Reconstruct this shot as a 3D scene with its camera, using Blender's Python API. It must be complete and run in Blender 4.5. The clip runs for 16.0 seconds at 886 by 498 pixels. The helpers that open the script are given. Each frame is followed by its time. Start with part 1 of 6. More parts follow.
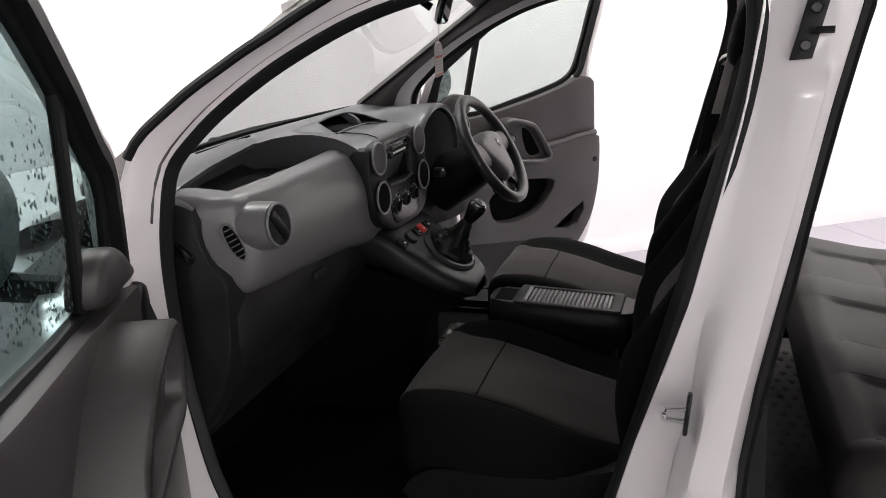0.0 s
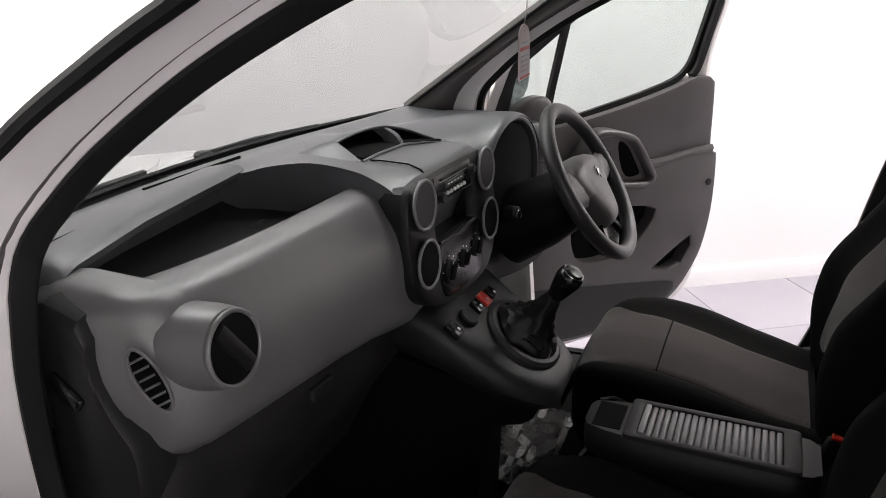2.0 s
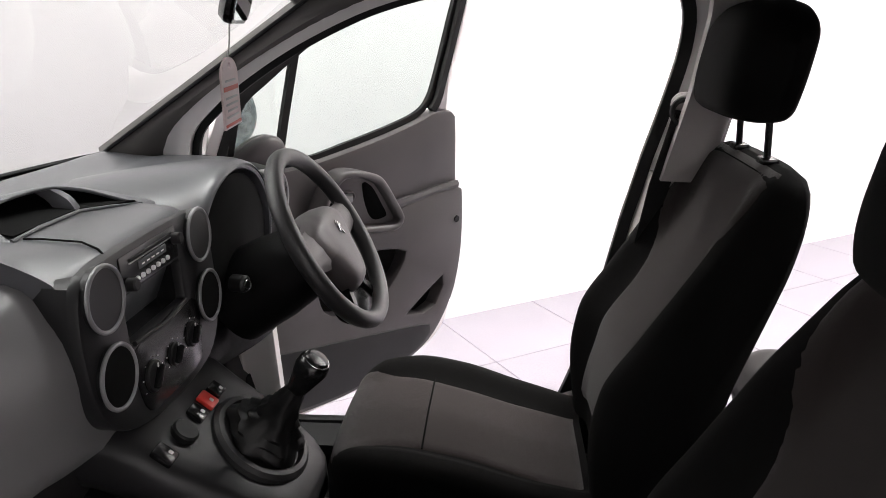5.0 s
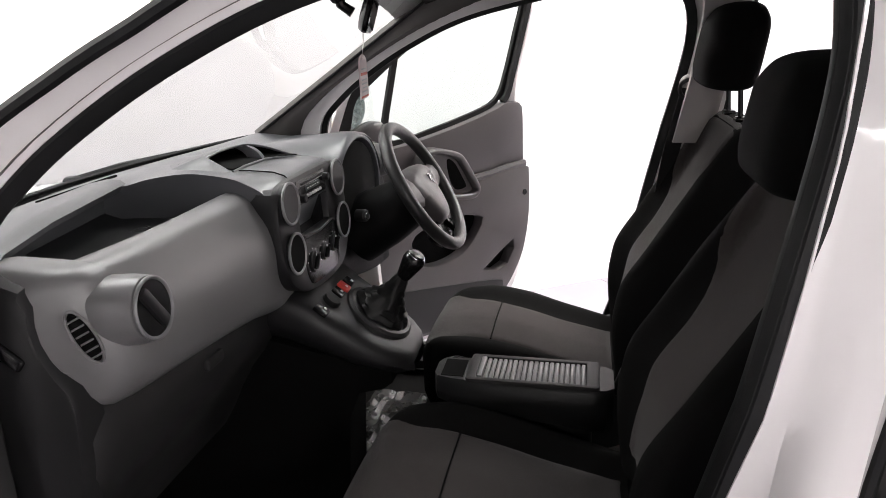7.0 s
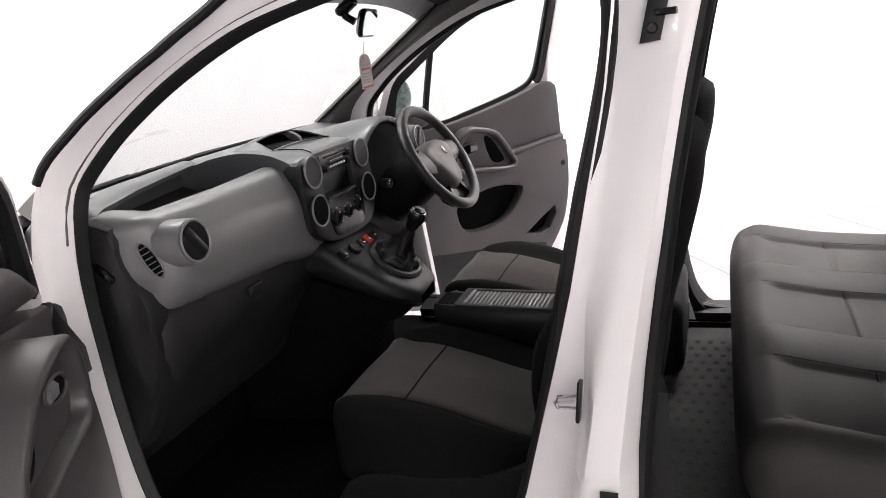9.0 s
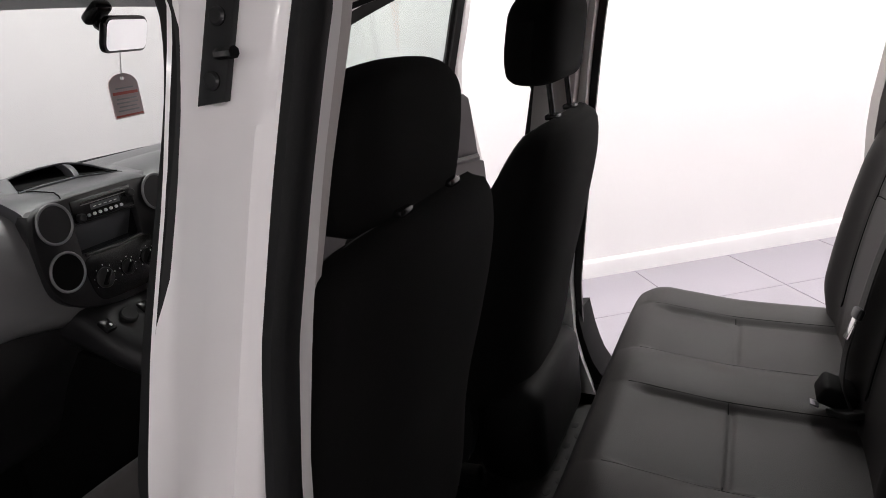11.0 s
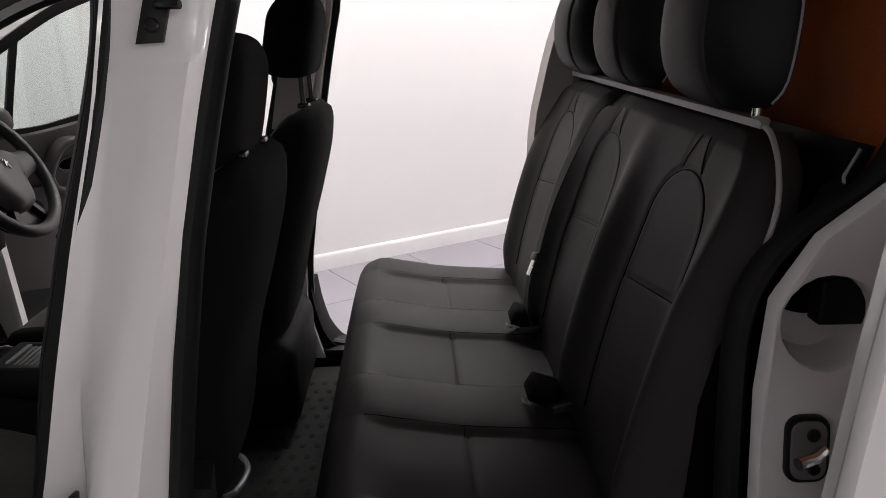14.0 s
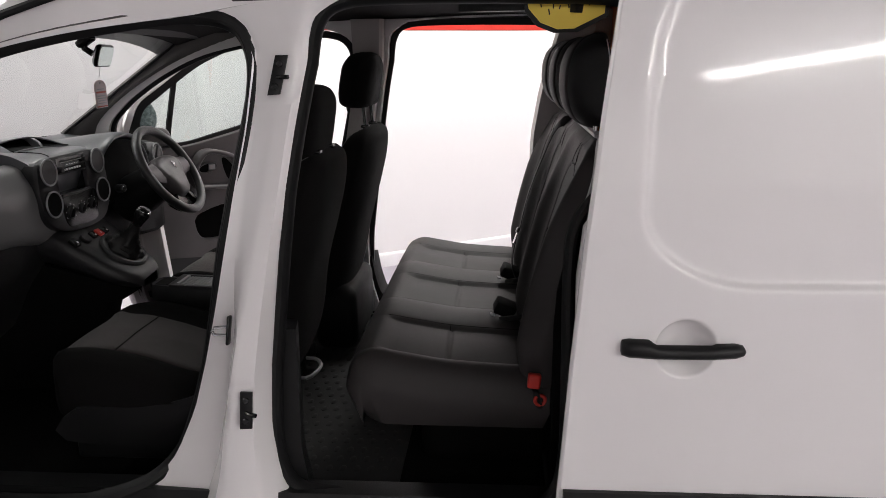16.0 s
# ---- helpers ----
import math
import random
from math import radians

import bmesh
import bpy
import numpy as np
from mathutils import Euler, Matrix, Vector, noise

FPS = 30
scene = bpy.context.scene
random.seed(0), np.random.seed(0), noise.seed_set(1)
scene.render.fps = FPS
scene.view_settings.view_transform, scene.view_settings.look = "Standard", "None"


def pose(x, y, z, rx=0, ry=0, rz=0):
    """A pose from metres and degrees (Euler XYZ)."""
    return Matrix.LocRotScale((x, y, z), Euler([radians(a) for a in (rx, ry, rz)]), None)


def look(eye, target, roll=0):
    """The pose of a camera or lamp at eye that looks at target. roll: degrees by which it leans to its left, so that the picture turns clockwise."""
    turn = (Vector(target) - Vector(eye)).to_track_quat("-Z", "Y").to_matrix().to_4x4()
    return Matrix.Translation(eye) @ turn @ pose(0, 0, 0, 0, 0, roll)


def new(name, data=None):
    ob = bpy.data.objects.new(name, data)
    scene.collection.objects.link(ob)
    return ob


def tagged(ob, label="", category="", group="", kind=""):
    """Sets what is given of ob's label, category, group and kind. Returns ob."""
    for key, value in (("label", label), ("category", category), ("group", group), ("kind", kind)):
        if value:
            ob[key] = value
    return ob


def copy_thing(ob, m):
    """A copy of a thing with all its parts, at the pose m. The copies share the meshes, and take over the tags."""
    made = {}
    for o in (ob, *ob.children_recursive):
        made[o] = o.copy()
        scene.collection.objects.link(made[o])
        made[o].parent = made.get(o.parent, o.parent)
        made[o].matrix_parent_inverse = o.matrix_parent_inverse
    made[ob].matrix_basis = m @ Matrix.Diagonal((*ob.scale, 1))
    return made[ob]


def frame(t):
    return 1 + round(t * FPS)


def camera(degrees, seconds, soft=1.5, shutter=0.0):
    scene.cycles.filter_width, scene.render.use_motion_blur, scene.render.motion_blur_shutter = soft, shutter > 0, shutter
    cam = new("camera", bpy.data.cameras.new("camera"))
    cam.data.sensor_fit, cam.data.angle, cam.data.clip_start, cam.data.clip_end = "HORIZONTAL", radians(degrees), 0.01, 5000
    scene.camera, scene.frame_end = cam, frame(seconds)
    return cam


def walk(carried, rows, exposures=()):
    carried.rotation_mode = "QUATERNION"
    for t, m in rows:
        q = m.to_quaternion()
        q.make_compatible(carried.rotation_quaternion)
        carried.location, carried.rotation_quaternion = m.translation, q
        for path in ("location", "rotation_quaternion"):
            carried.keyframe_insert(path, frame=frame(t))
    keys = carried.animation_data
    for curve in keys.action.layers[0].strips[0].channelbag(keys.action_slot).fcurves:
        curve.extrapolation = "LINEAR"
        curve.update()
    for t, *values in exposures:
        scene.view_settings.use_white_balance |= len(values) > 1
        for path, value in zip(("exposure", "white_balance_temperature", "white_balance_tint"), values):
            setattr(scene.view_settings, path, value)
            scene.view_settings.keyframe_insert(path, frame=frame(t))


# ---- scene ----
cam = camera(61.9, 16.0, soft=0.6)
PATH = [
    (0, (0.641, -0.982, 1.567), (-0.007, 0.81, 0.96), -3.4),
    (0.5, (0.667, -0.81, 1.578), (-0.034, 0.965, 0.979), -3.3),
    (1, (0.606, -0.653, 1.562), (-0.124, 1.107, 0.952), -2.8),
    (1.5, (0.452, -0.477, 1.554), (-0.31, 1.262, 0.926), -2.3),
    (2, (0.367, -0.311, 1.543), (-0.416, 1.415, 0.902), -2.2),
    (2.5, (0.309, -0.085, 1.537), (-0.475, 1.629, 0.867), -2.0),
    (3, (0.308, 0.06, 1.524), (-0.481, 1.77, 0.849), -2.3),
    (3.5, (0.324, 0.136, 1.518), (-0.414, 1.868, 0.843), -2.6),
    (4, (0.33, 0.14, 1.524), (-0.158, 1.968, 0.876), -2.1),
    (4.2, (0.331, 0.126, 1.532), (-0.059, 1.981, 0.895), -1.5),
    (6.3, (0.325, -0.425, 1.544), (0.253, 1.501, 1.009), -0.2),
    (6.5, (0.371, -0.474, 1.532), (0.203, 1.447, 0.999), -1.5),
    (7, (0.435, -0.608, 1.527), (0.053, 1.276, 0.974), -2.6),
    (7.5, (0.474, -0.832, 1.519), (0.045, 1.036, 0.946), -3.7),
    (8, (0.583, -0.981, 1.533), (0.056, 0.861, 0.959), -5.5),
    (10.3, (1.166, -0.57, 1.505), (0.333, 1.158, 0.938), -7.2),
    (10.5, (1.187, -0.472, 1.51), (0.355, 1.251, 0.927), -7.1),
    (11, (1.209, -0.277, 1.514), (0.419, 1.469, 0.942), -6.8),
    (11.5, (1.197, -0.163, 1.492), (0.572, 1.638, 0.889), -5.8),
    (12, (1.186, -0.144, 1.48), (0.819, 1.721, 0.859), -3.8),
    (12.5, (1.163, -0.212, 1.481), (1.035, 1.693, 0.887), -1.9),
    (13, (1.105, -0.34, 1.481), (1.116, 1.577, 0.912), -1.0),
    (13.5, (1.054, -0.486, 1.49), (1.141, 1.433, 0.933), -0.3),
    (14, (1.06, -0.628, 1.485), (1.147, 1.288, 0.917), -0.4),
    (14.5, (1.147, -0.813, 1.502), (1.202, 1.102, 0.926), 0.1),
    (15, (1.179, -0.97, 1.503), (1.195, 0.949, 0.939), 0.2),
    (15.5, (1.168, -1.232, 1.514), (1.123, 0.692, 0.971), 0.0),
    (16, (1.309, -1.499, 1.553), (1.152, 0.43, 1.05), -1.0),
]
EXPOSURES = ((0, 0.45), (3.0, 0.42), (4.2, 0.55), (6.3, 0.95), (7.0, 0.95), (8.0, 1.5), (8.3, 1.5), (10.3, -0.2), (10.6, -0.2), (11.0, 0.22), (11.55, 0.32), (12.0, 0.85), (12.4, -0.4), (13.0, -0.45), (14.0, -0.2), (14.6, 0.08), (15.0, 0.25), (15.5, 0.2), (16.0, 0.12))
walk(cam, [(t, look(eye, target, roll)) for t, eye, target, roll in PATH], EXPOSURES)

# ---- light ----
world = bpy.data.worlds.new("showroom_air")
world.use_nodes = True
scene.world = world
world.node_tree.nodes["Background"].inputs[0].default_value = (0.9, 0.93, 1.0, 1)
world.node_tree.nodes["Background"].inputs[1].default_value = 0.3
scene.view_settings.exposure = 0.0
LIGHT = 44.0          # strength of the ceiling diffusers

MID = 0.945          # the van's middle plane, y
ROOM = math.degrees(math.atan(0.635))   # the long wall's angle to the van


# ---- materials ----
def mat(name, c, rough=0.5, metal=0.0, var=0.15, vscale=5.0, grain=0.0, gscale=500.0, bump=0.0, coat=0.0, spec=0.5, rvar=0.1, c2=None):
    m = bpy.data.materials.new(name)
    m.use_nodes = True
    nt = m.node_tree
    n, l = nt.nodes, nt.links
    b = n["Principled BSDF"]
    tc = n.new("ShaderNodeTexCoord")
    big = n.new("ShaderNodeTexNoise")
    big.inputs["Scale"].default_value, big.inputs["Detail"].default_value = vscale, 6
    fine = n.new("ShaderNodeTexNoise")
    fine.inputs["Scale"].default_value, fine.inputs["Detail"].default_value = gscale, 3
    l.new(tc.outputs["Object"], big.inputs["Vector"])
    l.new(tc.outputs["Object"], fine.inputs["Vector"])
    ramp = n.new("ShaderNodeValToRGB")
    lo = c2 or tuple(v * (1 - var) for v in c)
    hi = tuple(min(1, v * (1 + var)) for v in c)
    ramp.color_ramp.elements[0].position, ramp.color_ramp.elements[1].position = 0.3, 0.7
    ramp.color_ramp.elements[0].color, ramp.color_ramp.elements[1].color = (*lo, 1), (*hi, 1)
    l.new(big.outputs["Fac"], ramp.inputs["Fac"])
    mix = n.new("ShaderNodeMix")
    mix.data_type, mix.blend_type = "RGBA", "MULTIPLY"
    gr = n.new("ShaderNodeMapRange")
    gr.inputs[1].default_value, gr.inputs[2].default_value, gr.inputs[3].default_value, gr.inputs[4].default_value = 0.3, 0.7, 1 - grain, 1.0
    l.new(fine.outputs["Fac"], gr.inputs[0])
    l.new(ramp.outputs["Color"], mix.inputs[6])
    l.new(gr.outputs[0], mix.inputs[7])
    mix.inputs[0].default_value = 1.0
    l.new(mix.outputs[2], b.inputs["Base Color"])
    rr = n.new("ShaderNodeMapRange")
    rr.inputs[1].default_value, rr.inputs[2].default_value = 0.3, 0.7
    rr.inputs[3].default_value, rr.inputs[4].default_value = max(0.02, rough - rvar * rough), min(1, rough + rvar * rough)
    l.new(big.outputs["Fac"], rr.inputs[0])
    l.new(rr.outputs[0], b.inputs["Roughness"])
    b.inputs["Metallic"].default_value = metal
    b.inputs["Specular IOR Level"].default_value = spec
    b.inputs["Coat Weight"].default_value = coat
    b.inputs["Coat Roughness"].default_value = 0.05
    if bump:
        bp = n.new("ShaderNodeBump")
        bp.inputs["Strength"].default_value, bp.inputs["Distance"].default_value = bump, 0.002
        l.new(fine.outputs["Fac"], bp.inputs["Height"])
        l.new(bp.outputs["Normal"], b.inputs["Normal"])
    return m


def glass(name, tint, rough=0.0):
    m = bpy.data.materials.new(name)
    m.use_nodes = True
    nt = m.node_tree
    n, l = nt.nodes, nt.links
    n.remove(n["Principled BSDF"])
    tr, gl, mx, fr = n.new("ShaderNodeBsdfTransparent"), n.new("ShaderNodeBsdfGlossy"), n.new("ShaderNodeMixShader"), n.new("ShaderNodeLayerWeight")
    tr.inputs[0].default_value = (*tint, 1)
    gl.inputs["Roughness"].default_value = rough
    fr.inputs[0].default_value = 0.5
    pw, ml = n.new("ShaderNodeMath"), n.new("ShaderNodeMath")
    pw.operation, ml.operation = "POWER", "MULTIPLY_ADD"
    pw.inputs[1].default_value, ml.inputs[1].default_value, ml.inputs[2].default_value = 5.0, 0.75, 0.045
    l.new(fr.outputs["Facing"], pw.inputs[0])
    l.new(pw.outputs[0], ml.inputs[0])
    l.new(ml.outputs[0], mx.inputs[0])
    l.new(tr.outputs[0], mx.inputs[1])
    l.new(gl.outputs[0], mx.inputs[2])
    l.new(mx.outputs[0], n["Material Output"].inputs[0])
    return m


def glow(name, c, strength):
    m = bpy.data.materials.new(name)
    m.use_nodes = True
    n = m.node_tree.nodes
    e = n.new("ShaderNodeEmission")
    e.inputs[0].default_value, e.inputs[1].default_value = (*c, 1), strength
    m.node_tree.links.new(e.outputs[0], n["Material Output"].inputs[0])
    return m


PAINT = mat("white_paint", (0.80, 0.775, 0.775), 0.22, var=0.006, vscale=0.8, coat=0.5, rvar=0.03)
RUBBER = mat("black_rubber", (0.0085, 0.0085, 0.009), 0.55, var=0.2, grain=0.2, bump=0.1, spec=0.28)
DASH = mat("grey_dash_plastic", (0.162, 0.158, 0.163), 0.36, var=0.08, grain=0.2, gscale=900, bump=0.15, spec=0.75)
DASHTOP = mat("dark_dash_top_plastic", (0.080, 0.081, 0.089), 0.35, var=0.1, grain=0.2, gscale=900, bump=0.15, spec=0.7)
SHELF = mat("black_shelf_plastic", (0.010, 0.010, 0.011), 0.30, var=0.15, grain=0.15, gscale=900, bump=0.1, spec=0.6)
DARK = mat("black_plastic", (0.009, 0.009, 0.0095), 0.42, var=0.15, grain=0.15, gscale=900, bump=0.12, spec=0.3)
GLOSS = mat("gloss_black_plastic", (0.007, 0.007, 0.0075), 0.25, var=0.1, spec=0.4)
LOWER = mat("dark_lower_dash_plastic", (0.0175, 0.0168, 0.0175), 0.5, var=0.12, grain=0.2, gscale=900, bump=0.18, spec=0.3)
STACK = mat("charcoal_console_plastic", (0.0135, 0.0131, 0.0142), 0.42, var=0.1, grain=0.12, gscale=900, bump=0.1, spec=0.34)
DOORP = mat("grey_door_plastic", (0.064, 0.057, 0.059), 0.40, var=0.08, grain=0.2, gscale=800, bump=0.2, spec=0.55)
TRIM = mat("pale_grey_trim", (0.46, 0.43, 0.42), 0.6, var=0.05, grain=0.08, gscale=700, bump=0.08)
CAP = mat("charcoal_cap_plastic", (0.019, 0.0186, 0.0197), 0.45, var=0.1, grain=0.2, gscale=900, bump=0.18, spec=0.4)
# door plastic's grey, lightened for windscreen light falling on the hub
HUB = mat("lit_hub_plastic", (0.080, 0.070, 0.073), 0.42, var=0.06, grain=0.15, gscale=900, bump=0.12)
# darker copy of the black plastic, with deep shade put into its colour
SHADE = mat("shaded_black_plastic", (0.0042, 0.0040, 0.0042), 0.6, var=0.15, grain=0.15, gscale=900, bump=0.15, spec=0.12)
PCOVER = mat("warm_grey_pillar_plastic", (0.135, 0.126, 0.122), 0.5, var=0.06, grain=0.2, gscale=800, bump=0.18, spec=0.4)
RING = mat("satin_silver_plastic", (0.24, 0.24, 0.245), 0.4, metal=0.4, var=0.05)
CHROME = mat("chrome", (0.7, 0.7, 0.7), 0.12, metal=1.0, var=0.05)
STEEL = mat("grey_painted_steel", (0.38, 0.37, 0.37), 0.4, var=0.08, grain=0.1)
CLOTH = mat("grey_seat_cloth", (0.0335, 0.0252, 0.0243), 0.95, var=0.12, vscale=3, grain=0.45, gscale=1400, bump=0.5, spec=0.15)
CLOTH.node_tree.nodes["Principled BSDF"].inputs["Sheen Weight"].default_value = 0.22
CLOTHB = mat("black_seat_cloth", (0.0075, 0.007, 0.007), 0.95, var=0.2, vscale=3, grain=0.45, gscale=1400, bump=0.5, spec=0.1)
LEATHER = mat("charcoal_leatherette", (0.0340, 0.0307, 0.0307), 0.54, var=0.12, vscale=4, grain=0.15, gscale=600, bump=0.25, spec=0.2)
LEATHERB = mat("black_leatherette", (0.0070, 0.0068, 0.0071), 0.5, var=0.12, vscale=4, grain=0.15, gscale=600, bump=0.2, spec=0.32)
SEAM = mat("seam_thread", (0.0045, 0.0042, 0.0042), 0.9, spec=0.1)
CARPET = mat("black_carpet", (0.006, 0.0057, 0.0057), 1.0, var=0.3, vscale=12, grain=0.6, gscale=900, bump=0.8, spec=0.05)
MATR = mat("grey_rubber_mat", (0.010, 0.0098, 0.0098), 0.85, var=0.35, vscale=14, grain=0.3, gscale=300, bump=0.2)
ORANGE = mat("orange_lining", (0.72, 0.17, 0.03), 0.6, var=0.2, vscale=4, grain=0.2, gscale=200, bump=0.1)
RED = mat("red_plastic", (0.50, 0.028, 0.018), 0.4, var=0.05)
YELLOW = mat("yellow_label", (0.75, 0.55, 0.06), 0.5, var=0.08)
# near-black that puts the shade of recesses and gaps into the colour
VOID = mat("recess_shade_black", (0.003, 0.003, 0.003), 0.9, spec=0.1)
WHITEMARK = mat("white_print", (0.7, 0.7, 0.7), 0.6, var=0.03)
WEB = mat("black_webbing", (0.014, 0.013, 0.0135), 0.8, var=0.1, grain=0.4, gscale=1200, bump=0.4)
WALL = mat("white_wall_paint", (0.80, 0.775, 0.78), 0.7, var=0.02, vscale=1.2, grain=0.02, gscale=200, bump=0.06)
SKIRT = mat("white_gloss_skirting", (0.75, 0.73, 0.74), 0.4, var=0.03, vscale=2)
TILE = mat("grey_floor_tile", (0.34, 0.315, 0.355), 0.45, var=0.07, vscale=1.5, grain=0.12, gscale=120, bump=0.05)
GROUT = mat("floor_grout", (0.30, 0.28, 0.31), 0.9, var=0.1)
CEIL = mat("grey_ceiling", (0.30, 0.30, 0.30), 0.9, var=0.06)
TAG = mat("pale_pink_card", (0.62, 0.5, 0.5), 0.6, var=0.04)
TAGRED = mat("red_card_print", (0.55, 0.12, 0.09), 0.6, var=0.05)
MIRROR = mat("mirror_glass", (0.85, 0.87, 0.88), 0.02, metal=1.0, var=0.0, rvar=0.0)
SCREENG = glass("windscreen_glass", (0.545, 0.56, 0.56))
SIDEG = glass("tinted_side_glass", (0.74, 0.78, 0.765))
WETG = glass("wet_side_glass", (0.56, 0.65, 0.65))
LEDM = glow("led_diffuser", (1.0, 0.975, 0.95), LIGHT)

ROOTS = {}


# ---- mesh helpers ----
def V(*a):
    return Vector(a)


def thing(name, at, label, category, group="", kind=""):
    ob = new(name)
    ob.empty_display_size = 0.1
    ob.location = at
    ROOTS[ob] = Vector(at)
    return tagged(ob, label, category, group, kind)


def part(name, bm, material, parent=None, label="", angle=35, fn=None):
    if fn:
        for v in bm.verts:
            v.co = fn(v.co)
    bmesh.ops.recalc_face_normals(bm, faces=bm.faces)
    me = bpy.data.meshes.new(name)
    bm.to_mesh(me)
    bm.free()
    me.materials.append(material)
    me.polygons.foreach_set("use_smooth", [True] * len(me.polygons))
    me.set_sharp_from_angle(angle=radians(angle))
    ob = new(name, me)
    if parent is not None:
        ob.parent = parent
        if parent in ROOTS:
            ob.matrix_parent_inverse = Matrix.Translation(-ROOTS[parent])
    return tagged(ob, label)


def single(name, bm, material, label, category, kind="", group="", angle=35, fn=None):
    ob = part(name, bm, material, None, "", angle, fn)
    return tagged(ob, label, category, group, kind)


def curve(pts, n, closed=False):
    """A smooth curve through the points, resampled evenly to n points."""
    p = [np.array(q, float) for q in pts]
    k = len(p)
    out = []
    for i in range(k if closed else k - 1):
        a, b, c, d = (p[(i + j) % k] if closed else p[min(max(i + j, 0), k - 1)] for j in (-1, 0, 1, 2))
        for u in np.linspace(0, 1, 12, endpoint=False):
            out.append(0.5 * (2 * b + (c - a) * u + (2 * a - 5 * b + 4 * c - d) * u * u + (3 * b - a - 3 * c + d) * u ** 3))
    out.append(p[0] if closed else p[-1])
    out = np.array(out)
    s = np.r_[0, np.cumsum(np.linalg.norm(np.diff(out, axis=0), axis=1))]
    at = np.linspace(0, s[-1], n + 1)[:-1] if closed else np.linspace(0, s[-1], n)
    return [tuple(np.interp(a, s, out[:, j]) for j in range(out.shape[1])) for a in at]


def loft(rows, ring=False, caps=False, close=False):
    """Quads over rows of points; ring: each row is closed; close: the last row meets the first."""
    bm = bmesh.new()
    vs = [[bm.verts.new(p) for p in r] for r in rows]
    m = len(vs[0])
    for a, b in zip(vs, vs[1:] + (vs[:1] if close else [])):
        for i in range(m if ring else m - 1):
            j = (i + 1) % m
            bm.faces.new((a[i], a[j], b[j], b[i]))
    if caps:
        bm.faces.new(vs[0])
        bm.faces.new(vs[-1])
    return bm


def sweep(path, prof, side, closed=False, caps=True, grow=None):
    """A closed profile of (a, b) along a path; b runs along side, a across the path; grow widens a point by point."""
    path = [Vector(p) for p in path]
    side = Vector(side).normalized()
    rows = []
    k = len(path)
    for i, p in enumerate(path):
        t = (path[(i + 1) % k] - path[i - 1]) if closed else (path[min(i + 1, k - 1)] - path[max(i - 1, 0)])
        t.normalize()
        across = t.cross(side).normalized()
        up = across.cross(t).normalized()
        k_ = grow[i] if grow else 1.0
        rows.append([p + across * (a * k_) + up * b for a, b in prof])
    return loft(rows, ring=True, caps=caps and not closed, close=closed)


def circle(r, n=10, rb=None):
    return [(r * math.cos(2 * math.pi * i / n), (rb or r) * math.sin(2 * math.pi * i / n)) for i in range(n)]


def tube(path, r, n=10, closed=False, side=(0.123, 0.31, 0.94), rb=None):
    return sweep(path, circle(r, n, rb), side, closed)


def rbox(sx, sy, sz, r=0.01, seg=3, at=(0, 0, 0), rot=None):
    bm = bmesh.new()
    bmesh.ops.create_cube(bm, size=1)
    for v in bm.verts:
        v.co = Vector((v.co.x * sx, v.co.y * sy, v.co.z * sz))
    bmesh.ops.bevel(bm, geom=bm.edges[:], offset=min(r, 0.49 * min(sx, sy, sz)), segments=seg, profile=0.5, affect="EDGES")
    m = Matrix.Translation(at) @ (rot or Matrix())
    for v in bm.verts:
        v.co = m @ v.co
    return bm


def rot(rx=0, ry=0, rz=0):
    return Euler([radians(a) for a in (rx, ry, rz)]).to_matrix().to_4x4()


def disc(r, h, at, axis, n=28, bevel=0.0):
    """A short cylinder with its base centre at a place, along an axis."""
    q = Vector(axis).to_track_quat("Z", "Y").to_matrix().to_4x4()
    prof = [(r, 0), (r, h - bevel), (r - bevel, h)] if bevel else [(r, 0), (r, h)]
    rows = [[Matrix.Translation(at) @ q @ V(a * math.cos(2 * math.pi * i / n), a * math.sin(2 * math.pi * i / n), z) for i in range(n)] for a, z in prof]
    return loft(rows, ring=True, caps=True)


def torus(r, t, at, axis, n=40, k=10, flat=1.0):
    q = Vector(axis).to_track_quat("Z", "Y").to_matrix().to_4x4()
    rows = []
    for i in range(n):
        a = 2 * math.pi * i / n
        rows.append([Matrix.Translation(at) @ q @ V((r + t * math.cos(b)) * math.cos(a), (r + t * math.cos(b)) * math.sin(a), flat * t * math.sin(b)) for b in np.linspace(0, 2 * math.pi, k, endpoint=False)])
    return loft(rows, ring=True, close=True)


def plate(outer, holes, thick, bevel=0.0):
    """A flat plate in u, v with holes, from w = 0 to thick; map it with part(fn=...)."""
    bm = bmesh.new()
    edges = []
    for loop in [outer, *holes]:
        vs = [bm.verts.new((u, v, 0)) for u, v in loop]
        edges += [bm.edges.new((vs[i - 1], vs[i])) for i in range(len(vs))]
    bmesh.ops.triangle_fill(bm, use_beauty=True, edges=edges)
    made = bmesh.ops.extrude_face_region(bm, geom=bm.faces[:])
    up = [g for g in made["geom"] if isinstance(g, bmesh.types.BMVert)]
    for v in up:
        v.co.z += thick
    if bevel:
        bmesh.ops.recalc_face_normals(bm, faces=bm.faces)
        rim = [e for e in bm.edges if len(e.link_faces) == 2 and e.calc_face_angle(0) > 1.0 and all(v.co.z > thick / 2 for v in e.verts)]
        bmesh.ops.bevel(bm, geom=rim, offset=bevel, segments=2, profile=0.5, affect="EDGES")
    return bm


def join(*bms):
    out = bmesh.new()
    for b in bms:
        me = bpy.data.meshes.new("joined")
        b.to_mesh(me)
        b.free()
        out.from_mesh(me)
        bpy.data.meshes.remove(me)
    return out


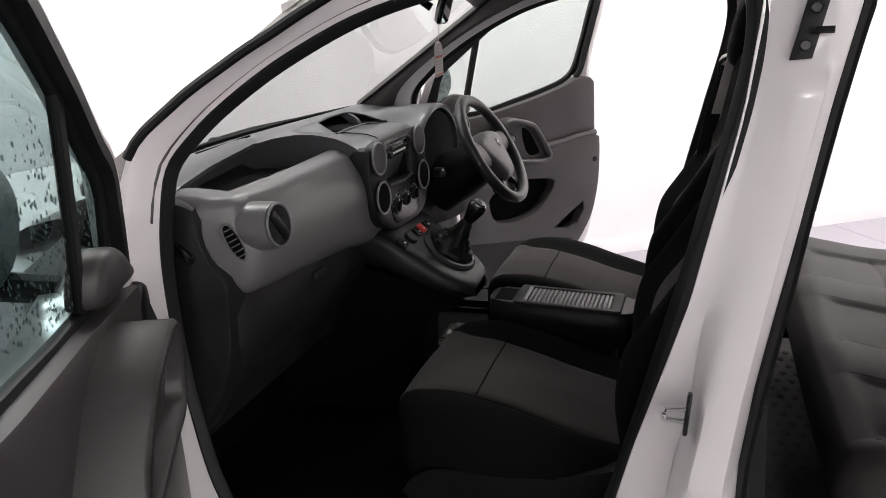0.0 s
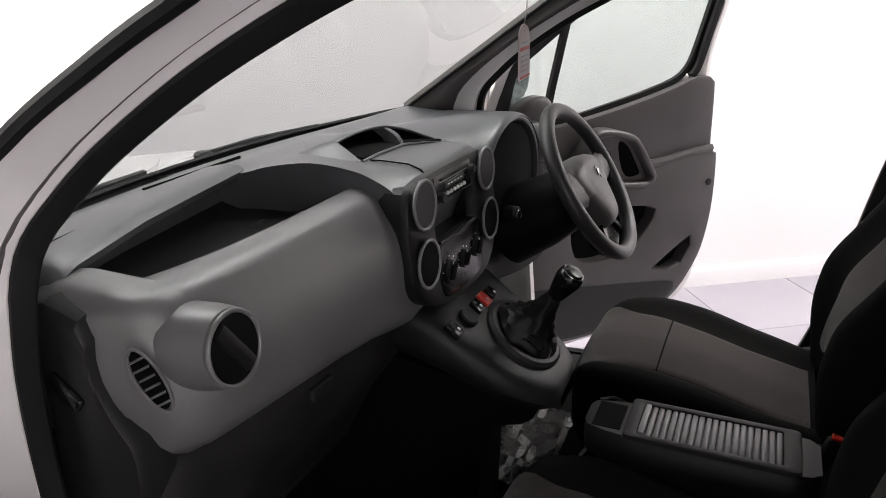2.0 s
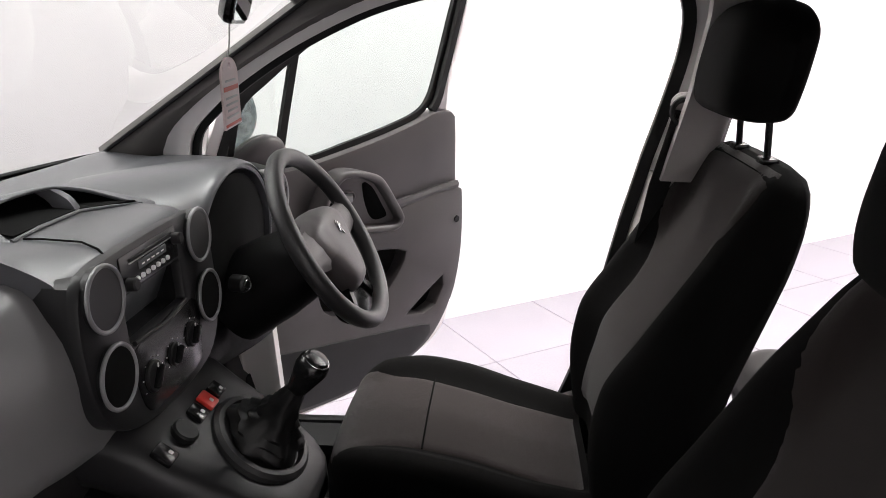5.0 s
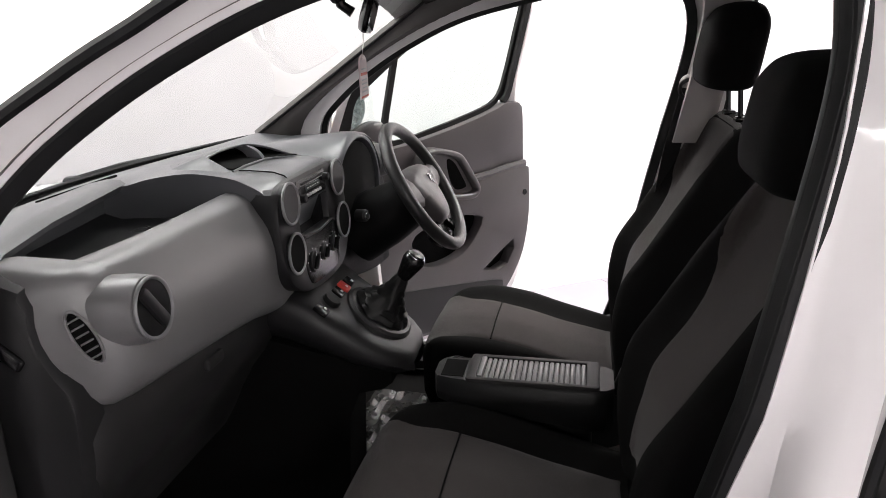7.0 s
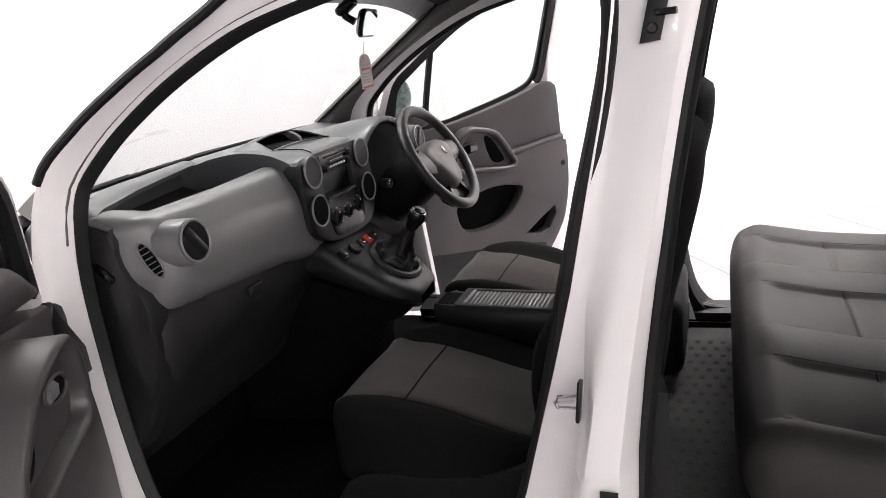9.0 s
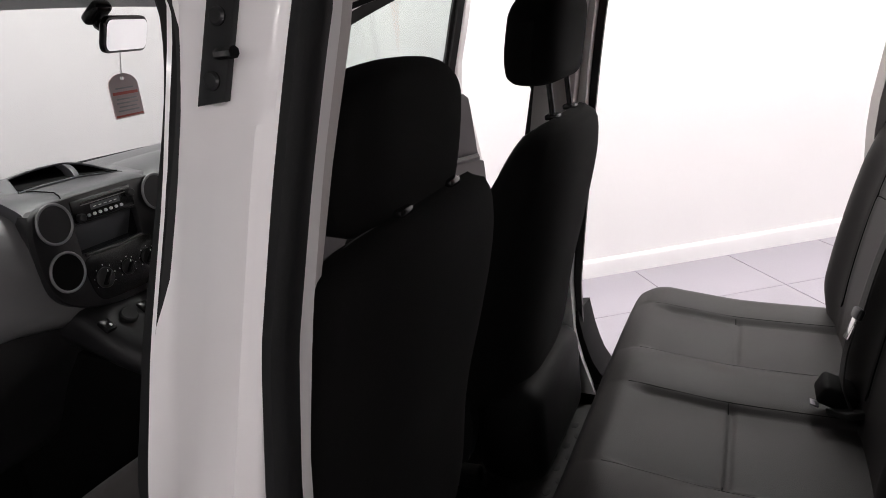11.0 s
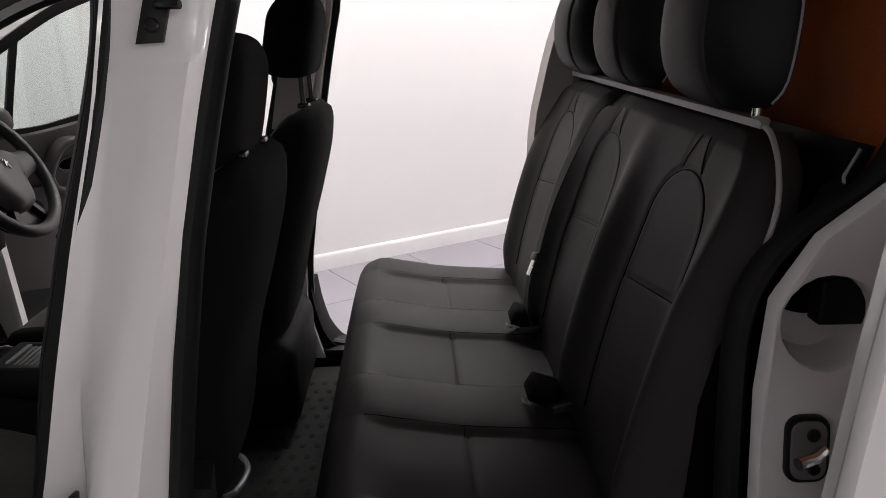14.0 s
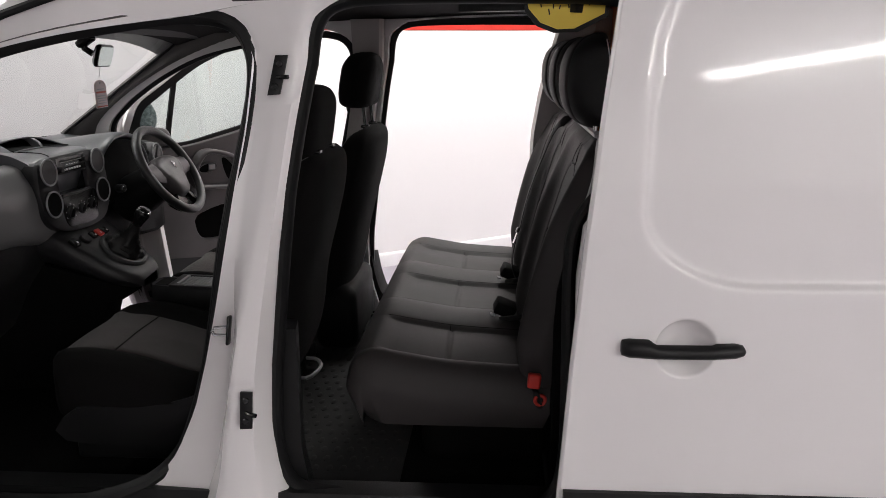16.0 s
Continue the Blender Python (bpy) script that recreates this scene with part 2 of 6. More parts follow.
def rect(u0, v0, u1, v1, r=0.0, n=4):
    if not r:
        return [(u0, v0), (u1, v0), (u1, v1), (u0, v1)]
    out = []
    for cx, cy, a in ((u1 - r, v0 + r, -90), (u1 - r, v1 - r, 0), (u0 + r, v1 - r, 90), (u0 + r, v0 + r, 180)):
        out += [(cx + r * math.cos(radians(a + 90 * i / n)), cy + r * math.sin(radians(a + 90 * i / n))) for i in range(n + 1)]
    return out


def mirrored(bm):
    for v in bm.verts:
        v.co.y = 2 * MID - v.co.y
    return bm


def cushion(nx, ny, fn):
    """A closed soft body: a grid over u, v in 0..1 with fn(u, v) giving the top, and fn(u, v, True) the underside."""
    rows = []
    for i in range(nx + 1):
        u = i / nx
        top = [fn(u, j / ny, False) for j in range(ny + 1)]
        low = [fn(u, j / ny, True) for j in range(ny, -1, -1)]
        rows.append(top + low)
    return loft(rows, ring=True, caps=True)


def sup(x, p=4):
    """A flat-topped bump on 0..1."""
    return max(0.0, 1 - abs(2 * x - 1) ** p) ** (1 / p)


def bend(x, *kv):
    """Smooth interpolation through the pairs x, value, x, value ..."""
    ks, vs = kv[0::2], kv[1::2]
    if x <= ks[0]:
        return vs[0]
    if x >= ks[-1]:
        return vs[-1]
    i = max(k for k in range(len(ks) - 1) if ks[k] <= x)

    def slope(k):
        if k == 0 or k == len(ks) - 1:
            return 0.0 if len(ks) < 3 else (vs[1] - vs[0]) / (ks[1] - ks[0]) if k == 0 else (vs[-1] - vs[-2]) / (ks[-1] - ks[-2])
        a, b = (vs[k] - vs[k - 1]) / (ks[k] - ks[k - 1]), (vs[k + 1] - vs[k]) / (ks[k + 1] - ks[k])
        return 0.0 if a * b <= 0 else 2 * a * b / (a + b)
    h = ks[i + 1] - ks[i]
    t = (x - ks[i]) / h
    return vs[i] * (1 + 2 * t) * (1 - t) ** 2 + h * slope(i) * t * (1 - t) ** 2 + vs[i + 1] * t * t * (3 - 2 * t) - h * slope(i + 1) * t * t * (1 - t)


def lerp(x, *kv):
    return float(np.interp(x, kv[0::2], kv[1::2]))


# ---- the showroom ----
RZ = rot(0, 0, ROOM)


def room(x, y, z=0.0):
    """Room coordinates: x along the long wall, y = 0 on its face."""
    return RZ @ V(x, y, z) + V(0, 3.66, 0)


def room_box(x0, y0, z0, x1, y1, z1):
    bm = bmesh.new()
    bmesh.ops.create_cube(bm, size=1)
    for v in bm.verts:
        v.co = room(x0 + (v.co.x + 0.5) * (x1 - x0), y0 + (v.co.y + 0.5) * (y1 - y0), z0 + (v.co.z + 0.5) * (z1 - z0))
    return bm


X0, X1, Y0, H = -6.6, 6.0, -10.4, 3.3
single("wall_north", room_box(X0 - 0.2, 0, -0.1, X1 + 0.2, 0.2, H), WALL, "plain white painted showroom wall", "wall", "structure")
single("wall_south", room_box(X0 - 0.2, Y0 - 0.2, -0.1, X1 + 0.2, Y0, H), WALL, "plain white painted showroom wall", "wall", "structure")
single("wall_west", room_box(X0 - 0.2, Y0, -0.1, X0, 0, H), WALL, "plain white painted showroom wall", "wall", "structure")
single("wall_east", room_box(X1, Y0, -0.1, X1 + 0.2, 0, H), WALL, "plain white painted showroom wall", "wall", "structure")
single("ceiling", room_box(X0 - 0.2, Y0 - 0.2, H, X1 + 0.2, 0.2, H + 0.1), CEIL, "flat grey showroom ceiling", "ceiling", "structure")
floor = single("floor", room_box(X0, Y0, -0.12, X1, 0, -0.004), GROUT, "pale grey tiled showroom floor with thin joints", "floor", "structure")

skirt = [(0, 0), (-0.022, 0), (-0.022, 0.085), (-0.018, 0.098), (-0.010, 0.105), (0, 0.107)]
rows = [[room(x, -0.001 + a, b) for a, b in skirt] for x in np.linspace(X0 + 0.03, X1 - 0.03, 30)]
single("baseboard_north", loft(rows, ring=True, caps=True), SKIRT, "white painted skirting board along the wall", "skirting board", "structure")
rows = [[room(X0 + 0.001 - a, y, b) for a, b in skirt] for y in np.linspace(Y0 + 0.03, -0.03, 30)]
single("baseboard_west", loft(rows, ring=True, caps=True), SKIRT, "white painted skirting board along the wall", "skirting board", "structure")
stripe = room_box(-0.6, -0.004, 1.745, X1 - 0.05, 0.0, 1.79)
single("wall_stripe", stripe, RED, "narrow red stripe along the white wall", "stripe", "structure")

# ceiling lights: long diffusers in rows
lamp = thing("ceiling_light", room(0, 0, H), "long white ceiling light with glowing diffuser", "ceiling light", "ceiling lights")
ROOTS[lamp] = Vector(room(0, 0, H))
bm = room_box(-0.75, -0.16, H - 0.07, 0.75, 0.16, H - 0.001)
part("housing", bm, CEIL, lamp)
part("diffuser", room_box(-0.72, -0.13, H - 0.085, 0.72, 0.13, H - 0.072), LEDM, lamp, "glowing white diffuser")
LAMPS = [(-4.75 + 1.9 * i, -1.25) for i in range(6)] + [(-4.25, -9.1), (-1.35, -9.1), (0.1, -9.1), (1.55, -9.1), (3.0, -9.1)]
lamp.matrix_basis = Matrix.Translation(room(*LAMPS[0], H))
for at in LAMPS[1:]:
    copy_thing(lamp, Matrix.Translation(room(*at, H)))


# ---- the van's shell ----
def jamb(z):
    """The near side's surface, y at the height z."""
    return 0.13 + 0.167 * (z - 0.75)


SIDE = V(0, -1, 0.167).normalized()
FRONT = curve([(-0.20, 0.50), (-0.30, 0.62), (-0.36, 0.80), (-0.395, 0.97), (-0.412, 1.10), (-0.410, 1.20), (-0.388, 1.30), (-0.32, 1.372), (-0.235, 1.436), (-0.105, 1.512), (0.06, 1.583), (0.24, 1.625),
               (0.43, 1.652), (0.57, 1.662), (0.66, 1.646), (0.703, 1.605), (0.72, 1.53), (0.716, 1.432), (0.684, 1.247), (0.642, 1.058), (0.597, 0.865), (0.548, 0.68), (0.50, 0.56), (0.42, 0.49), (0.28, 0.465), (0, 0.46)], 150, True)
FAR_FRONT = curve([(-0.40, 0.48), (-0.428, 0.56), (-0.432, 0.70), (-0.430, 0.85), (-0.424, 0.98), (-0.416, 1.10), (-0.410, 1.20), (-0.388, 1.30), (-0.32, 1.372), (-0.235, 1.436), (-0.105, 1.512), (0.06, 1.583), (0.24, 1.625),
                   (0.43, 1.652), (0.57, 1.662), (0.66, 1.646), (0.703, 1.605), (0.72, 1.53), (0.716, 1.432), (0.684, 1.247), (0.642, 1.058), (0.597, 0.865), (0.548, 0.68), (0.50, 0.56), (0.42, 0.49), (0.28, 0.465), (0, 0.46), (-0.30, 0.458)], 150, True)
REAR = curve([(0.762, 0.50), (0.737, 0.64), (0.752, 0.894), (0.78, 1.167), (0.814, 1.431), (0.838, 1.573), (0.868, 1.65), (0.925, 1.69), (1.05, 1.70), (1.40, 1.695), (1.60, 1.68), (1.70, 1.62), (1.71, 1.45), (1.66, 1.31), (1.55, 1.235), (1.493, 1.16), (1.478, 1.05),
              (1.475, 0.80), (1.47, 0.60), (1.44, 0.50), (1.36, 0.46), (1.10, 0.45), (0.85, 0.455)], 150, True)


def on_side(p):
    return V(p[0], jamb(p[1]), p[1])


def bulge(p):
    """The near screen pillar stands further out than the plane of the door pillars."""
    w = 0.065 * lerp(p.x, 0.05, 1.0, 0.30, 0.7, 0.52, 0.0) * lerp(p.z, 0.95, 0.0, 1.25, 1.0)
    d = V(0.53, -0.75, 1.535) - p
    return p + d * (w / (0.167 * d.z - d.y))


def sink(z, rear=False):
    """How far the pillar's door edges lie inboard of the side's plane."""
    if rear:
        return lerp(z, 0.44, 0.075, 0.80, 0.065, 0.95, 0.045, 1.10, 0.015, 1.25, -0.002, 1.40, -0.002, 1.55, 0.0, 1.8, 0.0)
    return lerp(z, 0.44, 0.085, 0.80, 0.080, 0.95, 0.045, 1.10, 0.004, 1.25, -0.004, 1.40, 0.0, 1.55, 0.008, 1.8, 0.0)


def z_front(z):
    return lerp(z, 0.44, 0.36, 0.50, 0.415, 0.56, 0.465, 0.68, 0.518, 0.80, 0.550, 0.95, 0.594, 1.10, 0.636, 1.25, 0.668, 1.40, 0.700, 1.55, 0.719, 1.8, 0.72)


def z_rear(z):
    return lerp(z, 0.44, 0.765, 0.55, 0.738, 0.64, 0.724, 0.80, 0.727, 0.95, 0.744, 1.10, 0.767, 1.25, 0.794, 1.40, 0.820, 1.55, 0.853, 1.8, 0.87)


def side_shell(far):
    fix = mirrored if far else (lambda b: b)
    body = thing("body_side", (0.3, MID + (0.8 if far else -0.8), 0.4), "white painted van side frame with open door apertures and black seals", "van body", "van body sides")
    front = FAR_FRONT if far else FRONT
    f3 = [on_side(p) if far else bulge(on_side(p)) for p in front]
    r3 = [on_side(p) for p in REAR]

    def arc(loop, a, b):
        """The stretch of a closed loop from the point nearest a to the one nearest b."""
        i = min(range(len(loop)), key=lambda k: (loop[k].x - a[0]) ** 2 + (loop[k].z - a[1]) ** 2)
        j = min(range(len(loop)), key=lambda k: (loop[k].x - b[0]) ** 2 + (loop[k].z - b[1]) ** 2)
        return loop[i:j + 1] if i <= j else loop[i:] + loop[:j + 1]

    # pillar of the windscreen and the rail over the door: flange, step and outer skin
    if far:
        prof = [(0.004, -0.06), (0.004, 0.0), (0.0, 0.004), (-0.002, 0.085), (-0.02, 0.095), (-0.060, -0.05)]
    else:
        prof = [(0.004, -0.012), (0.004, 0.0), (-0.028, 0.010), (-0.050, 0.028), (-0.070, 0.039), (-0.086, 0.040), (-0.098, 0.026), (-0.102, -0.05)]
    a_path = arc(f3, (-0.42, 0.53) if far else (-0.22, 0.52), (0.50, 1.657))
    grow = None
    if not far:
        a_path = a_path + [on_side(p) for p in ((0.58, 1.668), (0.66, 1.682), (0.76, 1.697), (0.88, 1.708), (1.2, 1.712))]
        grow = [lerp(p.x, -0.35, 0.68, -0.25, 0.44, -0.15, 0.34, -0.05, 0.30, 0.06, 0.38, 0.18, 0.85, 0.25, 1.15, 0.45, 1.9, 0.9, 2.4) if p.z > 1.28 else lerp(p.z, 1.05, 1.0, 1.28, 0.68) for p in a_path]
    part("windscreen_pillar", fix(sweep(a_path, prof, SIDE, grow=grow)), PAINT, body)
    if not far:
        # outer seal on the edge of the screen pillar, running back into the rail
        wide = [lerp(p.x, -0.37, 1.35, -0.25, 0.88, -0.15, 0.68, -0.05, 0.58, 0.06, 0.68, 0.18, 1.2, 0.25, 1.4, 0.32, 1.6, 0.45, 2.0, 0.9, 2.6) for p in a_path]
        line = [p + SIDE * 0.040 for p in sweep_mid(a_path, -0.044, wide) if p.z > 1.33]
        part("outer_seal", sweep(line, circle(0.010, 8), SIDE), RUBBER, body, "black rubber door seal")
    # pillar between the doors: faces from the front flange round to the rear one
    rows = []
    for z in (*sorted([*np.linspace(0.44, 1.56, 32), 0.772, 0.780, 0.788, 1.446, 1.453, 1.460, 1.468]), 1.58, 1.60, 1.62, 1.635, 1.65, 1.662, 1.676, 1.69, 1.70, 1.704, 1.73, 1.77, 1.81):
        xf = z_front(z) if z < 1.57 else lerp(z, 1.56, 0.719, 1.60, 0.711, 1.62, 0.699, 1.635, 0.684, 1.65, 0.662, 1.662, 0.632, 1.676, 0.575, 1.69, 0.47, 1.70, 0.38)
        xr = z_rear(z) if z < 1.57 else lerp(z, 1.56, 0.853, 1.60, 0.856, 1.635, 0.864, 1.65, 0.872, 1.67, 0.896, 1.69, 0.935, 1.70, 1.05, 1.704, 1.64, 1.81, 1.66)
        y = jamb(z)
        w = xr - xf
        of, orr = sink(z), sink(z, True)
        press = -0.0045 * lerp(z, 0.772, 0.0, 0.790, 1.0, 1.446, 1.0, 1.464, 0.0)
        facet = lerp(z, 0.44, 0.5, 0.9, 0.45, 1.05, 0.30, 1.25, 0.16, 1.75, 0.12)
        rows.append([V(xf + a * w, y + b, z) for a, b in ((-0.003 / w, of + 0.03), (-0.003 / w, of + 0.006), (0.0, of), (facet - 0.06, of * 0.75 + 0.006), (facet + 0.05, 0.006 + press * 0.3), (max(0.50, facet + 0.09), 0.001 + press), (0.62, -0.001 + press), (0.86, orr * 0.2 + press), (0.90, orr * 0.35 + 0.002 + press * 0.4), (0.97, orr * 0.85 + 0.004), (1.0, orr + 0.008), (1.01, orr + 0.09))])
    part("centre_pillar", fix(loft(rows, ring=True, caps=True)), PAINT, body)
    # inner trim of the pillar
    rows = []
    for z in np.linspace(1.215 if far else 0.86, 1.70, 20):
        xf = z_front(z) + (0.006 if far else 0.03)
        xr = lerp(z, 0.86, 0.735, 1.167, 0.775, 1.43, 0.815, 1.7, 0.85)
        y = jamb(z) + 0.102
        xe = z_rear(z) - 0.008 + lerp(z, 0.86, -0.034, 0.95, -0.024, 1.1, -0.018, 1.5, -0.006)
        yl = jamb(z) + max(sink(z, True), 0) + 0.062
        rows.append([V(xf, y + 0.02, z), V(xf, y + 0.05, z), V(0.5 * (xf + xr), y + 0.06, z), V(xe - 0.012, y + 0.05, z), V(xe, y + 0.035, z), V(xe, yl, z), V(xe - 0.008, yl, z)])
    part("pillar_trim", fix(loft(rows, ring=True, caps=True)), TRIM, body, "pale grey plastic pillar trim")
    if far:
        # steel pillar below the trim, its pale lower cover, and the dark moulding that sweeps into the sill
        rows = []
        for z in np.linspace(0.68, 1.216, 12):
            xf, xe, y = z_front(z) + 0.004, z_rear(z) - 0.012, jamb(z)
            rows.append([V(xf, y + 0.03, z), V(xf, y + 0.10, z), V(xf + 0.02, y + 0.115, z), V(xe - 0.02, y + 0.115, z), V(xe, y + 0.095, z), V(xe, y + 0.03, z)])
        part("lower_pillar", mirrored(loft(rows, ring=True, caps=True)), TRIM, body, "pale grey lower pillar cover")
        rows = []
        for z in (0.420, 0.440, 0.465, 0.495, 0.53, 0.57, 0.62, 0.675, 0.690, 0.698):
            y = jamb(z)
            xr = lerp(z, 0.42, 0.90, 0.44, 0.842, 0.465, 0.808, 0.495, 0.786, 0.53, 0.769, 0.57, 0.758, 0.62, 0.748, 0.70, 0.738)
            top = 0.012 * lerp(z, 0.675, 0.0, 0.698, 1.0)
            rows.append([V(z_front(z) + 0.012, y + 0.04, z), V(z_front(z) + 0.012, y + 0.135 - top, z), V(xr - 0.03, y + 0.140 - top, z), V(xr - 0.006, y + 0.125 - top, z), V(xr, y + 0.10 - top, z), V(xr + 0.004, y + 0.030, z), V(xr + 0.004, y + 0.004, z)])
        # shaded black keeps the face that turns to the opening dark
        part("pillar_foot_trim", mirrored(loft(rows, ring=True, caps=True)), SHADE, body, "black plastic lower pillar trim")
        # hinge face of the front pillar, seen between the dash and the door
        rows = []
        for z in np.linspace(0.42, 0.98, 12):
            y = jamb(z)
            rows.append([V(-0.428, y + 0.03, z), V(-0.420, y + 0.012, z), V(-0.375, y + 0.008, z), V(-0.368, y + 0.002, z), V(-0.300, y - 0.006, z), V(-0.285, y - 0.016, z), V(-0.285, y - 0.05, z), V(-0.44, y - 0.05, z)])
        part("hinge_pillar", mirrored(loft(rows, ring=True, caps=True)), PAINT, body, "white painted hinge face of the pillar")
        part("hinge_strap", mirrored(rbox(0.012, 0.012, 0.07, 0.004, 2, at=(-0.385, jamb(0.60) + 0.010, 0.60))), STEEL, body, "grey steel door strap")
        part("anchor_bracket", mirrored(sweep([V(0.470, 0.262, 0.628), V(0.492, 0.264, 0.606), V(0.500, 0.264, 0.612), V(0.528, 0.262, 0.652)], [(-0.008, -0.002), (0.008, -0.002), (0.008, 0.002), (-0.008, 0.002)], (0, 1, 0.2))), STEEL, body, "bright belt anchor bracket")
    else:
        rows = []
        for z in np.linspace(0.42, 0.87, 12):
            xf, xr, y = 0.58, lerp(z, 0.42, 0.80, 0.55, 0.775, 0.87, 0.765), jamb(z) + 0.135
            rows.append([V(xf, y, z), V(xf, y + 0.07, z), V(0.5 * (xf + xr), y + 0.09, z), V(xr - 0.005, y + 0.07, z), V(xr + 0.008, y, z)])
        part("pillar_foot_trim", loft(rows, ring=True, caps=True), DARK, body, "black plastic lower pillar trim")
    # sill
    prof = [(0.0, -0.12), (0.0, 0.0), (0.03, 0.012), (0.06, 0.05), (0.16, 0.055), (0.17, 0.0), (0.17, -0.12)]
    sill = [V(x, jamb(0.45), 0.452) for x in np.linspace(-0.30, 1.60, 20)]
    part("sill", fix(sweep(sill, [(a, b) for a, b in prof], SIDE)), PAINT, body)
    part("sill_cover", fix(sweep([p + V(0, 0.10, 0.006) for p in sill], [(-0.012, -0.05), (-0.012, 0.04), (0.02, 0.045), (0.02, -0.05)], SIDE)), DARK, body, "black plastic sill cover")
    # seals round the two apertures
    prof = [(-0.015, -0.014), (-0.014, 0.002), (-0.006, 0.008), (0.008, 0.008), (0.017, -0.002), (0.021, -0.010), (0.020, -0.014)]
    seal = [(-0.006, -0.028), (-0.004, -0.001), (0.003, 0.006), (0.012, 0.005), (0.019, -0.004), (0.022, -0.016), (0.021, -0.028)]
    fl, rl = [], []
    for x, z in front:
        w = float(np.clip((x - 0.25) / 0.22, 0, 1)) * float(np.clip((1.66 - z) / 0.12, 0, 1))
        fl.append(V(x + lerp(z, 0.46, -0.03, 0.95, -0.025, 1.25, -0.02, 1.40, -0.010, 1.55, 0.0) * w, jamb(z) + sink(z) * w + 0.010, z))
    if not far:
        fl = [bulge(p) for p in fl]
    for x, z in REAR:
        w = float(np.clip((1.20 - x) / 0.2, 0, 1)) * float(np.clip((1.70 - z) / 0.05, 0, 1))
        rl.append(V(x + lerp(z, 0.45, -0.014, 0.80, -0.018, 0.95, -0.010, 1.10, -0.004, 1.25, 0.0, 1.40, 0.008, 1.55, 0.018, 1.70, 0.0) * w, jamb(z) + sink(z, True) * w + 0.012 + 0.010 * (1 - w), z))
    part("front_seal", fix(sweep(fl, seal if far else prof, SIDE, closed=True)), RUBBER, body, "black rubber door seal")
    if not far:
        # deeper lip of the seal along the pillar between the doors
        i = min(range(len(fl)), key=lambda k: (fl[k].x - 0.56) ** 2 + (fl[k].z - 1.665) ** 2)
        j = min(range(len(fl)), key=lambda k: (fl[k].x - 0.45) ** 2 + (fl[k].z - 0.51) ** 2)
        part("seal_lip", sweep(fl[min(i, j):max(i, j) + 1], seal, SIDE), RUBBER, body, "black rubber door seal")
    part("rear_seal", fix(sweep(rl, seal, SIDE, closed=True)), RUBBER, body, "black rubber door seal")
    # rear quarter: inner jamb panel behind the rear aperture
    pan = [(1.478, 0.46), (1.482, 0.80), (1.485, 1.05), (1.50, 1.165), (1.556, 1.243), (1.665, 1.32), (1.715, 1.45), (1.705, 1.63), (1.66, 1.69), (1.64, 1.75), (2.55, 1.75), (2.55, 0.46)]
    if far:
        pan = [(1.478, 0.46), (1.482, 0.80), (1.485, 1.05), (1.52, 1.30), (1.58, 1.75), (2.55, 1.75), (2.55, 0.46)]
    hole = [(1.568 + 0.062 * math.cos(a), 1.140 + 0.058 * math.sin(a)) for a in np.linspace(0, 2 * math.pi, 20, endpoint=False)]
    part("quarter_panel", plate(pan, [hole] if not far else [], 0.03, 0.006), PAINT, body, fn=lambda c: (lambda q: V(q.x, 2 * MID - q.y, q.z) if far else q)(V(c.x, jamb(c.y) + 0.012 - c.z * 0.9, c.y)))
    if not far:
        rows = [[V(1.568 + r * 0.062 * math.cos(a), jamb(1.140 + r * 0.058 * math.sin(a)) + d, 1.140 + r * 0.058 * math.sin(a)) for a in np.linspace(0, 2 * math.pi, 20, endpoint=False)] for r, d in ((1.0, 0.004), (0.95, 0.030), (0.85, 0.044), (0.6, 0.050), (0.05, 0.052))]
        part("recess", loft(rows, ring=True), PAINT, body)
        part("guide_slot", rbox(0.085, 0.03, 0.062, 0.004, at=(1.612, jamb(1.152) + 0.030, 1.156)), DARK, body, "black slot in the jamb")
    return body


def sweep_mid(path, off, grow=None):
    """The path moved sideways in the body's side plane."""
    k = len(path)
    out = []
    for i, p in enumerate(path):
        t = (path[min(i + 1, k - 1)] - path[max(i - 1, 0)]).normalized()
        out.append(p + t.cross(SIDE).normalized() * (off * (grow[i] if grow else 1.0)))
    return out


side_shell(False)
side_shell(True)

# roof, headliner, floor pan and front bulkhead
rows = []
for x in np.linspace(-0.12, 2.55, 24):
    crown = lerp(x, -0.12, 1.66, 0.1, 1.74, 0.5, 1.79, 1.2, 1.81, 2.55, 1.80)
    rows.append([V(x, MID + s * 0.64, crown - 0.06 * abs(s) ** 3) for s in np.linspace(-1, 1, 17)] + [V(x, MID + s * 0.64, crown - 0.06 * abs(s) ** 3 - 0.02) for s in np.linspace(1, -1, 17)])
single("roof", loft(rows, ring=True, caps=True), PAINT, "white painted steel van roof", "roof", "structure")
rows = []
for x in np.linspace(-0.02, 1.64, 20):
    zc = lerp(x, -0.02, 1.655, 0.15, 1.70, 0.5, 1.735, 1.2, 1.745, 1.64, 1.74)
    rows.append([V(x, MID + s * 0.66, zc - 0.05 * abs(s) ** 3) for s in np.linspace(-1, 1, 15)] + [V(x, MID + s * 0.66, zc + 0.012 - 0.05 * abs(s) ** 3) for s in np.linspace(1, -1, 15)])
single("headliner", loft(rows, ring=True, caps=True), mat("dark_headliner_felt", (0.045, 0.043, 0.043), 0.95, var=0.15, grain=0.4, gscale=700, bump=0.3, spec=0.1), "dark grey moulded van headliner", "headliner", "structure")
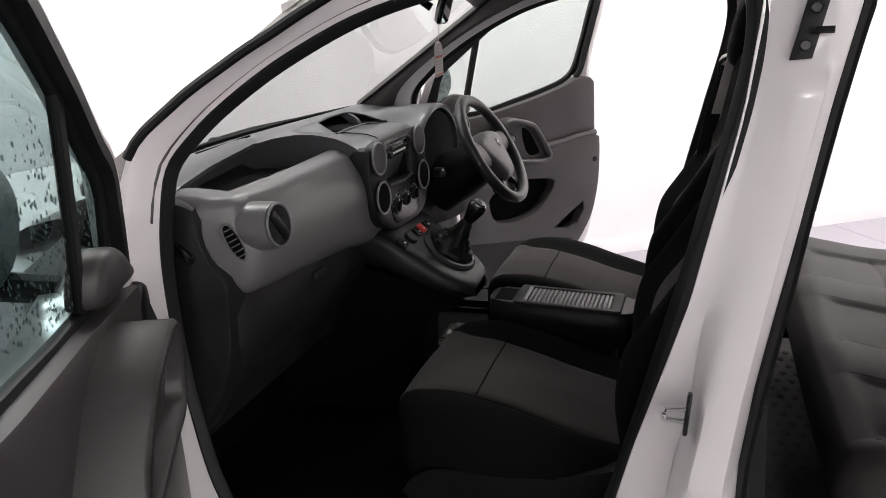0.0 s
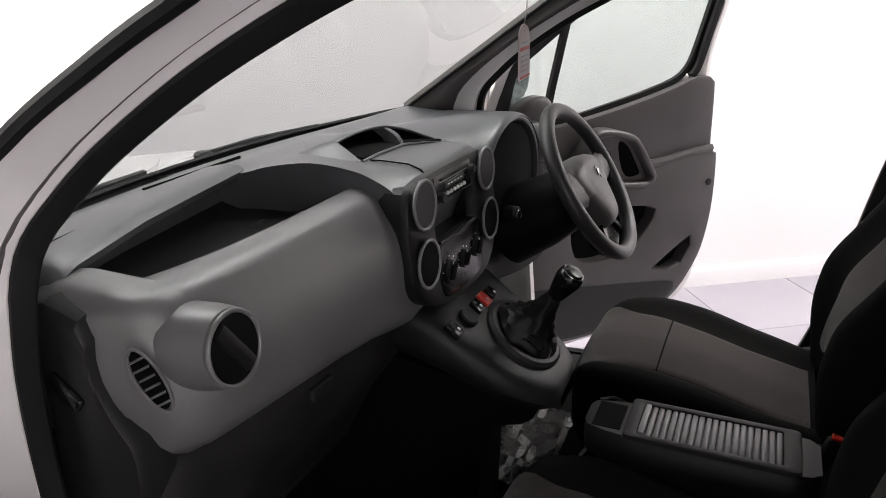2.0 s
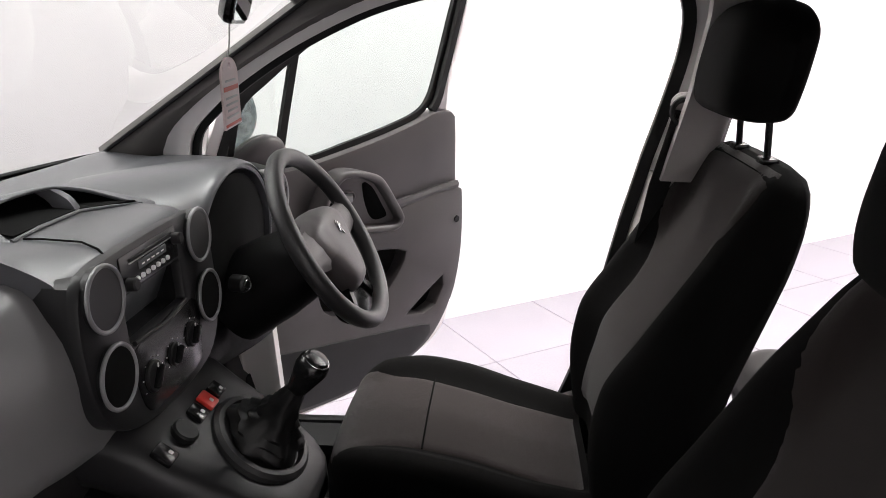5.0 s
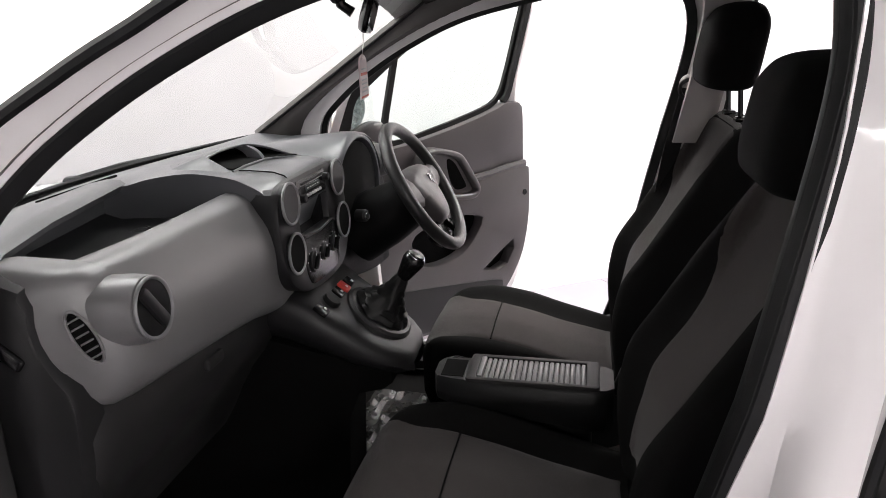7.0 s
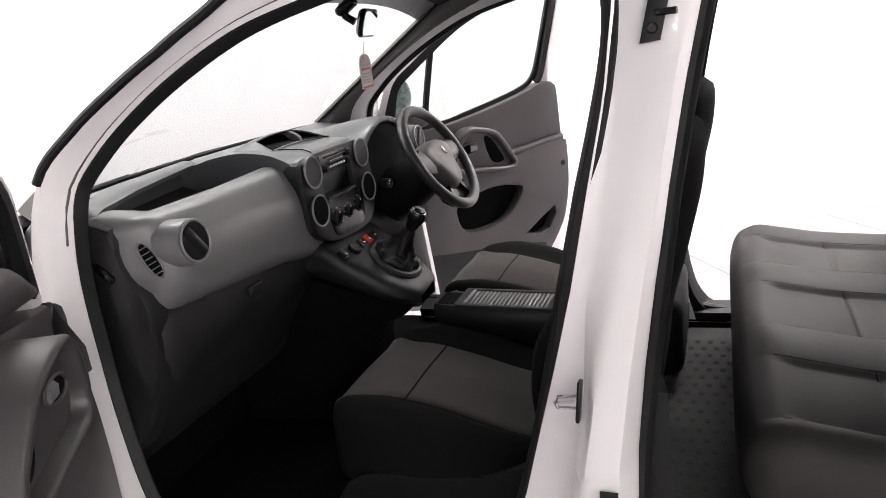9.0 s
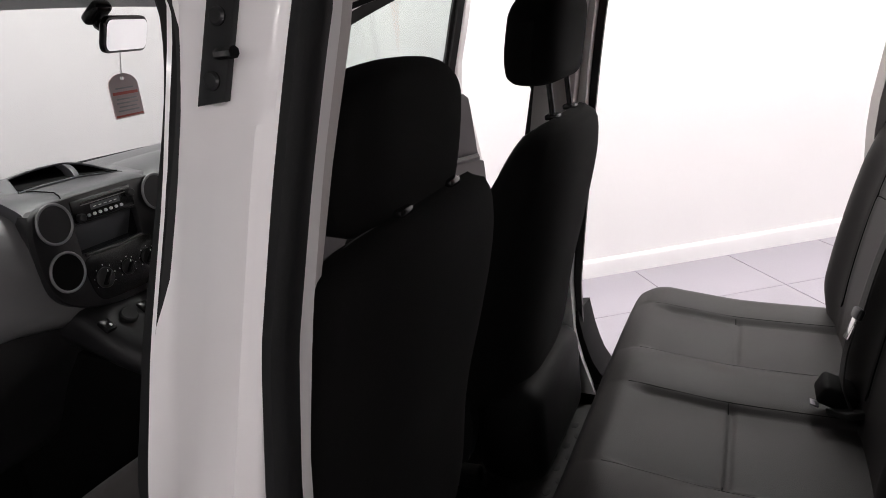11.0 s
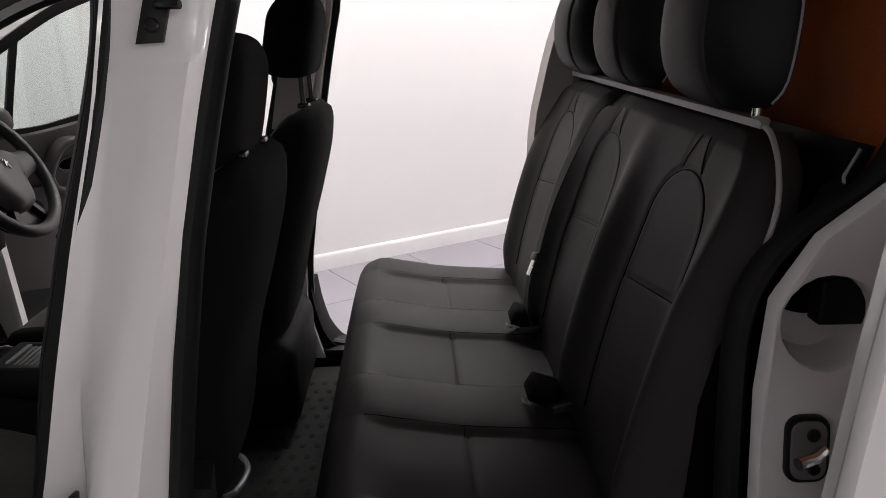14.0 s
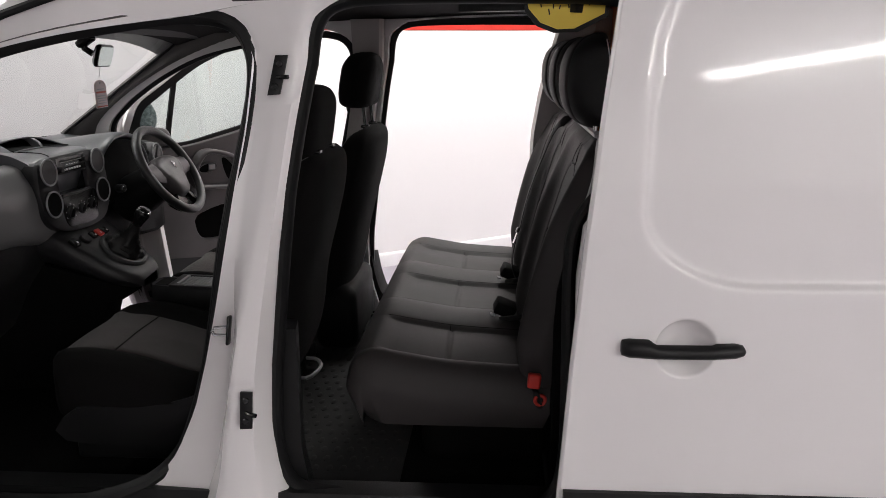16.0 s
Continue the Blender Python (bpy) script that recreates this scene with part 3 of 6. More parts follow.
single("van_floor", rbox(2.5, 1.56, 0.05, 0.01, at=(0.65, MID, 0.385)), CARPET, "black carpeted van floor", "floor", "structure")
single("bulkhead", rbox(0.04, 1.5, 0.85, 0.01, at=(-0.62, MID, 0.80)), CARPET, "black carpeted front bulkhead of the van", "bulkhead", "structure")


# front wings and nose, closing the van beyond the windscreen
rows = []
for x, zt in zip(np.linspace(-1.85, -0.66, 14), np.linspace(1.075, 1.205, 14)):
    half = lerp(x, -1.85, 0.76, -1.5, 0.86, -0.66, 0.88)
    rows.append([V(x, MID + half * s, zt - 0.10 * abs(s) ** 4) for s in np.linspace(-1, 1, 13)] + [V(x, MID + half, 0.35), V(x, MID - half, 0.35)])
single("front_body", loft(rows, ring=True, caps=True), PAINT, "white van bonnet and front wings", "van body", "structure")


# ---- windscreen ----
def screen(u, v, off=0.0):
    """u across 0..1, v up 0..1."""
    s = 2 * u - 1
    half = 0.662 - 0.062 * v
    x = -0.72 + 0.70 * v + (0.118 - 0.035 * v) * s * s
    z = 1.238 + 0.437 * v + 0.006 * s * s * (1 - v) + 0.012 * (1 - s * s) * v
    return V(x - off * 0.6, MID + half * s, z + off * 0.8)


ws = thing("windscreen", (-0.4, MID, 1.2), "clear laminated windscreen with a dark border", "windscreen")
rows = [[screen(u, v) for u in np.linspace(0, 1, 25)] for v in np.linspace(0, 1, 21)]
part("pane", loft(rows), SCREENG, ws)
edge = [screen(u, 0, 0.004) for u in np.linspace(0, 1, 20)] + [screen(1, v, 0.004) for v in np.linspace(0, 1, 20)][1:] + [screen(u, 1, 0.004) for u in np.linspace(1, 0, 20)][1:] + [screen(0, v, 0.004) for v in np.linspace(1, 0, 20)][1:-1]
part("border", sweep(edge, [(-0.014, -0.003), (0.014, -0.003), (0.014, 0.003), (-0.014, 0.003)], (-0.6, 0, 0.8), closed=True), RUBBER, ws, "black glass border")
# trims up the inside of the screen pillars
for far in (False, True):
    rows = []
    inner = curve([(-0.418, 1.185), (-0.408, 1.25), (-0.385, 1.31), (-0.32, 1.376), (-0.235, 1.440), (-0.105, 1.516), (0.06, 1.587), (0.24, 1.630), (0.43, 1.658)], 26)
    for k, (qx, qz) in enumerate(inner):
        v = k / 25
        p = screen(0.0, v) + V(0.0, 0.006, -0.004)
        q = V(qx, jamb(qz) + (0.004 if far else 0.012), qz)
        q = q if far else bulge(q)
        m1, m2 = p.lerp(q, 0.30) + V(0, 0.022, -0.006), p.lerp(q, 0.72) + V(0, 0.020, -0.004)
        rows.append([p + V(-0.02, -0.03, 0.02), p, m1, m2, q, q + V(0, -0.02, 0.004)])
    bm = loft(rows, ring=True, caps=True)
    single("pillar_cover", mirrored(bm) if far else bm, PCOVER, "grey plastic cover on the windscreen pillar", "trim", "structure", angle=60)
# header over the screen
single("screen_header", sweep([screen(u, 1.0) + V(0.05, 0, 0.0) for u in np.linspace(0, 1, 16)], [(-0.05, -0.012), (0.06, -0.012), (0.06, 0.015), (-0.05, 0.015)], (-0.5, 0, 0.85)), DOORP, "grey header trim over the windscreen", "trim", "structure")

# scuttle and wipers outside
rows = [[V(-0.88 + 0.12 * s * s + a, MID + 0.80 * s, 1.168 + b - 0.01 * s * s) for a, b in ((0, 0.0), (0.06, 0.028), (0.14, 0.048), (0.165, 0.052), (0.17, 0.02), (0.0, -0.03))] for s in np.linspace(-1, 1, 22)]
single("scuttle_panel", loft(rows, ring=True, caps=True), DARK, "black plastic scuttle panel below the windscreen", "panel", "structure")
rows = [[V(-0.735 + 0.116 * s * s + a, MID + 0.64 * s, 1.229 + 0.004 * s * s + b) for a, b in ((-0.006, 0.0), (0.0, 0.006), (0.012, 0.012), (0.02, 0.004))] for s in np.linspace(-1, 1, 40)]
single("screen_gasket", loft(rows, ring=True, caps=True), RUBBER, "black gasket at the windscreen foot", "trim", "structure")
for y0, y1 in ((0.42, 0.98), (1.02, 1.56)):
    w = thing("wiper", (-0.74, y0, 1.22), "black windscreen wiper resting at the glass foot", "wiper", "wipers")
    path = []
    for y in np.linspace(y0, y1, 14):
        s = (y - MID) / 0.7
        path.append(V(-0.775 + 0.11 * s * s, y, 1.222 - 0.01 * s * s))
    part("blade", tube(path, 0.007, 8), RUBBER, w)
    part("arm", tube([path[0] + V(-0.05, -0.02, 0.0), path[3] + V(-0.02, 0, 0.012), path[8] + V(0.0, 0, 0.014)], 0.009, 8), DARK, w)
    part("pivot", disc(0.022, 0.03, path[0] + V(-0.05, -0.02, -0.02), (0, 0, 1), 16, 0.006), DARK, w)


# ---- dashboard ----
dash = thing("dashboard", (-0.45, MID, 0.9), "dark grey moulded van dashboard with open shelf", "dashboard")


def lip(y):
    """The rear edge of the pad over the shelf: x, z."""
    return lerp(y, 0.20, -0.380, 0.274, -0.400, 0.45, -0.445, 0.715, -0.492, 0.80, -0.50), lerp(y, 0.20, 1.236, 0.274, 1.246, 0.45, 1.256, 0.715, 1.264, 0.8, 1.268)


def screen_foot(y):
    s = (y - MID) / 0.70
    return -0.712 + 0.105 * s * s


# pad from the glass to the shelf's lip, then the lip's underside
rows = []
for y in np.linspace(0.226, 0.735, 24):
    lx, lz = lip(y)
    fx = screen_foot(y)
    drop = lerp(y, 0.226, 0.05, 0.24, 0.016, 0.28, 0.0)
    pts = [(fx, 1.222), (fx + 0.03, 1.243), (0.5 * fx + 0.5 * lx, 1.262), (lx - 0.04, lz + 0.010), (lx - 0.012, lz + 0.008), (lx, lz), (lx - 0.006, lz - 0.012), (lx - 0.05, lz - 0.022), (lx - 0.06, lz - 0.075), (fx, 1.10)]
    rows.append([V(x, y, z - drop) for x, z in pts])
part("top_pad", loft(rows, ring=True, caps=True), DASHTOP, dash)


def glove(y):
    """The roll of the panel before the passenger, from the shelf edge round to the underside."""
    end = y < 0.300
    bx = -0.412 if end else lerp(y, 0.30, -0.388, 0.45, -0.355, 0.65, -0.338, 0.84, -0.332)
    bz = lerp(y, 0.196, 1.205, 0.206, 1.222, 0.23, 1.235, 0.26, 1.239, 0.30, 1.240) if end else 1.206
    k = lerp(y, 0.196, 0.10, 0.206, 0.055, 0.225, 0.02, 0.26, 0.0)
    fx = lerp(y, 0.20, -0.222, 0.30, -0.203, 0.6, -0.196, 0.75, -0.186, 0.84, -0.190) - k
    g = lerp(y, 0.196, -0.060, 0.206, -0.036, 0.23, -0.014, 0.27, 0.0, 0.47, 0.018, 0.70, 0.036, 0.84, 0.066)
    cz = lerp(y, 0.196, 1.205, 0.206, 1.220, 0.23, 1.232, 0.26, 1.236, 0.55, 1.236, 0.75, 1.241, 0.84, 1.236)
    cx = min(-0.284, fx - 0.07)
    return [(bx - 0.03, bz - 0.03), (bx, bz), (0.45 * bx + 0.55 * cx, 0.45 * bz + 0.55 * cz + 0.003), (cx, cz), (cx + 0.036, cz - 0.009), (fx - 0.031, 1.197), (fx - 0.011, 1.168), (fx, 1.130), (fx, 1.095), (fx - 0.010, 1.062 - g), (fx - 0.030, 1.035 - g), (fx - 0.075, 1.018 - g), (bx - 0.13, 1.0 - g)]


rows = []
for y in [0.196, 0.199, 0.206, 0.216, 0.23, 0.25, 0.274, 0.292, 0.2985, 0.302, *np.linspace(0.33, 0.84, 16)]:
    pts = glove(y)
    y = y + lerp(y, 0.196, 0.018, 0.274, 0.0)
    keep = curve(pts, 34)
    rows.append([V(x, y, z) for x, z in keep])
part("glove_panel", loft(rows, ring=True, caps=True), DASH, dash, "smooth grey passenger panel", angle=50)
# shelf floor and its back
rows = []
for y in np.linspace(0.303, 0.86, 14):
    lx, lz = lip(y)
    bx = glove(y)[1][0]
    rows.append([V(lx - 0.07, y, 1.262), V(lx - 0.06, y, 1.205), V(lx - 0.03, y, 1.188), V(0.5 * (lx + bx), y, 1.187), V(bx - 0.004, y, 1.197), V(bx + 0.006, y, 1.196), V(bx + 0.03, y, 1.17), V(lx - 0.07, y, 1.16)])
part("shelf", loft(rows, ring=True, caps=True), SHELF, dash, "black open dashboard shelf")
# end cap towards the door, with its cut-out
rows = []
for f, y in ((0.88, 0.203), (0.95, 0.205), (0.985, 0.211), (1.0, 0.224), (1.0, 0.262)):
    pts = [(-0.396, 1.228), (-0.352, 1.229), (-0.322, 1.220), (-0.310, 1.192), (-0.311, 1.155), (-0.292, 1.105), (-0.268, 1.075), (-0.262, 1.04), (-0.266, 0.99), (-0.272, 0.93), (-0.286, 0.87), (-0.325, 0.79), (-0.375, 0.71), (-0.40, 0.70), (-0.405, 0.82), (-0.400, 0.96), (-0.395, 1.1)]
    cx, cz = -0.32, 1.0
    rows.append([V(cx + (x - cx) * f, y, cz + (z - cz) * f) for x, z in curve(pts, 44, True)])
part("end_cap", loft(rows, ring=True, caps=True), CAP, dash, "dark grey end cap of the dashboard")
part("fuse_lid_grip", rbox(0.055, 0.012, 0.022, 0.006, at=(-0.352, 0.201, 1.128), rot=rot(0, 38, 0)), GLOSS, dash)
# dark lower dash over the footwells
rows = []
for y in (0.21, 0.216, 0.225, 0.24, 0.26, *np.linspace(0.30, 0.86, 10)):
    pts = [(-0.270, 1.035), (-0.250, 0.995), (-0.248, 0.95), (-0.27, 0.88), (-0.33, 0.80), (-0.43, 0.64), (-0.60, 0.60), (-0.60, 1.05), (-0.36, 1.05)]
    back = lerp(y, 0.21, 0.05, 0.225, 0.022, 0.26, 0.004, 0.30, 0.0)
    rows.append([V(x - back * (x > -0.5), y, z) for x, z in curve(pts, 24, True)])
lower = part("glovebox", loft(rows, ring=True, caps=True), LOWER, dash, "dark grey lower glovebox door")
part("catch", rbox(0.012, 0.06, 0.024, 0.005, at=(-0.244, 0.55, 0.968)), LOWER, lower)
# small slatted side outlet in the rounded corner, and the round outlet beside it
CN = V(0.62, -0.78, 0.05).normalized()
VC = V(-0.2475, 0.2305, 1.148)
M = Matrix.Translation(VC) @ CN.to_track_quat("Z", "Y").to_matrix().to_4x4() @ rot(0, 0, 21)
slot = [(0.0115 * math.cos(a), 0.040 * math.sin(a) * (1 if abs(math.sin(a)) < 0.9 else 0.98)) for a in np.linspace(0, 2 * math.pi, 24, endpoint=False)]
outlet = part("side_outlet", plate(slot, [], 0.006, 0.002), VOID, dash, "black slatted side outlet", fn=lambda c: M @ c)
for i in range(6):
    part("slat", rbox(0.019, 0.0018, 0.006, 0.0006, 1, at=(0, -0.030 + 0.012 * i, 0.006), rot=rot(15, 0, 0)), DASH, outlet, fn=lambda c: M @ c)
rim = [M @ V(0.0140 * math.cos(a), 0.0435 * math.sin(a), 0.004) for a in np.linspace(0, 2 * math.pi, 33)]
part("outlet_rim", tube(rim, 0.0022, 8), DASH, outlet)
KV = V(-0.182, 0.294, 1.169)


def round_outlet(at, axis, r, housing, knob):
    axis = Vector(axis).normalized()
    o = None
    if housing:
        q = axis.to_track_quat("Z", "Y").to_matrix().to_4x4()
        rws = []
        for k, d in ((1.20, -0.085), (1.20, -0.052), (1.17, -0.026), (1.12, -0.008), (1.07, 0.001), (0.99, 0.002)):
            rws.append([Matrix.Translation(at) @ q @ V(r * k * math.cos(a), r * k * math.sin(a), d) for a in np.linspace(0, 2 * math.pi, 36, endpoint=False)])
        o = part("round_outlet", loft(rws, ring=True, caps=True), DASH, dash, "round air outlet in a grey pod")
    else:
        o = part("round_outlet", disc(r, 0.008, at - axis * 0.006, axis, 36), DARK, dash, "round air outlet with silver ring")
    part("ring", torus(r, 0.0031, at + axis * 0.006, axis, 44, 10), RING, o, "satin silver ring")
    # lower stack bowls are only shallow; recess black paints in their shade
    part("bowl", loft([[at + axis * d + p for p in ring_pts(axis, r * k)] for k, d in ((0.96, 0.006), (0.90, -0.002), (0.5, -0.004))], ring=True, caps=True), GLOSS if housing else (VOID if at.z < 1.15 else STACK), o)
    q = axis.to_track_quat("Z", "Y").to_matrix().to_4x4() @ rot(0, 0, knob)
    if housing or at.z > 1.15:
        part("vane", rbox(r * 1.6, 0.003, 0.006, 0.0012, 1, at=(0, 0, -0.004 if not housing else 0)), DARK, o, fn=lambda c: Matrix.Translation(at + axis * 0.004) @ q @ c)
    if housing:
        part("vane_grip", rbox(r * 1.7, r * 0.5, 0.016, 0.006, 2), STACK, o, fn=lambda c: Matrix.Translation(at + axis * 0.004) @ q @ c)
    return o


def ring_pts(axis, r, n=36):
    q = Vector(axis).to_track_quat("Z", "Y").to_matrix()
    return [q @ V(r * math.cos(2 * math.pi * i / n), r * math.sin(2 * math.pi * i / n), 0) for i in range(n)]


round_outlet(KV, (0.98, 0.0, 0.10), 0.0445, True, 125)
round_outlet(V(KV.x, 2 * MID - KV.y, KV.z), (0.98, 0.0, 0.10), 0.0445, True, -125)

# middle hump: from the glass back to the stack, with the display hood
ARCH = ((-0.70, 0.735, 1.240), (-0.56, 0.722, 1.262), (-0.492, 0.718, 1.262), (-0.44, 0.735, 1.274), (-0.36, 0.750, 1.281), (-0.28, 0.754, 1.271), (-0.22, 0.756, 1.250), (-0.192, 0.757, 1.222))


def arch(x):
    return tuple(lerp(x, *[v for p in ARCH for v in (p[0], p[k])]) for k in (1, 2))


rows = []
for y in [0.745, 0.75, 0.76, 0.775, 0.80, *np.linspace(0.83, 1.70, 40)]:
    f = float(np.clip((y - 0.745) / 0.085, 0, 1))
    f = 1 - (1 - f) ** 2
    e = lerp(y, 1.60, 0.0, 1.66, 0.016, 1.70, 0.07)
    fx = screen_foot(y)
    rx = lerp(y, 0.745, -0.192, 0.78, -0.182, 0.82, -0.176, 1.06, -0.176, 1.12, -0.19, 1.16, -0.22, 1.70, -0.235)
    zr = lerp(y, 0.745, 1.222, 0.80, 1.250, 0.86, 1.256, 1.08, 1.258, 1.13, 1.232, 1.70, 1.212)
    low = lerp(y, 1.08, 0.0, 1.17, 0.022)
    pts = []
    for x, z in ((fx, 1.222), (fx + 0.03, 1.244), (-0.60, 1.258), (-0.55, 1.266 - 0.5 * low), (-0.49, 1.270 - low), (-0.44, 1.273 - low), (-0.36, 1.272 - low), (-0.28, 1.266 - low), (rx - 0.05, zr + 0.005), (rx - 0.02, zr + 0.002), (rx - 0.006, zr - 0.006), (rx, zr - 0.02)):
        ay, az = arch(x)
        pts.append(V(x, ay * (1 - f) + max(y, ay) * f if y < 0.83 else y, az * (1 - f) + z * f - e))
    pts = [V(*q) for q in curve([tuple(p) for p in pts], 44)]
    pts += [V(rx - 0.012, max(y, 0.758), zr - 0.07 - e), V(rx - 0.05, max(y, 0.765), 1.10), V(fx, max(y, 0.765), 1.05)]
    rows.append(pts)
part("centre_top", loft(rows, ring=True, caps=True), DASHTOP, dash, angle=50)
part("demister_slot", tube([V(-0.572, 0.572, 1.2625), V(-0.574, 0.64, 1.263), V(-0.580, 0.74, 1.263), V(-0.588, 0.84, 1.2625)], 0.0032, 8), VOID, dash, "narrow black demister slot")
part("lid_joint", tube([V(-0.30, 0.851, 1.2690), V(-0.278, 0.854, 1.2685), V(-0.226, 0.860, 1.2635), V(-0.196, 0.846, 1.2585), V(-0.178, 0.836, 1.246)], 0.0016, 6), VOID, dash)
# display hood; black sheets put the shade into its two openings
LIP = [(-0.305, 0.834, 1.266), (-0.345, 0.856, 1.280), (-0.386, 0.876, 1.2935)]
lipc = [tuple(Vector(LIP[0]).lerp(Vector(LIP[2]), k / 6)) for k in range(6)] + curve([LIP[2], (-0.382, 0.905, 1.298), (-0.376, 0.94, 1.302), (-0.364, 0.98, 1.304), (-0.348, 1.012, 1.303), (-0.318, 1.040, 1.293), (-0.285, 1.062, 1.277), (-0.250, 1.082, 1.261)], 24)
back_to = [(0.0, -0.42, 0.800), (5.5, -0.50, 0.835), (12, -0.56, 0.93), (19, -0.54, 1.03), (29, -0.36, 1.13)]
rows, inner = [], []
for f, dz in ((0.0, 0.0), (0.03, 0.0025), (0.10, 0.003), (0.25, 0.002), (0.5, -0.004), (0.75, -0.010), (1.0, -0.022)):
    row = []
    for i, p in enumerate(lipc):
        bx, by = (lerp(i, *[v for q in back_to for v in (q[0], q[k])]) for k in (1, 2))
        row.append(V(p[0] * (1 - f) + bx * f, p[1] * (1 - f) + by * f, p[2] * (1 - f) + 1.270 * f + dz))
    rows.append(row)
    inner.append([q + V(0, 0, -0.005) for q in row])
hood = part("display_hood", loft(rows), DASHTOP, dash, "low display hood", angle=40)
# black shell under the hood stands in for the shade there
part("hood_shade", loft(inner[1:]), VOID, hood, "black sheet for the shade under the hood")
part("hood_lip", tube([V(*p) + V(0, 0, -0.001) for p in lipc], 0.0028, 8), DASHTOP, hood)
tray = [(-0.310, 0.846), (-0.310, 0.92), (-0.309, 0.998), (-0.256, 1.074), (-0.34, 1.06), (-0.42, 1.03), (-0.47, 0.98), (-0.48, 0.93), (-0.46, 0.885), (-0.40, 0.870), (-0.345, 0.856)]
# flat black sheet on the dash, painted shade instead of a real cavity
part("display_tray", plate(tray, [], 0.003), VOID, hood, "black sheet for the shade in the display recess", fn=lambda c: c + V(0, 0, min(1.2685 + 0.075 * (-0.28 - c.x), 1.2745)))
TP, DB = V(-0.350, 1.008, 1.3015), V(-0.307, 0.998, 1.2695)
part("divider", loft([[TP.lerp(DB, f) + V(0.006 * math.sin(math.pi * f), 0, 0.003 * math.sin(math.pi * f)) + d for d in (V(0, -0.007, 0), V(0.002, 0.0, 0), V(0, 0.008, 0), V(-0.035, 0.016, -0.004), V(-0.035, -0.002, -0.004))] for f in np.linspace(0, 1, 6)], ring=True, caps=True), DASHTOP, hood, "sloping divider of the display recess", angle=50)
part("tray_lip", tube([V(-0.306, 0.836, 1.269), V(-0.308, 0.90, 1.271), V(-0.306, 0.998, 1.270), V(-0.278, 1.04, 1.267), V(-0.250, 1.082, 1.262)], 0.003, 8), DASHTOP, hood)


# centre stack
def stack_x(z):
    return -0.176 + (1.209 - z) * 0.05


def on_stack(c):
    return V(stack_x(c.y) + c.z, c.x, c.y)


shield = curve([(0.755, 1.235), (0.740, 1.19), (0.738, 1.13), (0.745, 1.08), (0.768, 1.04), (0.815, 1.010), (0.88, 0.994), (0.945, 0.988), (1.02, 0.988), (1.09, 1.0), (1.135, 1.04), (1.150, 1.09), (1.152, 1.16), (1.145, 1.215), (1.115, 1.245), (1.02, 1.254), (0.86, 1.254), (0.79, 1.25)], 60, True)
stack = part("centre_console_face", plate(shield, [rect(0.846, 1.122, 1.024, 1.188, 0.006)], 0.016, 0.006), STACK, dash, "charcoal shield-shaped centre stack", fn=lambda c: on_stack(V(c.x, c.y, c.z - 0.012)))
side = [[V(stack_x(z) - d, max(MID + (y - MID) * k, lo), min(1.12 + (z - 1.12) * k, 1.242)) for y, z in shield] for d, k, lo in ((0.010, 0.995, 0.70), (0.04, 1.0, 0.748), (0.08, 1.04, 0.766), (0.14, 1.06, 0.768), (0.30, 1.02, 0.768))]
part("console_face_side", loft(side, ring=True), STACK, dash)
part("cubby", join(rbox(0.10, 0.18, 0.003, 0.001, 1, at=(-0.225, 0.935, 1.120)), rbox(0.10, 0.18, 0.003, 0.001, 1, at=(-0.225, 0.935, 1.190)), rbox(0.003, 0.18, 0.072, 0.001, 1, at=(-0.275, 0.935, 1.155)), rbox(0.1, 0.003, 0.072, 0.001, 1, at=(-0.225, 0.844, 1.155)), rbox(0.1, 0.003, 0.072, 0.001, 1, at=(-0.225, 1.026, 1.155))), GLOSS, stack, "open black cubby")
part("cubby_lip", tube([V(stack_x(1.122) + 0.006, 0.85, 1.122), V(stack_x(1.12) + 0.010, 0.935, 1.118), V(stack_x(1.122) + 0.006, 1.02, 1.122)], 0.004, 8), STACK, stack)
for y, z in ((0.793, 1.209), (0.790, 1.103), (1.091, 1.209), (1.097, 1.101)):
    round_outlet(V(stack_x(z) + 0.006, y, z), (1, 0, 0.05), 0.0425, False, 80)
# radio
radio = part("radio", plate(rect(0.847, 1.194, 1.023, 1.244, 0.004), [], 0.005, 0.0015), GLOSS, dash, "black car radio with pale buttons", fn=on_stack)
part("slot_edge", rbox(0.003, 0.130, 0.0015, 0.0005, 1, at=(stack_x(1.233) + 0.006, 0.937, 1.2295)), STEEL, radio)
part("disc_slot", rbox(0.004, 0.124, 0.005, 0.001, 1, at=(stack_x(1.233) + 0.006, 0.937, 1.2335)), DARK, radio)
part("display", rbox(0.003, 0.085, 0.013, 0.001, 1, at=(stack_x(1.22) + 0.0055, 0.94, 1.2195)), mat("lcd_grey", (0.10, 0.105, 0.11), 0.2), radio)
for i in range(7):
    part("button", rbox(0.007, 0.0085, 0.0075, 0.003, 2, at=(stack_x(1.205) + 0.006, 0.888 + 0.0158 * i, 1.2035)), WHITEMARK, radio, "pale grey button")
for y, z in ((0.861, 1.204), (1.010, 1.226)):
    part("dial", disc(0.0095, 0.014, V(stack_x(z) + 0.006, y, z), (1, 0, 0.05), 20, 0.002), STACK, radio)
for i in range(5):
    part("print_mark", rbox(0.0012, 0.008, 0.002, 0.0003, 1, at=(stack_x(1.22) + 0.0074, 0.908 + 0.015 * i, 1.2195)), WHITEMARK, radio)
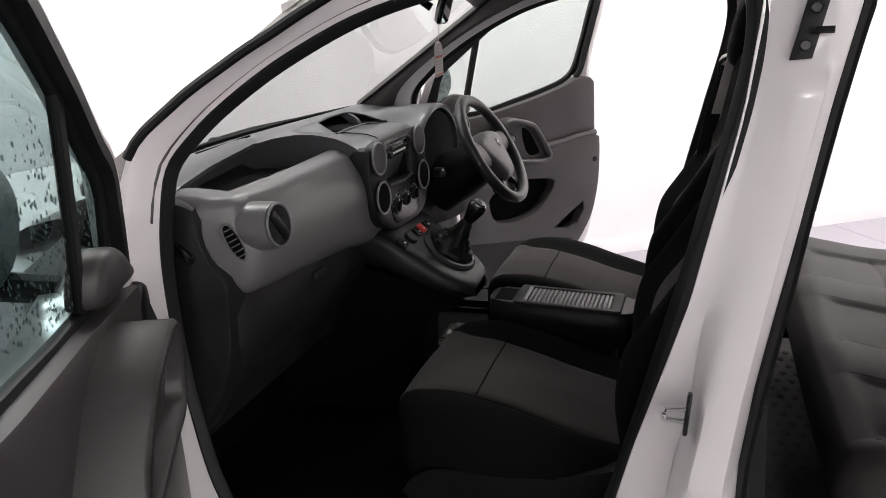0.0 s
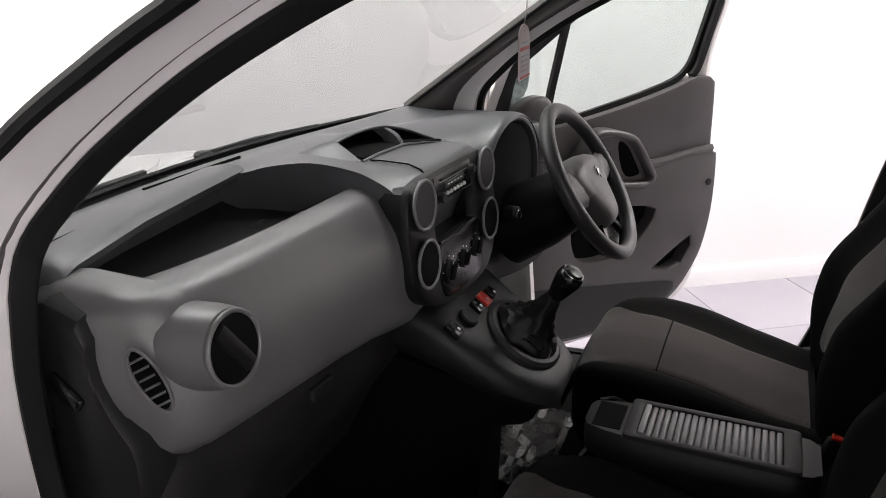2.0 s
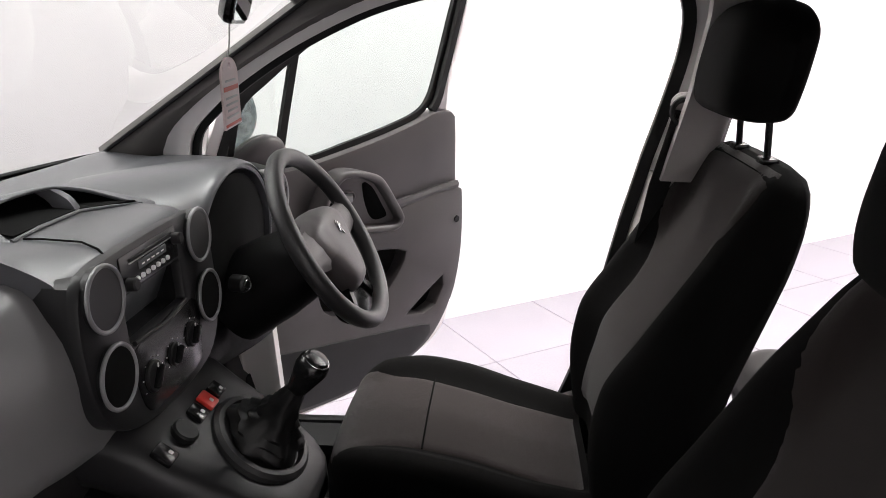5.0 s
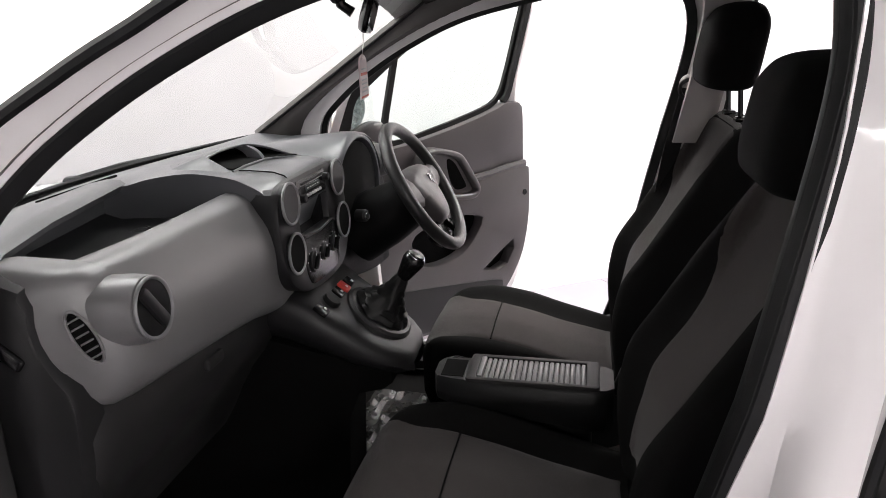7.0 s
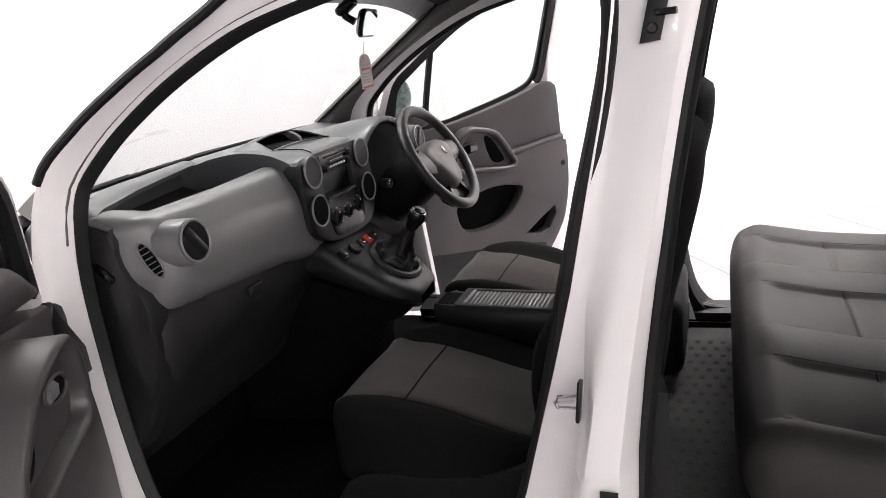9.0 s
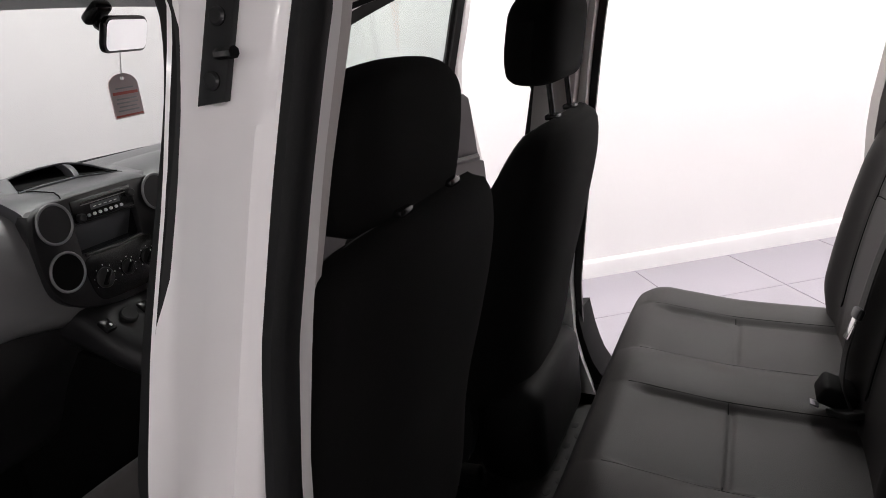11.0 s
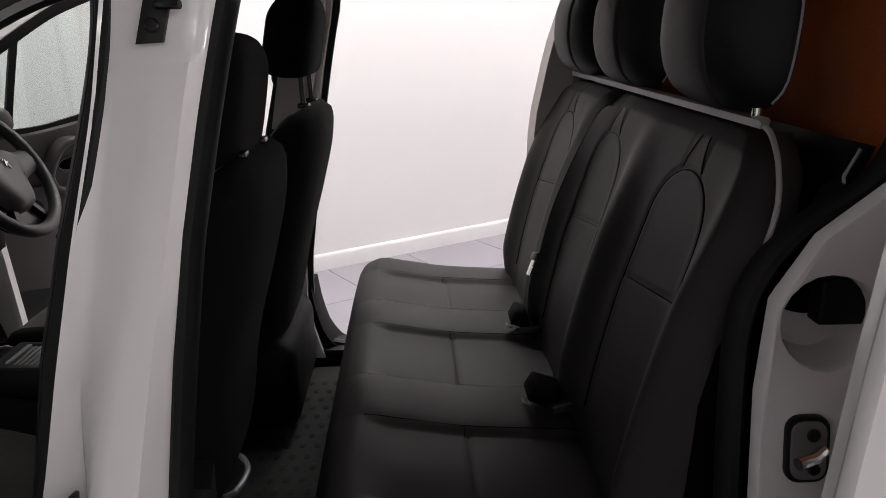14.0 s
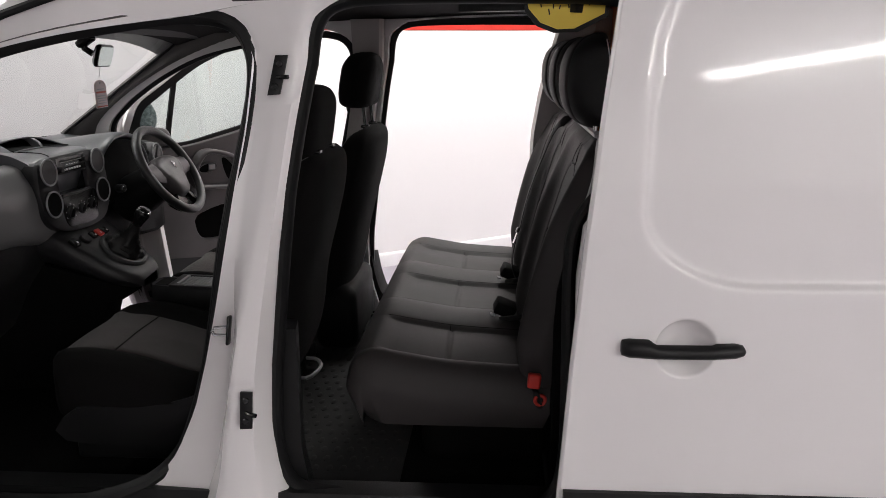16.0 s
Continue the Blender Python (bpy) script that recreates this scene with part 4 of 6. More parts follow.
# heater controls
heat = part("heater_panel", plate(curve([(0.848, 1.112), (0.842, 1.06), (0.858, 1.016), (0.90, 1.006), (1.0, 1.004), (1.045, 1.012), (1.056, 1.05), (1.052, 1.112), (0.95, 1.114)], 40, True), [], 0.006, 0.002), GLOSS, dash, "black heater control panel", fn=on_stack)
for y, z, r in ((0.882, 1.058, 0.024), (0.952, 1.060, 0.019), (1.018, 1.064, 0.021)):
    at = V(stack_x(z) + 0.004, y, z)
    k = part("heater_dial", disc(r, 0.007, at, (1, 0, 0.05), 28, 0.002), DARK, heat)
    part("grip", rbox(0.014, r * 1.5, 0.007, 0.003, 2), GLOSS, k, fn=lambda c: Matrix.Translation(at + V(0.010, 0, 0)) @ rot(50, 0, 0) @ c)
    part("pointer", rbox(0.002, 0.002, 0.010, 0.0005, 1, at=at + V(0.008, 0.006, r * 0.55)), WHITEMARK, k)
    for i in range(7):
        a = radians(-120 + 40 * i)
        part("tick", rbox(0.0012, 0.0022, 0.0022, 0.0004, 1, at=(stack_x(z) + 0.0062, y + (r + 0.006) * math.sin(a), z + (r + 0.006) * math.cos(a))), WHITEMARK, k)

# instrument binnacle before the driver
BY = 1.318
rows = [[V(x, BY + w * math.cos(t), 1.135 + h * math.sin(t)) for t in np.linspace(0.12, math.pi - 0.12, 31)] for x, w, h in ((-0.56, 0.14, 0.106), (-0.50, 0.165, 0.116), (-0.42, 0.190, 0.130), (-0.32, 0.205, 0.145), (-0.24, 0.209, 0.154), (-0.195, 0.206, 0.154), (-0.180, 0.202, 0.151), (-0.176, 0.196, 0.146))]
part("binnacle_hood", loft(rows), DASHTOP, dash, "dark grey rounded binnacle hood", angle=60)
hoop = [V(-0.180, BY + 0.190 * math.cos(a), 1.135 + 0.140 * math.sin(a) if math.sin(a) > 0 else 1.135 + 0.16 * math.sin(a)) for a in np.linspace(-0.6, math.pi + 0.6, 40)]
part("binnacle_rim", sweep(hoop, [(-0.004, -0.10), (-0.004, 0.0), (0.0, 0.003), (0.007, 0.001), (0.010, -0.10)], (1, 0, 0.1)), DASHTOP, dash, angle=50)
# shade inside the instrument recess is painted near-black
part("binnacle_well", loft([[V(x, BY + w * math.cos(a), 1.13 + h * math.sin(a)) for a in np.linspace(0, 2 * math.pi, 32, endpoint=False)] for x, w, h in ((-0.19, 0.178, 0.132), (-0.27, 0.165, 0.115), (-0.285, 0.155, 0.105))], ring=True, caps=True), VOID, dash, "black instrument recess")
for y in (BY - 0.075, BY + 0.075):
    d = part("gauge", disc(0.055, 0.006, V(-0.288, y, 1.15), (1, 0, 0.2), 32, 0.001), DARK, dash, "black round gauge")
    part("gauge_ring", torus(0.055, 0.003, V(-0.281, y, 1.151), (1, 0, 0.2), 36, 8), RING, d)
    for i in range(9):
        a = radians(-125 + 31 * i)
        part("tick", rbox(0.001, 0.002, 0.007, 0.0004, 1, at=(-0.281, y + 0.044 * math.sin(a), 1.151 + 0.044 * math.cos(a))), WHITEMARK, d)
part("gauge_glass", rbox(0.002, 0.075, 0.035, 0.001, 1, at=(-0.215, BY - 0.125, 1.055), rot=rot(0, -20, 20)), mat("clear_smoke", (0.2, 0.2, 0.2), 0.15), dash)
# driver's lower dash and column shroud
rows = []
for y in np.linspace(1.11, 1.70, 14):
    low = lerp(y, 1.11, -0.008, 1.15, -0.015, 1.37, -0.062, 1.70, -0.115)
    pts = [(-0.21, 1.215), (-0.205, 1.15), (-0.19, 1.06), (-0.19, 1.0), (-0.192, 0.955 + low), (-0.210, 0.932 + low), (-0.33, 0.90 + low), (-0.60, 0.86 + low), (-0.60, 1.2)]
    e = lerp(y, 1.11, 0.0, 1.60, 0.0, 1.66, 0.015, 1.70, 0.06)
    well = lerp(abs(y - BY), 0, 0.10, 0.14, 0.10, 0.19, 0.0)
    rows.append([V(x - e - (well if z > 1.02 and x > -0.3 else 0), y, z) for x, z in curve(pts, 30, True)])
# shadow below the dash is painted in by the shaded black
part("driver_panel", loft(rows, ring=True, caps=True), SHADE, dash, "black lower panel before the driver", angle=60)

# ---- steering wheel ----
WN = V(0.866, 0, 0.5)
WC = V(0.000, 1.322, 1.140)
wheel = thing("steering_wheel", WC - WN * 0.2, "black three-spoke steering wheel with grey hub", "steering wheel")
WQ = Matrix.Translation(WC) @ Matrix(((0, -0.5, 0.866, 0), (1, 0, 0, 0), (0, 0.866, 0.5, 0), (0, 0, 0, 1)))
part("rim", torus(0.178, 0.0172, (0, 0, 0), (0, 0, 1), 72, 14), mat("black_wheel_vinyl", (0.026, 0.0255, 0.026), 0.38, grain=0.2, gscale=700, bump=0.25), wheel, fn=lambda c: WQ @ c)


def hub_fn(u, v, low):
    """Airbag pad: broad shoulders below the top edge, tapering to a rounded chin."""
    a, b = 2 * u - 1, 2 * v - 1
    wy = bend(b, -1, 0.030, -0.9, 0.046, -0.5, 0.066, 0.0, 0.088, 0.35, 0.110, 0.62, 0.116, 0.85, 0.096, 1, 0.070)
    x, y = a * wy, 0.090 * b - 0.024 - 0.012 * a * a * (b > 0)
    edge = max(0.0, (1 - abs(a) ** 3.2) * (1 - b ** 6))
    crease = 0.0018 * math.exp(-((abs(a) - 0.58) / 0.10) ** 2) * bend(b, -0.3, 0.0, 0.3, 1.0)
    return V(x, y, -0.038 if low else -0.016 + 0.040 * edge ** 0.55 - crease)


part("airbag_cover", cushion(26, 30, hub_fn), HUB, wheel, "smooth grey airbag cover", fn=lambda c: WQ @ c, angle=60)
for s in (-1, 1):
    rows = [[V(s * x, y0 + d, z) for d, z in ((w, -0.006), (w * 0.6, 0.006), (0, 0.009), (-w * 0.6, 0.006), (-w, -0.006), (-w * 0.5, -0.018), (w * 0.5, -0.018))] for x, y0, w in ((0.060, 0.000, 0.046), (0.095, 0.002, 0.042), (0.125, 0.004, 0.036), (0.150, 0.006, 0.034), (0.174, 0.010, 0.040))]
    part("spoke", loft(rows, ring=True, caps=True), HUB, wheel, "grey wheel spoke", fn=lambda c: WQ @ c, angle=60)
    rows = [[V(s * (x + d), y, z) for d, z in ((0.014, -0.020), (0.010, -0.008), (-0.010, -0.008), (-0.014, -0.020))] for x, y in ((0.040, -0.095), (0.062, -0.130), (0.080, -0.160))]
    part("lower_spoke", loft(rows, ring=True, caps=True), GLOSS, wheel, "black lower spoke", fn=lambda c: WQ @ c)
part("badge", join(rbox(0.006, 0.022, 0.003, 0.001, 1, at=(-0.003, 0.012, 0.0262), rot=rot(0, 0, -25)), rbox(0.004, 0.018, 0.003, 0.001, 1, at=(0.004, 0.002, 0.0262), rot=rot(0, 0, 20)), rbox(0.014, 0.005, 0.003, 0.001, 1, at=(0.004, 0.012, 0.0262), rot=rot(0, 0, 15)), rbox(0.010, 0.004, 0.003, 0.001, 1, at=(-0.008, 0.022, 0.0262), rot=rot(0, 0, 40))), CHROME, wheel, "small chrome badge", fn=lambda c: WQ @ c)
part("lower_insert", plate(curve([(-0.062, -0.05), (-0.095, -0.09), (-0.112, -0.125), (-0.06, -0.162), (0, -0.172), (0.06, -0.162), (0.112, -0.125), (0.095, -0.09), (0.062, -0.05)], 40, True), [], 0.012, 0.004), GLOSS, wheel, "black lower spoke panel", fn=lambda c: WQ @ (c + V(0, 0, -0.034)))
# shroud's black includes the shadow behind the wheel
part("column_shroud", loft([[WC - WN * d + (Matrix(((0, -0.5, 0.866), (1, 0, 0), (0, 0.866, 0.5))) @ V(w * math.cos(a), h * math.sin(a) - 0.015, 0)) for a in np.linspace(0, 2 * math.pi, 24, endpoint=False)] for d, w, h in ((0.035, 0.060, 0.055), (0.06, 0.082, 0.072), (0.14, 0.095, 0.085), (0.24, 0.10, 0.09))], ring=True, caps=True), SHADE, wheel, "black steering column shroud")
base = WC - WN * 0.075 + V(0, 0.06, 0.0)
stalk = part("stalk", tube([base, base + V(0.01, 0.06, 0.01), base + V(0.014, 0.09, 0.014), base + V(0.016, 0.105, 0.016)], 0.009, 10), DARK, wheel, "black column stalk")
part("stalk_tip", disc(0.0115, 0.025, base + V(0.016, 0.105, 0.016), (0.1, 1, 0.1), 14, 0.003), GLOSS, stalk)
IG = V(-0.125, 1.186, 1.087)
lock = part("ignition", disc(0.016, 0.03, IG - V(0.03, -0.01, 0), (0.95, -0.3, 0.05), 20, 0.004), DARK, wheel, "black ignition lock")
part("lock_ring", torus(0.009, 0.0018, IG + V(0.001, -0.001, 0.0), (0.95, -0.3, 0.05), 20, 8), CHROME, lock, "small chrome ring")

# ---- console with gear lever ----
console = thing("centre_console", (-0.1, 0.96, 0.41), "dark grey sloping floor console with switches", "console")
rows = []
for x, zt, y0, y1, zb in ((-0.32, 1.02, 0.80, 1.13, 0.90), (-0.24, 1.01, 0.80, 1.125, 0.885), (-0.20, 1.0, 0.80, 1.125, 0.872), (-0.165, 0.985, 0.805, 1.12, 0.858), (-0.13, 0.955, 0.81, 1.118, 0.842), (-0.08, 0.918, 0.825, 1.115, 0.818), (-0.03, 0.878, 0.845, 1.108, 0.798), (0.01, 0.850, 0.87, 1.09, 0.785), (0.034, 0.832, 0.895, 1.065, 0.785), (0.044, 0.815, 0.925, 1.03, 0.795)):
    c, h = 0.5 * (y0 + y1), 0.5 * (y1 - y0)
    rows.append([V(x, c + h * k, z) for k, z in ((-0.30, zb - 0.012), (-0.66, zb - 0.004), (-0.88, zb + 0.02 * (zt - zb) / 0.1), (-0.985, zb + 0.42 * (zt - zb)), (-1.0, zt - 0.035), (-0.96, zt - 0.014), (-0.86, zt - 0.003), (-0.6, zt), (0, zt + 0.003), (0.6, zt), (0.86, zt - 0.003), (0.96, zt - 0.014), (1.0, zt - 0.035), (0.985, zb + 0.42 * (zt - zb)), (0.88, zb + 0.02), (0.66, zb - 0.004), (0.30, zb - 0.012))])
part("console_body", loft(rows, ring=True, caps=True), STACK, console, angle=60)
rows = [[V(x, 0.965 - w, zb), V(x, 0.965 - w, zt), V(x, 0.965 + w, zt), V(x, 0.965 + w, zb)] for x, w, zb, zt in ((-0.58, 0.13, 0.41, 0.90), (-0.28, 0.12, 0.41, 0.88), (-0.18, 0.09, 0.41, 0.84), (-0.13, 0.07, 0.45, 0.82), (-0.115, 0.065, 0.66, 0.815), (-0.09, 0.06, 0.725, 0.81), (-0.03, 0.055, 0.738, 0.79), (-0.01, 0.045, 0.75, 0.785))]
part("console_foot", loft(rows, ring=True, caps=True), CARPET, console, "black carpeted console foot")
RN = V(0.6, 0, 0.8).normalized()
RQ = RN.to_track_quat("Z", "Y").to_matrix().to_4x4()


def ramp(x, y, up=0.0):
    return V(x, y, lerp(x, -0.165, 0.985, -0.13, 0.955, -0.08, 0.918, -0.03, 0.878, 0.01, 0.85)) + RN * up


for y, w, m_, lab in ((0.83, 0.034, GLOSS, "black switch"), (0.945, 0.030, GLOSS, "black switch"), (0.985, 0.032, RED, "red hazard switch"), (1.022, 0.026, GLOSS, "black switch")):
    at = ramp(-0.136, y, 0.003)
    b = part("switch", rbox(w, 0.028, 0.012, 0.003, 2), m_, console, lab, fn=lambda c: Matrix.Translation(at) @ RN.to_track_quat("Z", "X").to_matrix().to_4x4() @ c)
    part("symbol", rbox(0.007, 0.006, 0.002, 0.0006, 1), WHITEMARK, b, fn=lambda c: Matrix.Translation(at + RN * 0.0068 + V(0.004, 0.004 if m_ is not RED else 0, -0.003)) @ RN.to_track_quat("Z", "X").to_matrix().to_4x4() @ c)
part("rotary_switch", disc(0.021, 0.014, ramp(-0.134, 0.892, -0.002), RN, 26, 0.003), DARK, console)
GC = ramp(-0.052, 0.985, 0.0)
part("gaiter_surround", loft([[GC + RN * d + RQ.to_3x3() @ V(a * math.cos(t), b * math.sin(t), 0) for t in np.linspace(0, 2 * math.pi, 40, endpoint=False)] for a, b, d in ((0.096, 0.090, -0.02), (0.092, 0.086, 0.008), (0.086, 0.080, 0.014), (0.078, 0.072, 0.015), (0.074, 0.068, 0.004))], ring=True, caps=True), CAP, console, "dark grey oval gaiter surround")
gear = thing("gear_lever", GC, "black gear lever with leather gaiter and domed knob", "gear lever")
KN = V(0.041, 0.972, 1.030)
rows = []
for f, r in ((0, 0.066), (0.05, 0.066), (0.09, 0.058), (0.13, 0.059), (0.18, 0.047), (0.23, 0.047), (0.29, 0.035), (0.34, 0.036), (0.40, 0.027), (0.46, 0.027), (0.53, 0.021), (0.60, 0.020), (0.72, 0.015)):
    c = (GC + RN * 0.012).lerp(KN, f)
    rows.append([c + RQ.to_3x3() @ V(r * (1 + 0.09 * math.sin(5 * a + 9 * f) + 0.05 * math.sin(9 * a - 15 * f)) * math.cos(a), r * (1 + 0.09 * math.sin(5 * a + 9 * f) + 0.05 * math.sin(9 * a - 15 * f)) * math.sin(a), 0) for a in np.linspace(0, 2 * math.pi, 30, endpoint=False)])
part("gaiter", loft(rows, ring=True, caps=True), LEATHERB, gear, "creased black gaiter", angle=60)
ax = (KN - GC).normalized()
part("shaft", tube([GC.lerp(KN, 0.66), GC.lerp(KN, 0.9)], 0.011, 12), GLOSS, gear)
q = ax.to_track_quat("Z", "Y").to_matrix()
knob = part("knob", loft([[KN + ax * d + q @ V(r * math.cos(a), r * math.sin(a), 0) for a in np.linspace(0, 2 * math.pi, 24, endpoint=False)] for r, d in ((0.012, -0.050), (0.017, -0.040), (0.0225, -0.015), (0.0265, 0.004), (0.025, 0.016), (0.018, 0.024), (0.006, 0.027))], ring=True, caps=True), GLOSS, gear, "glossy black knob")
part("knob_cap", loft([[KN + ax * d + q @ V(r * math.cos(a), r * math.sin(a), 0) for a in np.linspace(0, 2 * math.pi, 24, endpoint=False)] for r, d in ((0.0205, 0.0222), (0.017, 0.0262), (0.004, 0.0285))], ring=True, caps=True), GLOSS, knob, "black shift plate")
part("knob_ring", torus(0.0200, 0.0016, KN + ax * 0.0215, ax, 28, 8), CHROME, knob, "thin chrome ring")

# armrest box with a ribbed sliding lid
box = thing("armrest_box", (0.3, 0.878, 0.41), "dark grey armrest box with ribbed sliding lid", "armrest")
ART = rot(0, 2.0, 0)
TA = Matrix.Translation(V(0.30, 0.880, 0.795)) @ ART
part("case", loft([[TA @ V(x, q * w, z) for q, z in ((-0.8, -d), (-1, -d + 0.02), (-1, -0.02), (-0.96, 0.006), (-0.86, 0.014), (0.86, 0.014), (0.96, 0.006), (1, -0.02), (1, -d + 0.02), (0.8, -d))] for x, w, d in ((-0.192, 0.030, 0.035), (-0.184, 0.050, 0.042), (-0.15, 0.062, 0.050), (-0.10, 0.068, 0.058), (0.15, 0.072, 0.085), (0.18, 0.066, 0.085), (0.195, 0.05, 0.08))], ring=True, caps=True), DARK, box)
part("stem", rbox(0.10, 0.07, 0.34, 0.02, 3, at=(0.40, 0.882, 0.57)), DARK, box, "black armrest stem")
part("lid_frame", plate(rect(-0.12, -0.066, 0.165, 0.066, 0.01), [rect(-0.098, -0.052, 0.137, 0.052, 0.005)], 0.008, 0.002), LOWER, box, fn=lambda c: TA @ (c + V(0, 0, 0.014)))
for i in range(19):
    part("rib", rbox(0.0090, 0.102, 0.007, 0.002, 2, at=(-0.078 + 0.0116 * i, 0, 0.0165)), DASH, box, fn=lambda c: TA @ c)
part("lid_pull", rbox(0.012, 0.10, 0.012, 0.003, 2, at=(-0.091, 0, 0.0185)), RING, box, "pale lid pull", fn=lambda c: TA @ c)
part("front_tray", rbox(0.05, 0.085, 0.003, 0.001, 1, at=(-0.152, 0, 0.0135)), VOID, box, fn=lambda c: TA @ c)
part("lever", tube([V(0.115, 0.955, 0.80), V(0.14, 0.958, 0.806), V(0.175, 0.957, 0.797)], 0.003, 6), CHROME, box, "thin bright release wire")

# rear-view mirror and the tag that hangs from it
mir = thing("rear_view_mirror", screen(0.5, 0.92), "black interior mirror on a short stalk", "mirror")
MC = V(-0.012, 0.955, 1.575)
MQ = Matrix.Translation(MC) @ V(0.93, 0.19, -0.30).to_track_quat("Z", "Y").to_matrix().to_4x4()
mo = rect(-0.077, -0.037, 0.077, 0.037, 0.02)
mb = part("housing", loft([[V(u * k, v * k, d) for u, v in mo] for k, d in ((0.55, -0.020), (0.85, -0.016), (1.0, -0.007), (1.0, 0.0), (0.97, 0.003))], ring=True, caps=True), GLOSS, mir, fn=lambda c: MQ @ c)
part("mirror_glass", plate(rect(-0.071, -0.031, 0.071, 0.031, 0.015), [], 0.0015), MIRROR, mb, "mirror glass", fn=lambda c: MQ @ (c + V(0, 0, 0.0035)))
part("stalk", tube([MC + V(-0.04, 0, 0.008), V(-0.075, 0.95, 1.60), screen(0.5, 0.90) + V(0.012, 0, -0.006)], 0.011, 10), GLOSS, mir)
part("foot", rbox(0.06, 0.045, 0.026, 0.010, 3, at=screen(0.5, 0.905) + V(0.02, 0, -0.02), rot=rot(0, -32, 0)), GLOSS, mir, "black mirror foot")
tag = thing("hanging_tag", (-0.035, 0.938, 1.40), "pale card air freshener hanging on a cord", "air freshener")
TQ = Matrix.Translation(V(-0.035, 0.938, 1.452)) @ rot(90, 0, 97) @ Matrix.Diagonal((1.9, 1.0, 1.0, 1.0))
to = [(-0.024, -0.045), (0.024, -0.045), (0.024, 0.022), *[(0.024 * math.cos(a), 0.022 + 0.024 * math.sin(a)) for a in np.linspace(0.2, math.pi - 0.2, 10)], (-0.024, 0.022)]
card = part("card", plate(to, [[(0.004 * math.cos(a), 0.036 + 0.004 * math.sin(a)) for a in np.linspace(0, 2 * math.pi, 10, endpoint=False)]], 0.003), TAG, tag, fn=lambda c: TQ @ c)
for z, h, w, m_ in ((0.006, 0.006, 0.042, TAGRED), (0.016, 0.003, 0.03, STEEL), (-0.006, 0.003, 0.034, STEEL), (-0.014, 0.003, 0.036, STEEL), (-0.022, 0.003, 0.030, STEEL), (-0.030, 0.003, 0.036, STEEL), (-0.0405, 0.004, 0.046, TAGRED)):
    part("print_bar", rbox(w, h, 0.0042, 0.0004, 1, at=(0, z, 0.0015)), m_, card, fn=lambda c: TQ @ c)
part("cord", tube([V(-0.035, 0.938, 1.484), V(-0.03, 0.942, 1.52), V(-0.03, 0.948, 1.548)], 0.0012, 6), STEEL, tag)


# ---- front seats ----
def front_seat(yc, slide, name, label, group, head_up):
    seat = thing(name, (0.3 + slide, yc, 0.41), label, "car seat", group)

    def base(x):
        return V(x.x + slide, yc + x.y, x.z)

    # cushion: u along x from front to rear, v across
    def top(x, a):
        """Height of the cushion at x from the front, a across (0 middle, 1 edge)."""
        mid = bend(x, 0.0, 0.672, 0.012, 0.706, 0.035, 0.728, 0.07, 0.740, 0.14, 0.742, 0.26, 0.722, 0.40, 0.680, 0.52, 0.650)
        bol = bend(a, 0, 0.004, 0.55, 0.0, 0.62, 0.006, 0.78, 0.030, 0.88, 0.026, 0.96, -0.01, 1.0, -0.055) * bend(x, 0, 0.3, 0.1, 0.7, 0.3, 1, 0.5, 1.0)
        return mid + bol

    def cush(u, v, low):
        s = 2 * v - 1
        a = abs(s)
        x = -0.018 + 0.538 * u ** 1.2
        half = bend(u, 0, 0.200, 0.12, 0.238, 0.5, 0.262, 0.8, 0.255, 1, 0.235)
        if low:
            return V(0.02 + x * 0.95, s * half * 0.94, bend(u, 0, 0.60, 0.1, 0.565, 1, 0.54))
        return V(x + 0.035 * a ** 4 * (1 - u) ** 3, s * half, top(x + 0.018, a))
    part("cushion_base", cushion(30, 36, cush), CLOTHB, seat, "black cloth cushion sides", fn=base, angle=70)

    def insert(u, v, low):
        w = 0.5 + (v - 0.5) * bend(u, 0, 0.90, 0.12, 0.74, 0.3, 0.60, 0.6, 0.56, 1, 0.60)
        p = cush(0.01 + 0.98 * u, w, False)
        edge = sup(v, 10) * sup(u, 14)
        return V(p.x, p.y, p.z + (-0.005 if low else -0.003 + 0.007 * edge))
    part("cushion_panel", cushion(26, 20, insert), CLOTH, seat, "grey cloth seat panel", fn=base, angle=70)
    row = [cush(0.44, v, False) + V(0, 0, 0.0045) for v in np.linspace(0.22, 0.78, 14)]
    part("seam", tube(row, 0.002, 6), SEAM, seat, fn=base)

    def half_at(z):
        return bend(z, 0.66, 0.22, 0.80, 0.255, 1.0, 0.268, 1.12, 0.268, 1.19, 0.257, 1.24, 0.246, 1.272, 0.228, 1.292, 0.200, 1.300, 0.178, 1.303, 0.155)

    def back(u, v, low):
        s = 2 * v - 1
        a = abs(s)
        z = 0.66 + (1.303 - 0.66) * u ** 0.9
        wide = half_at(z) + (0.020 * math.exp(-((z - 1.262) / 0.032) ** 2) if s < 0 and yc < MID else 0.0)
        xf = bend(z, 0.66, 0.535, 0.75, 0.540, 0.90, 0.562, 1.02, 0.632, 1.12, 0.695, 1.20, 0.738, 1.265, 0.764, 1.292, 0.780, 1.300, 0.792, 1.303, 0.802)
        xr = bend(z, 0.66, 0.70, 0.75, 0.738, 0.90, 0.770, 1.10, 0.824, 1.22, 0.850, 1.265, 0.853, 1.290, 0.848, 1.300, 0.840, 1.303, 0.830) - (0.012 * bend(z, 0.8, 0.0, 1.0, 1.0) if yc < MID else 0.0)
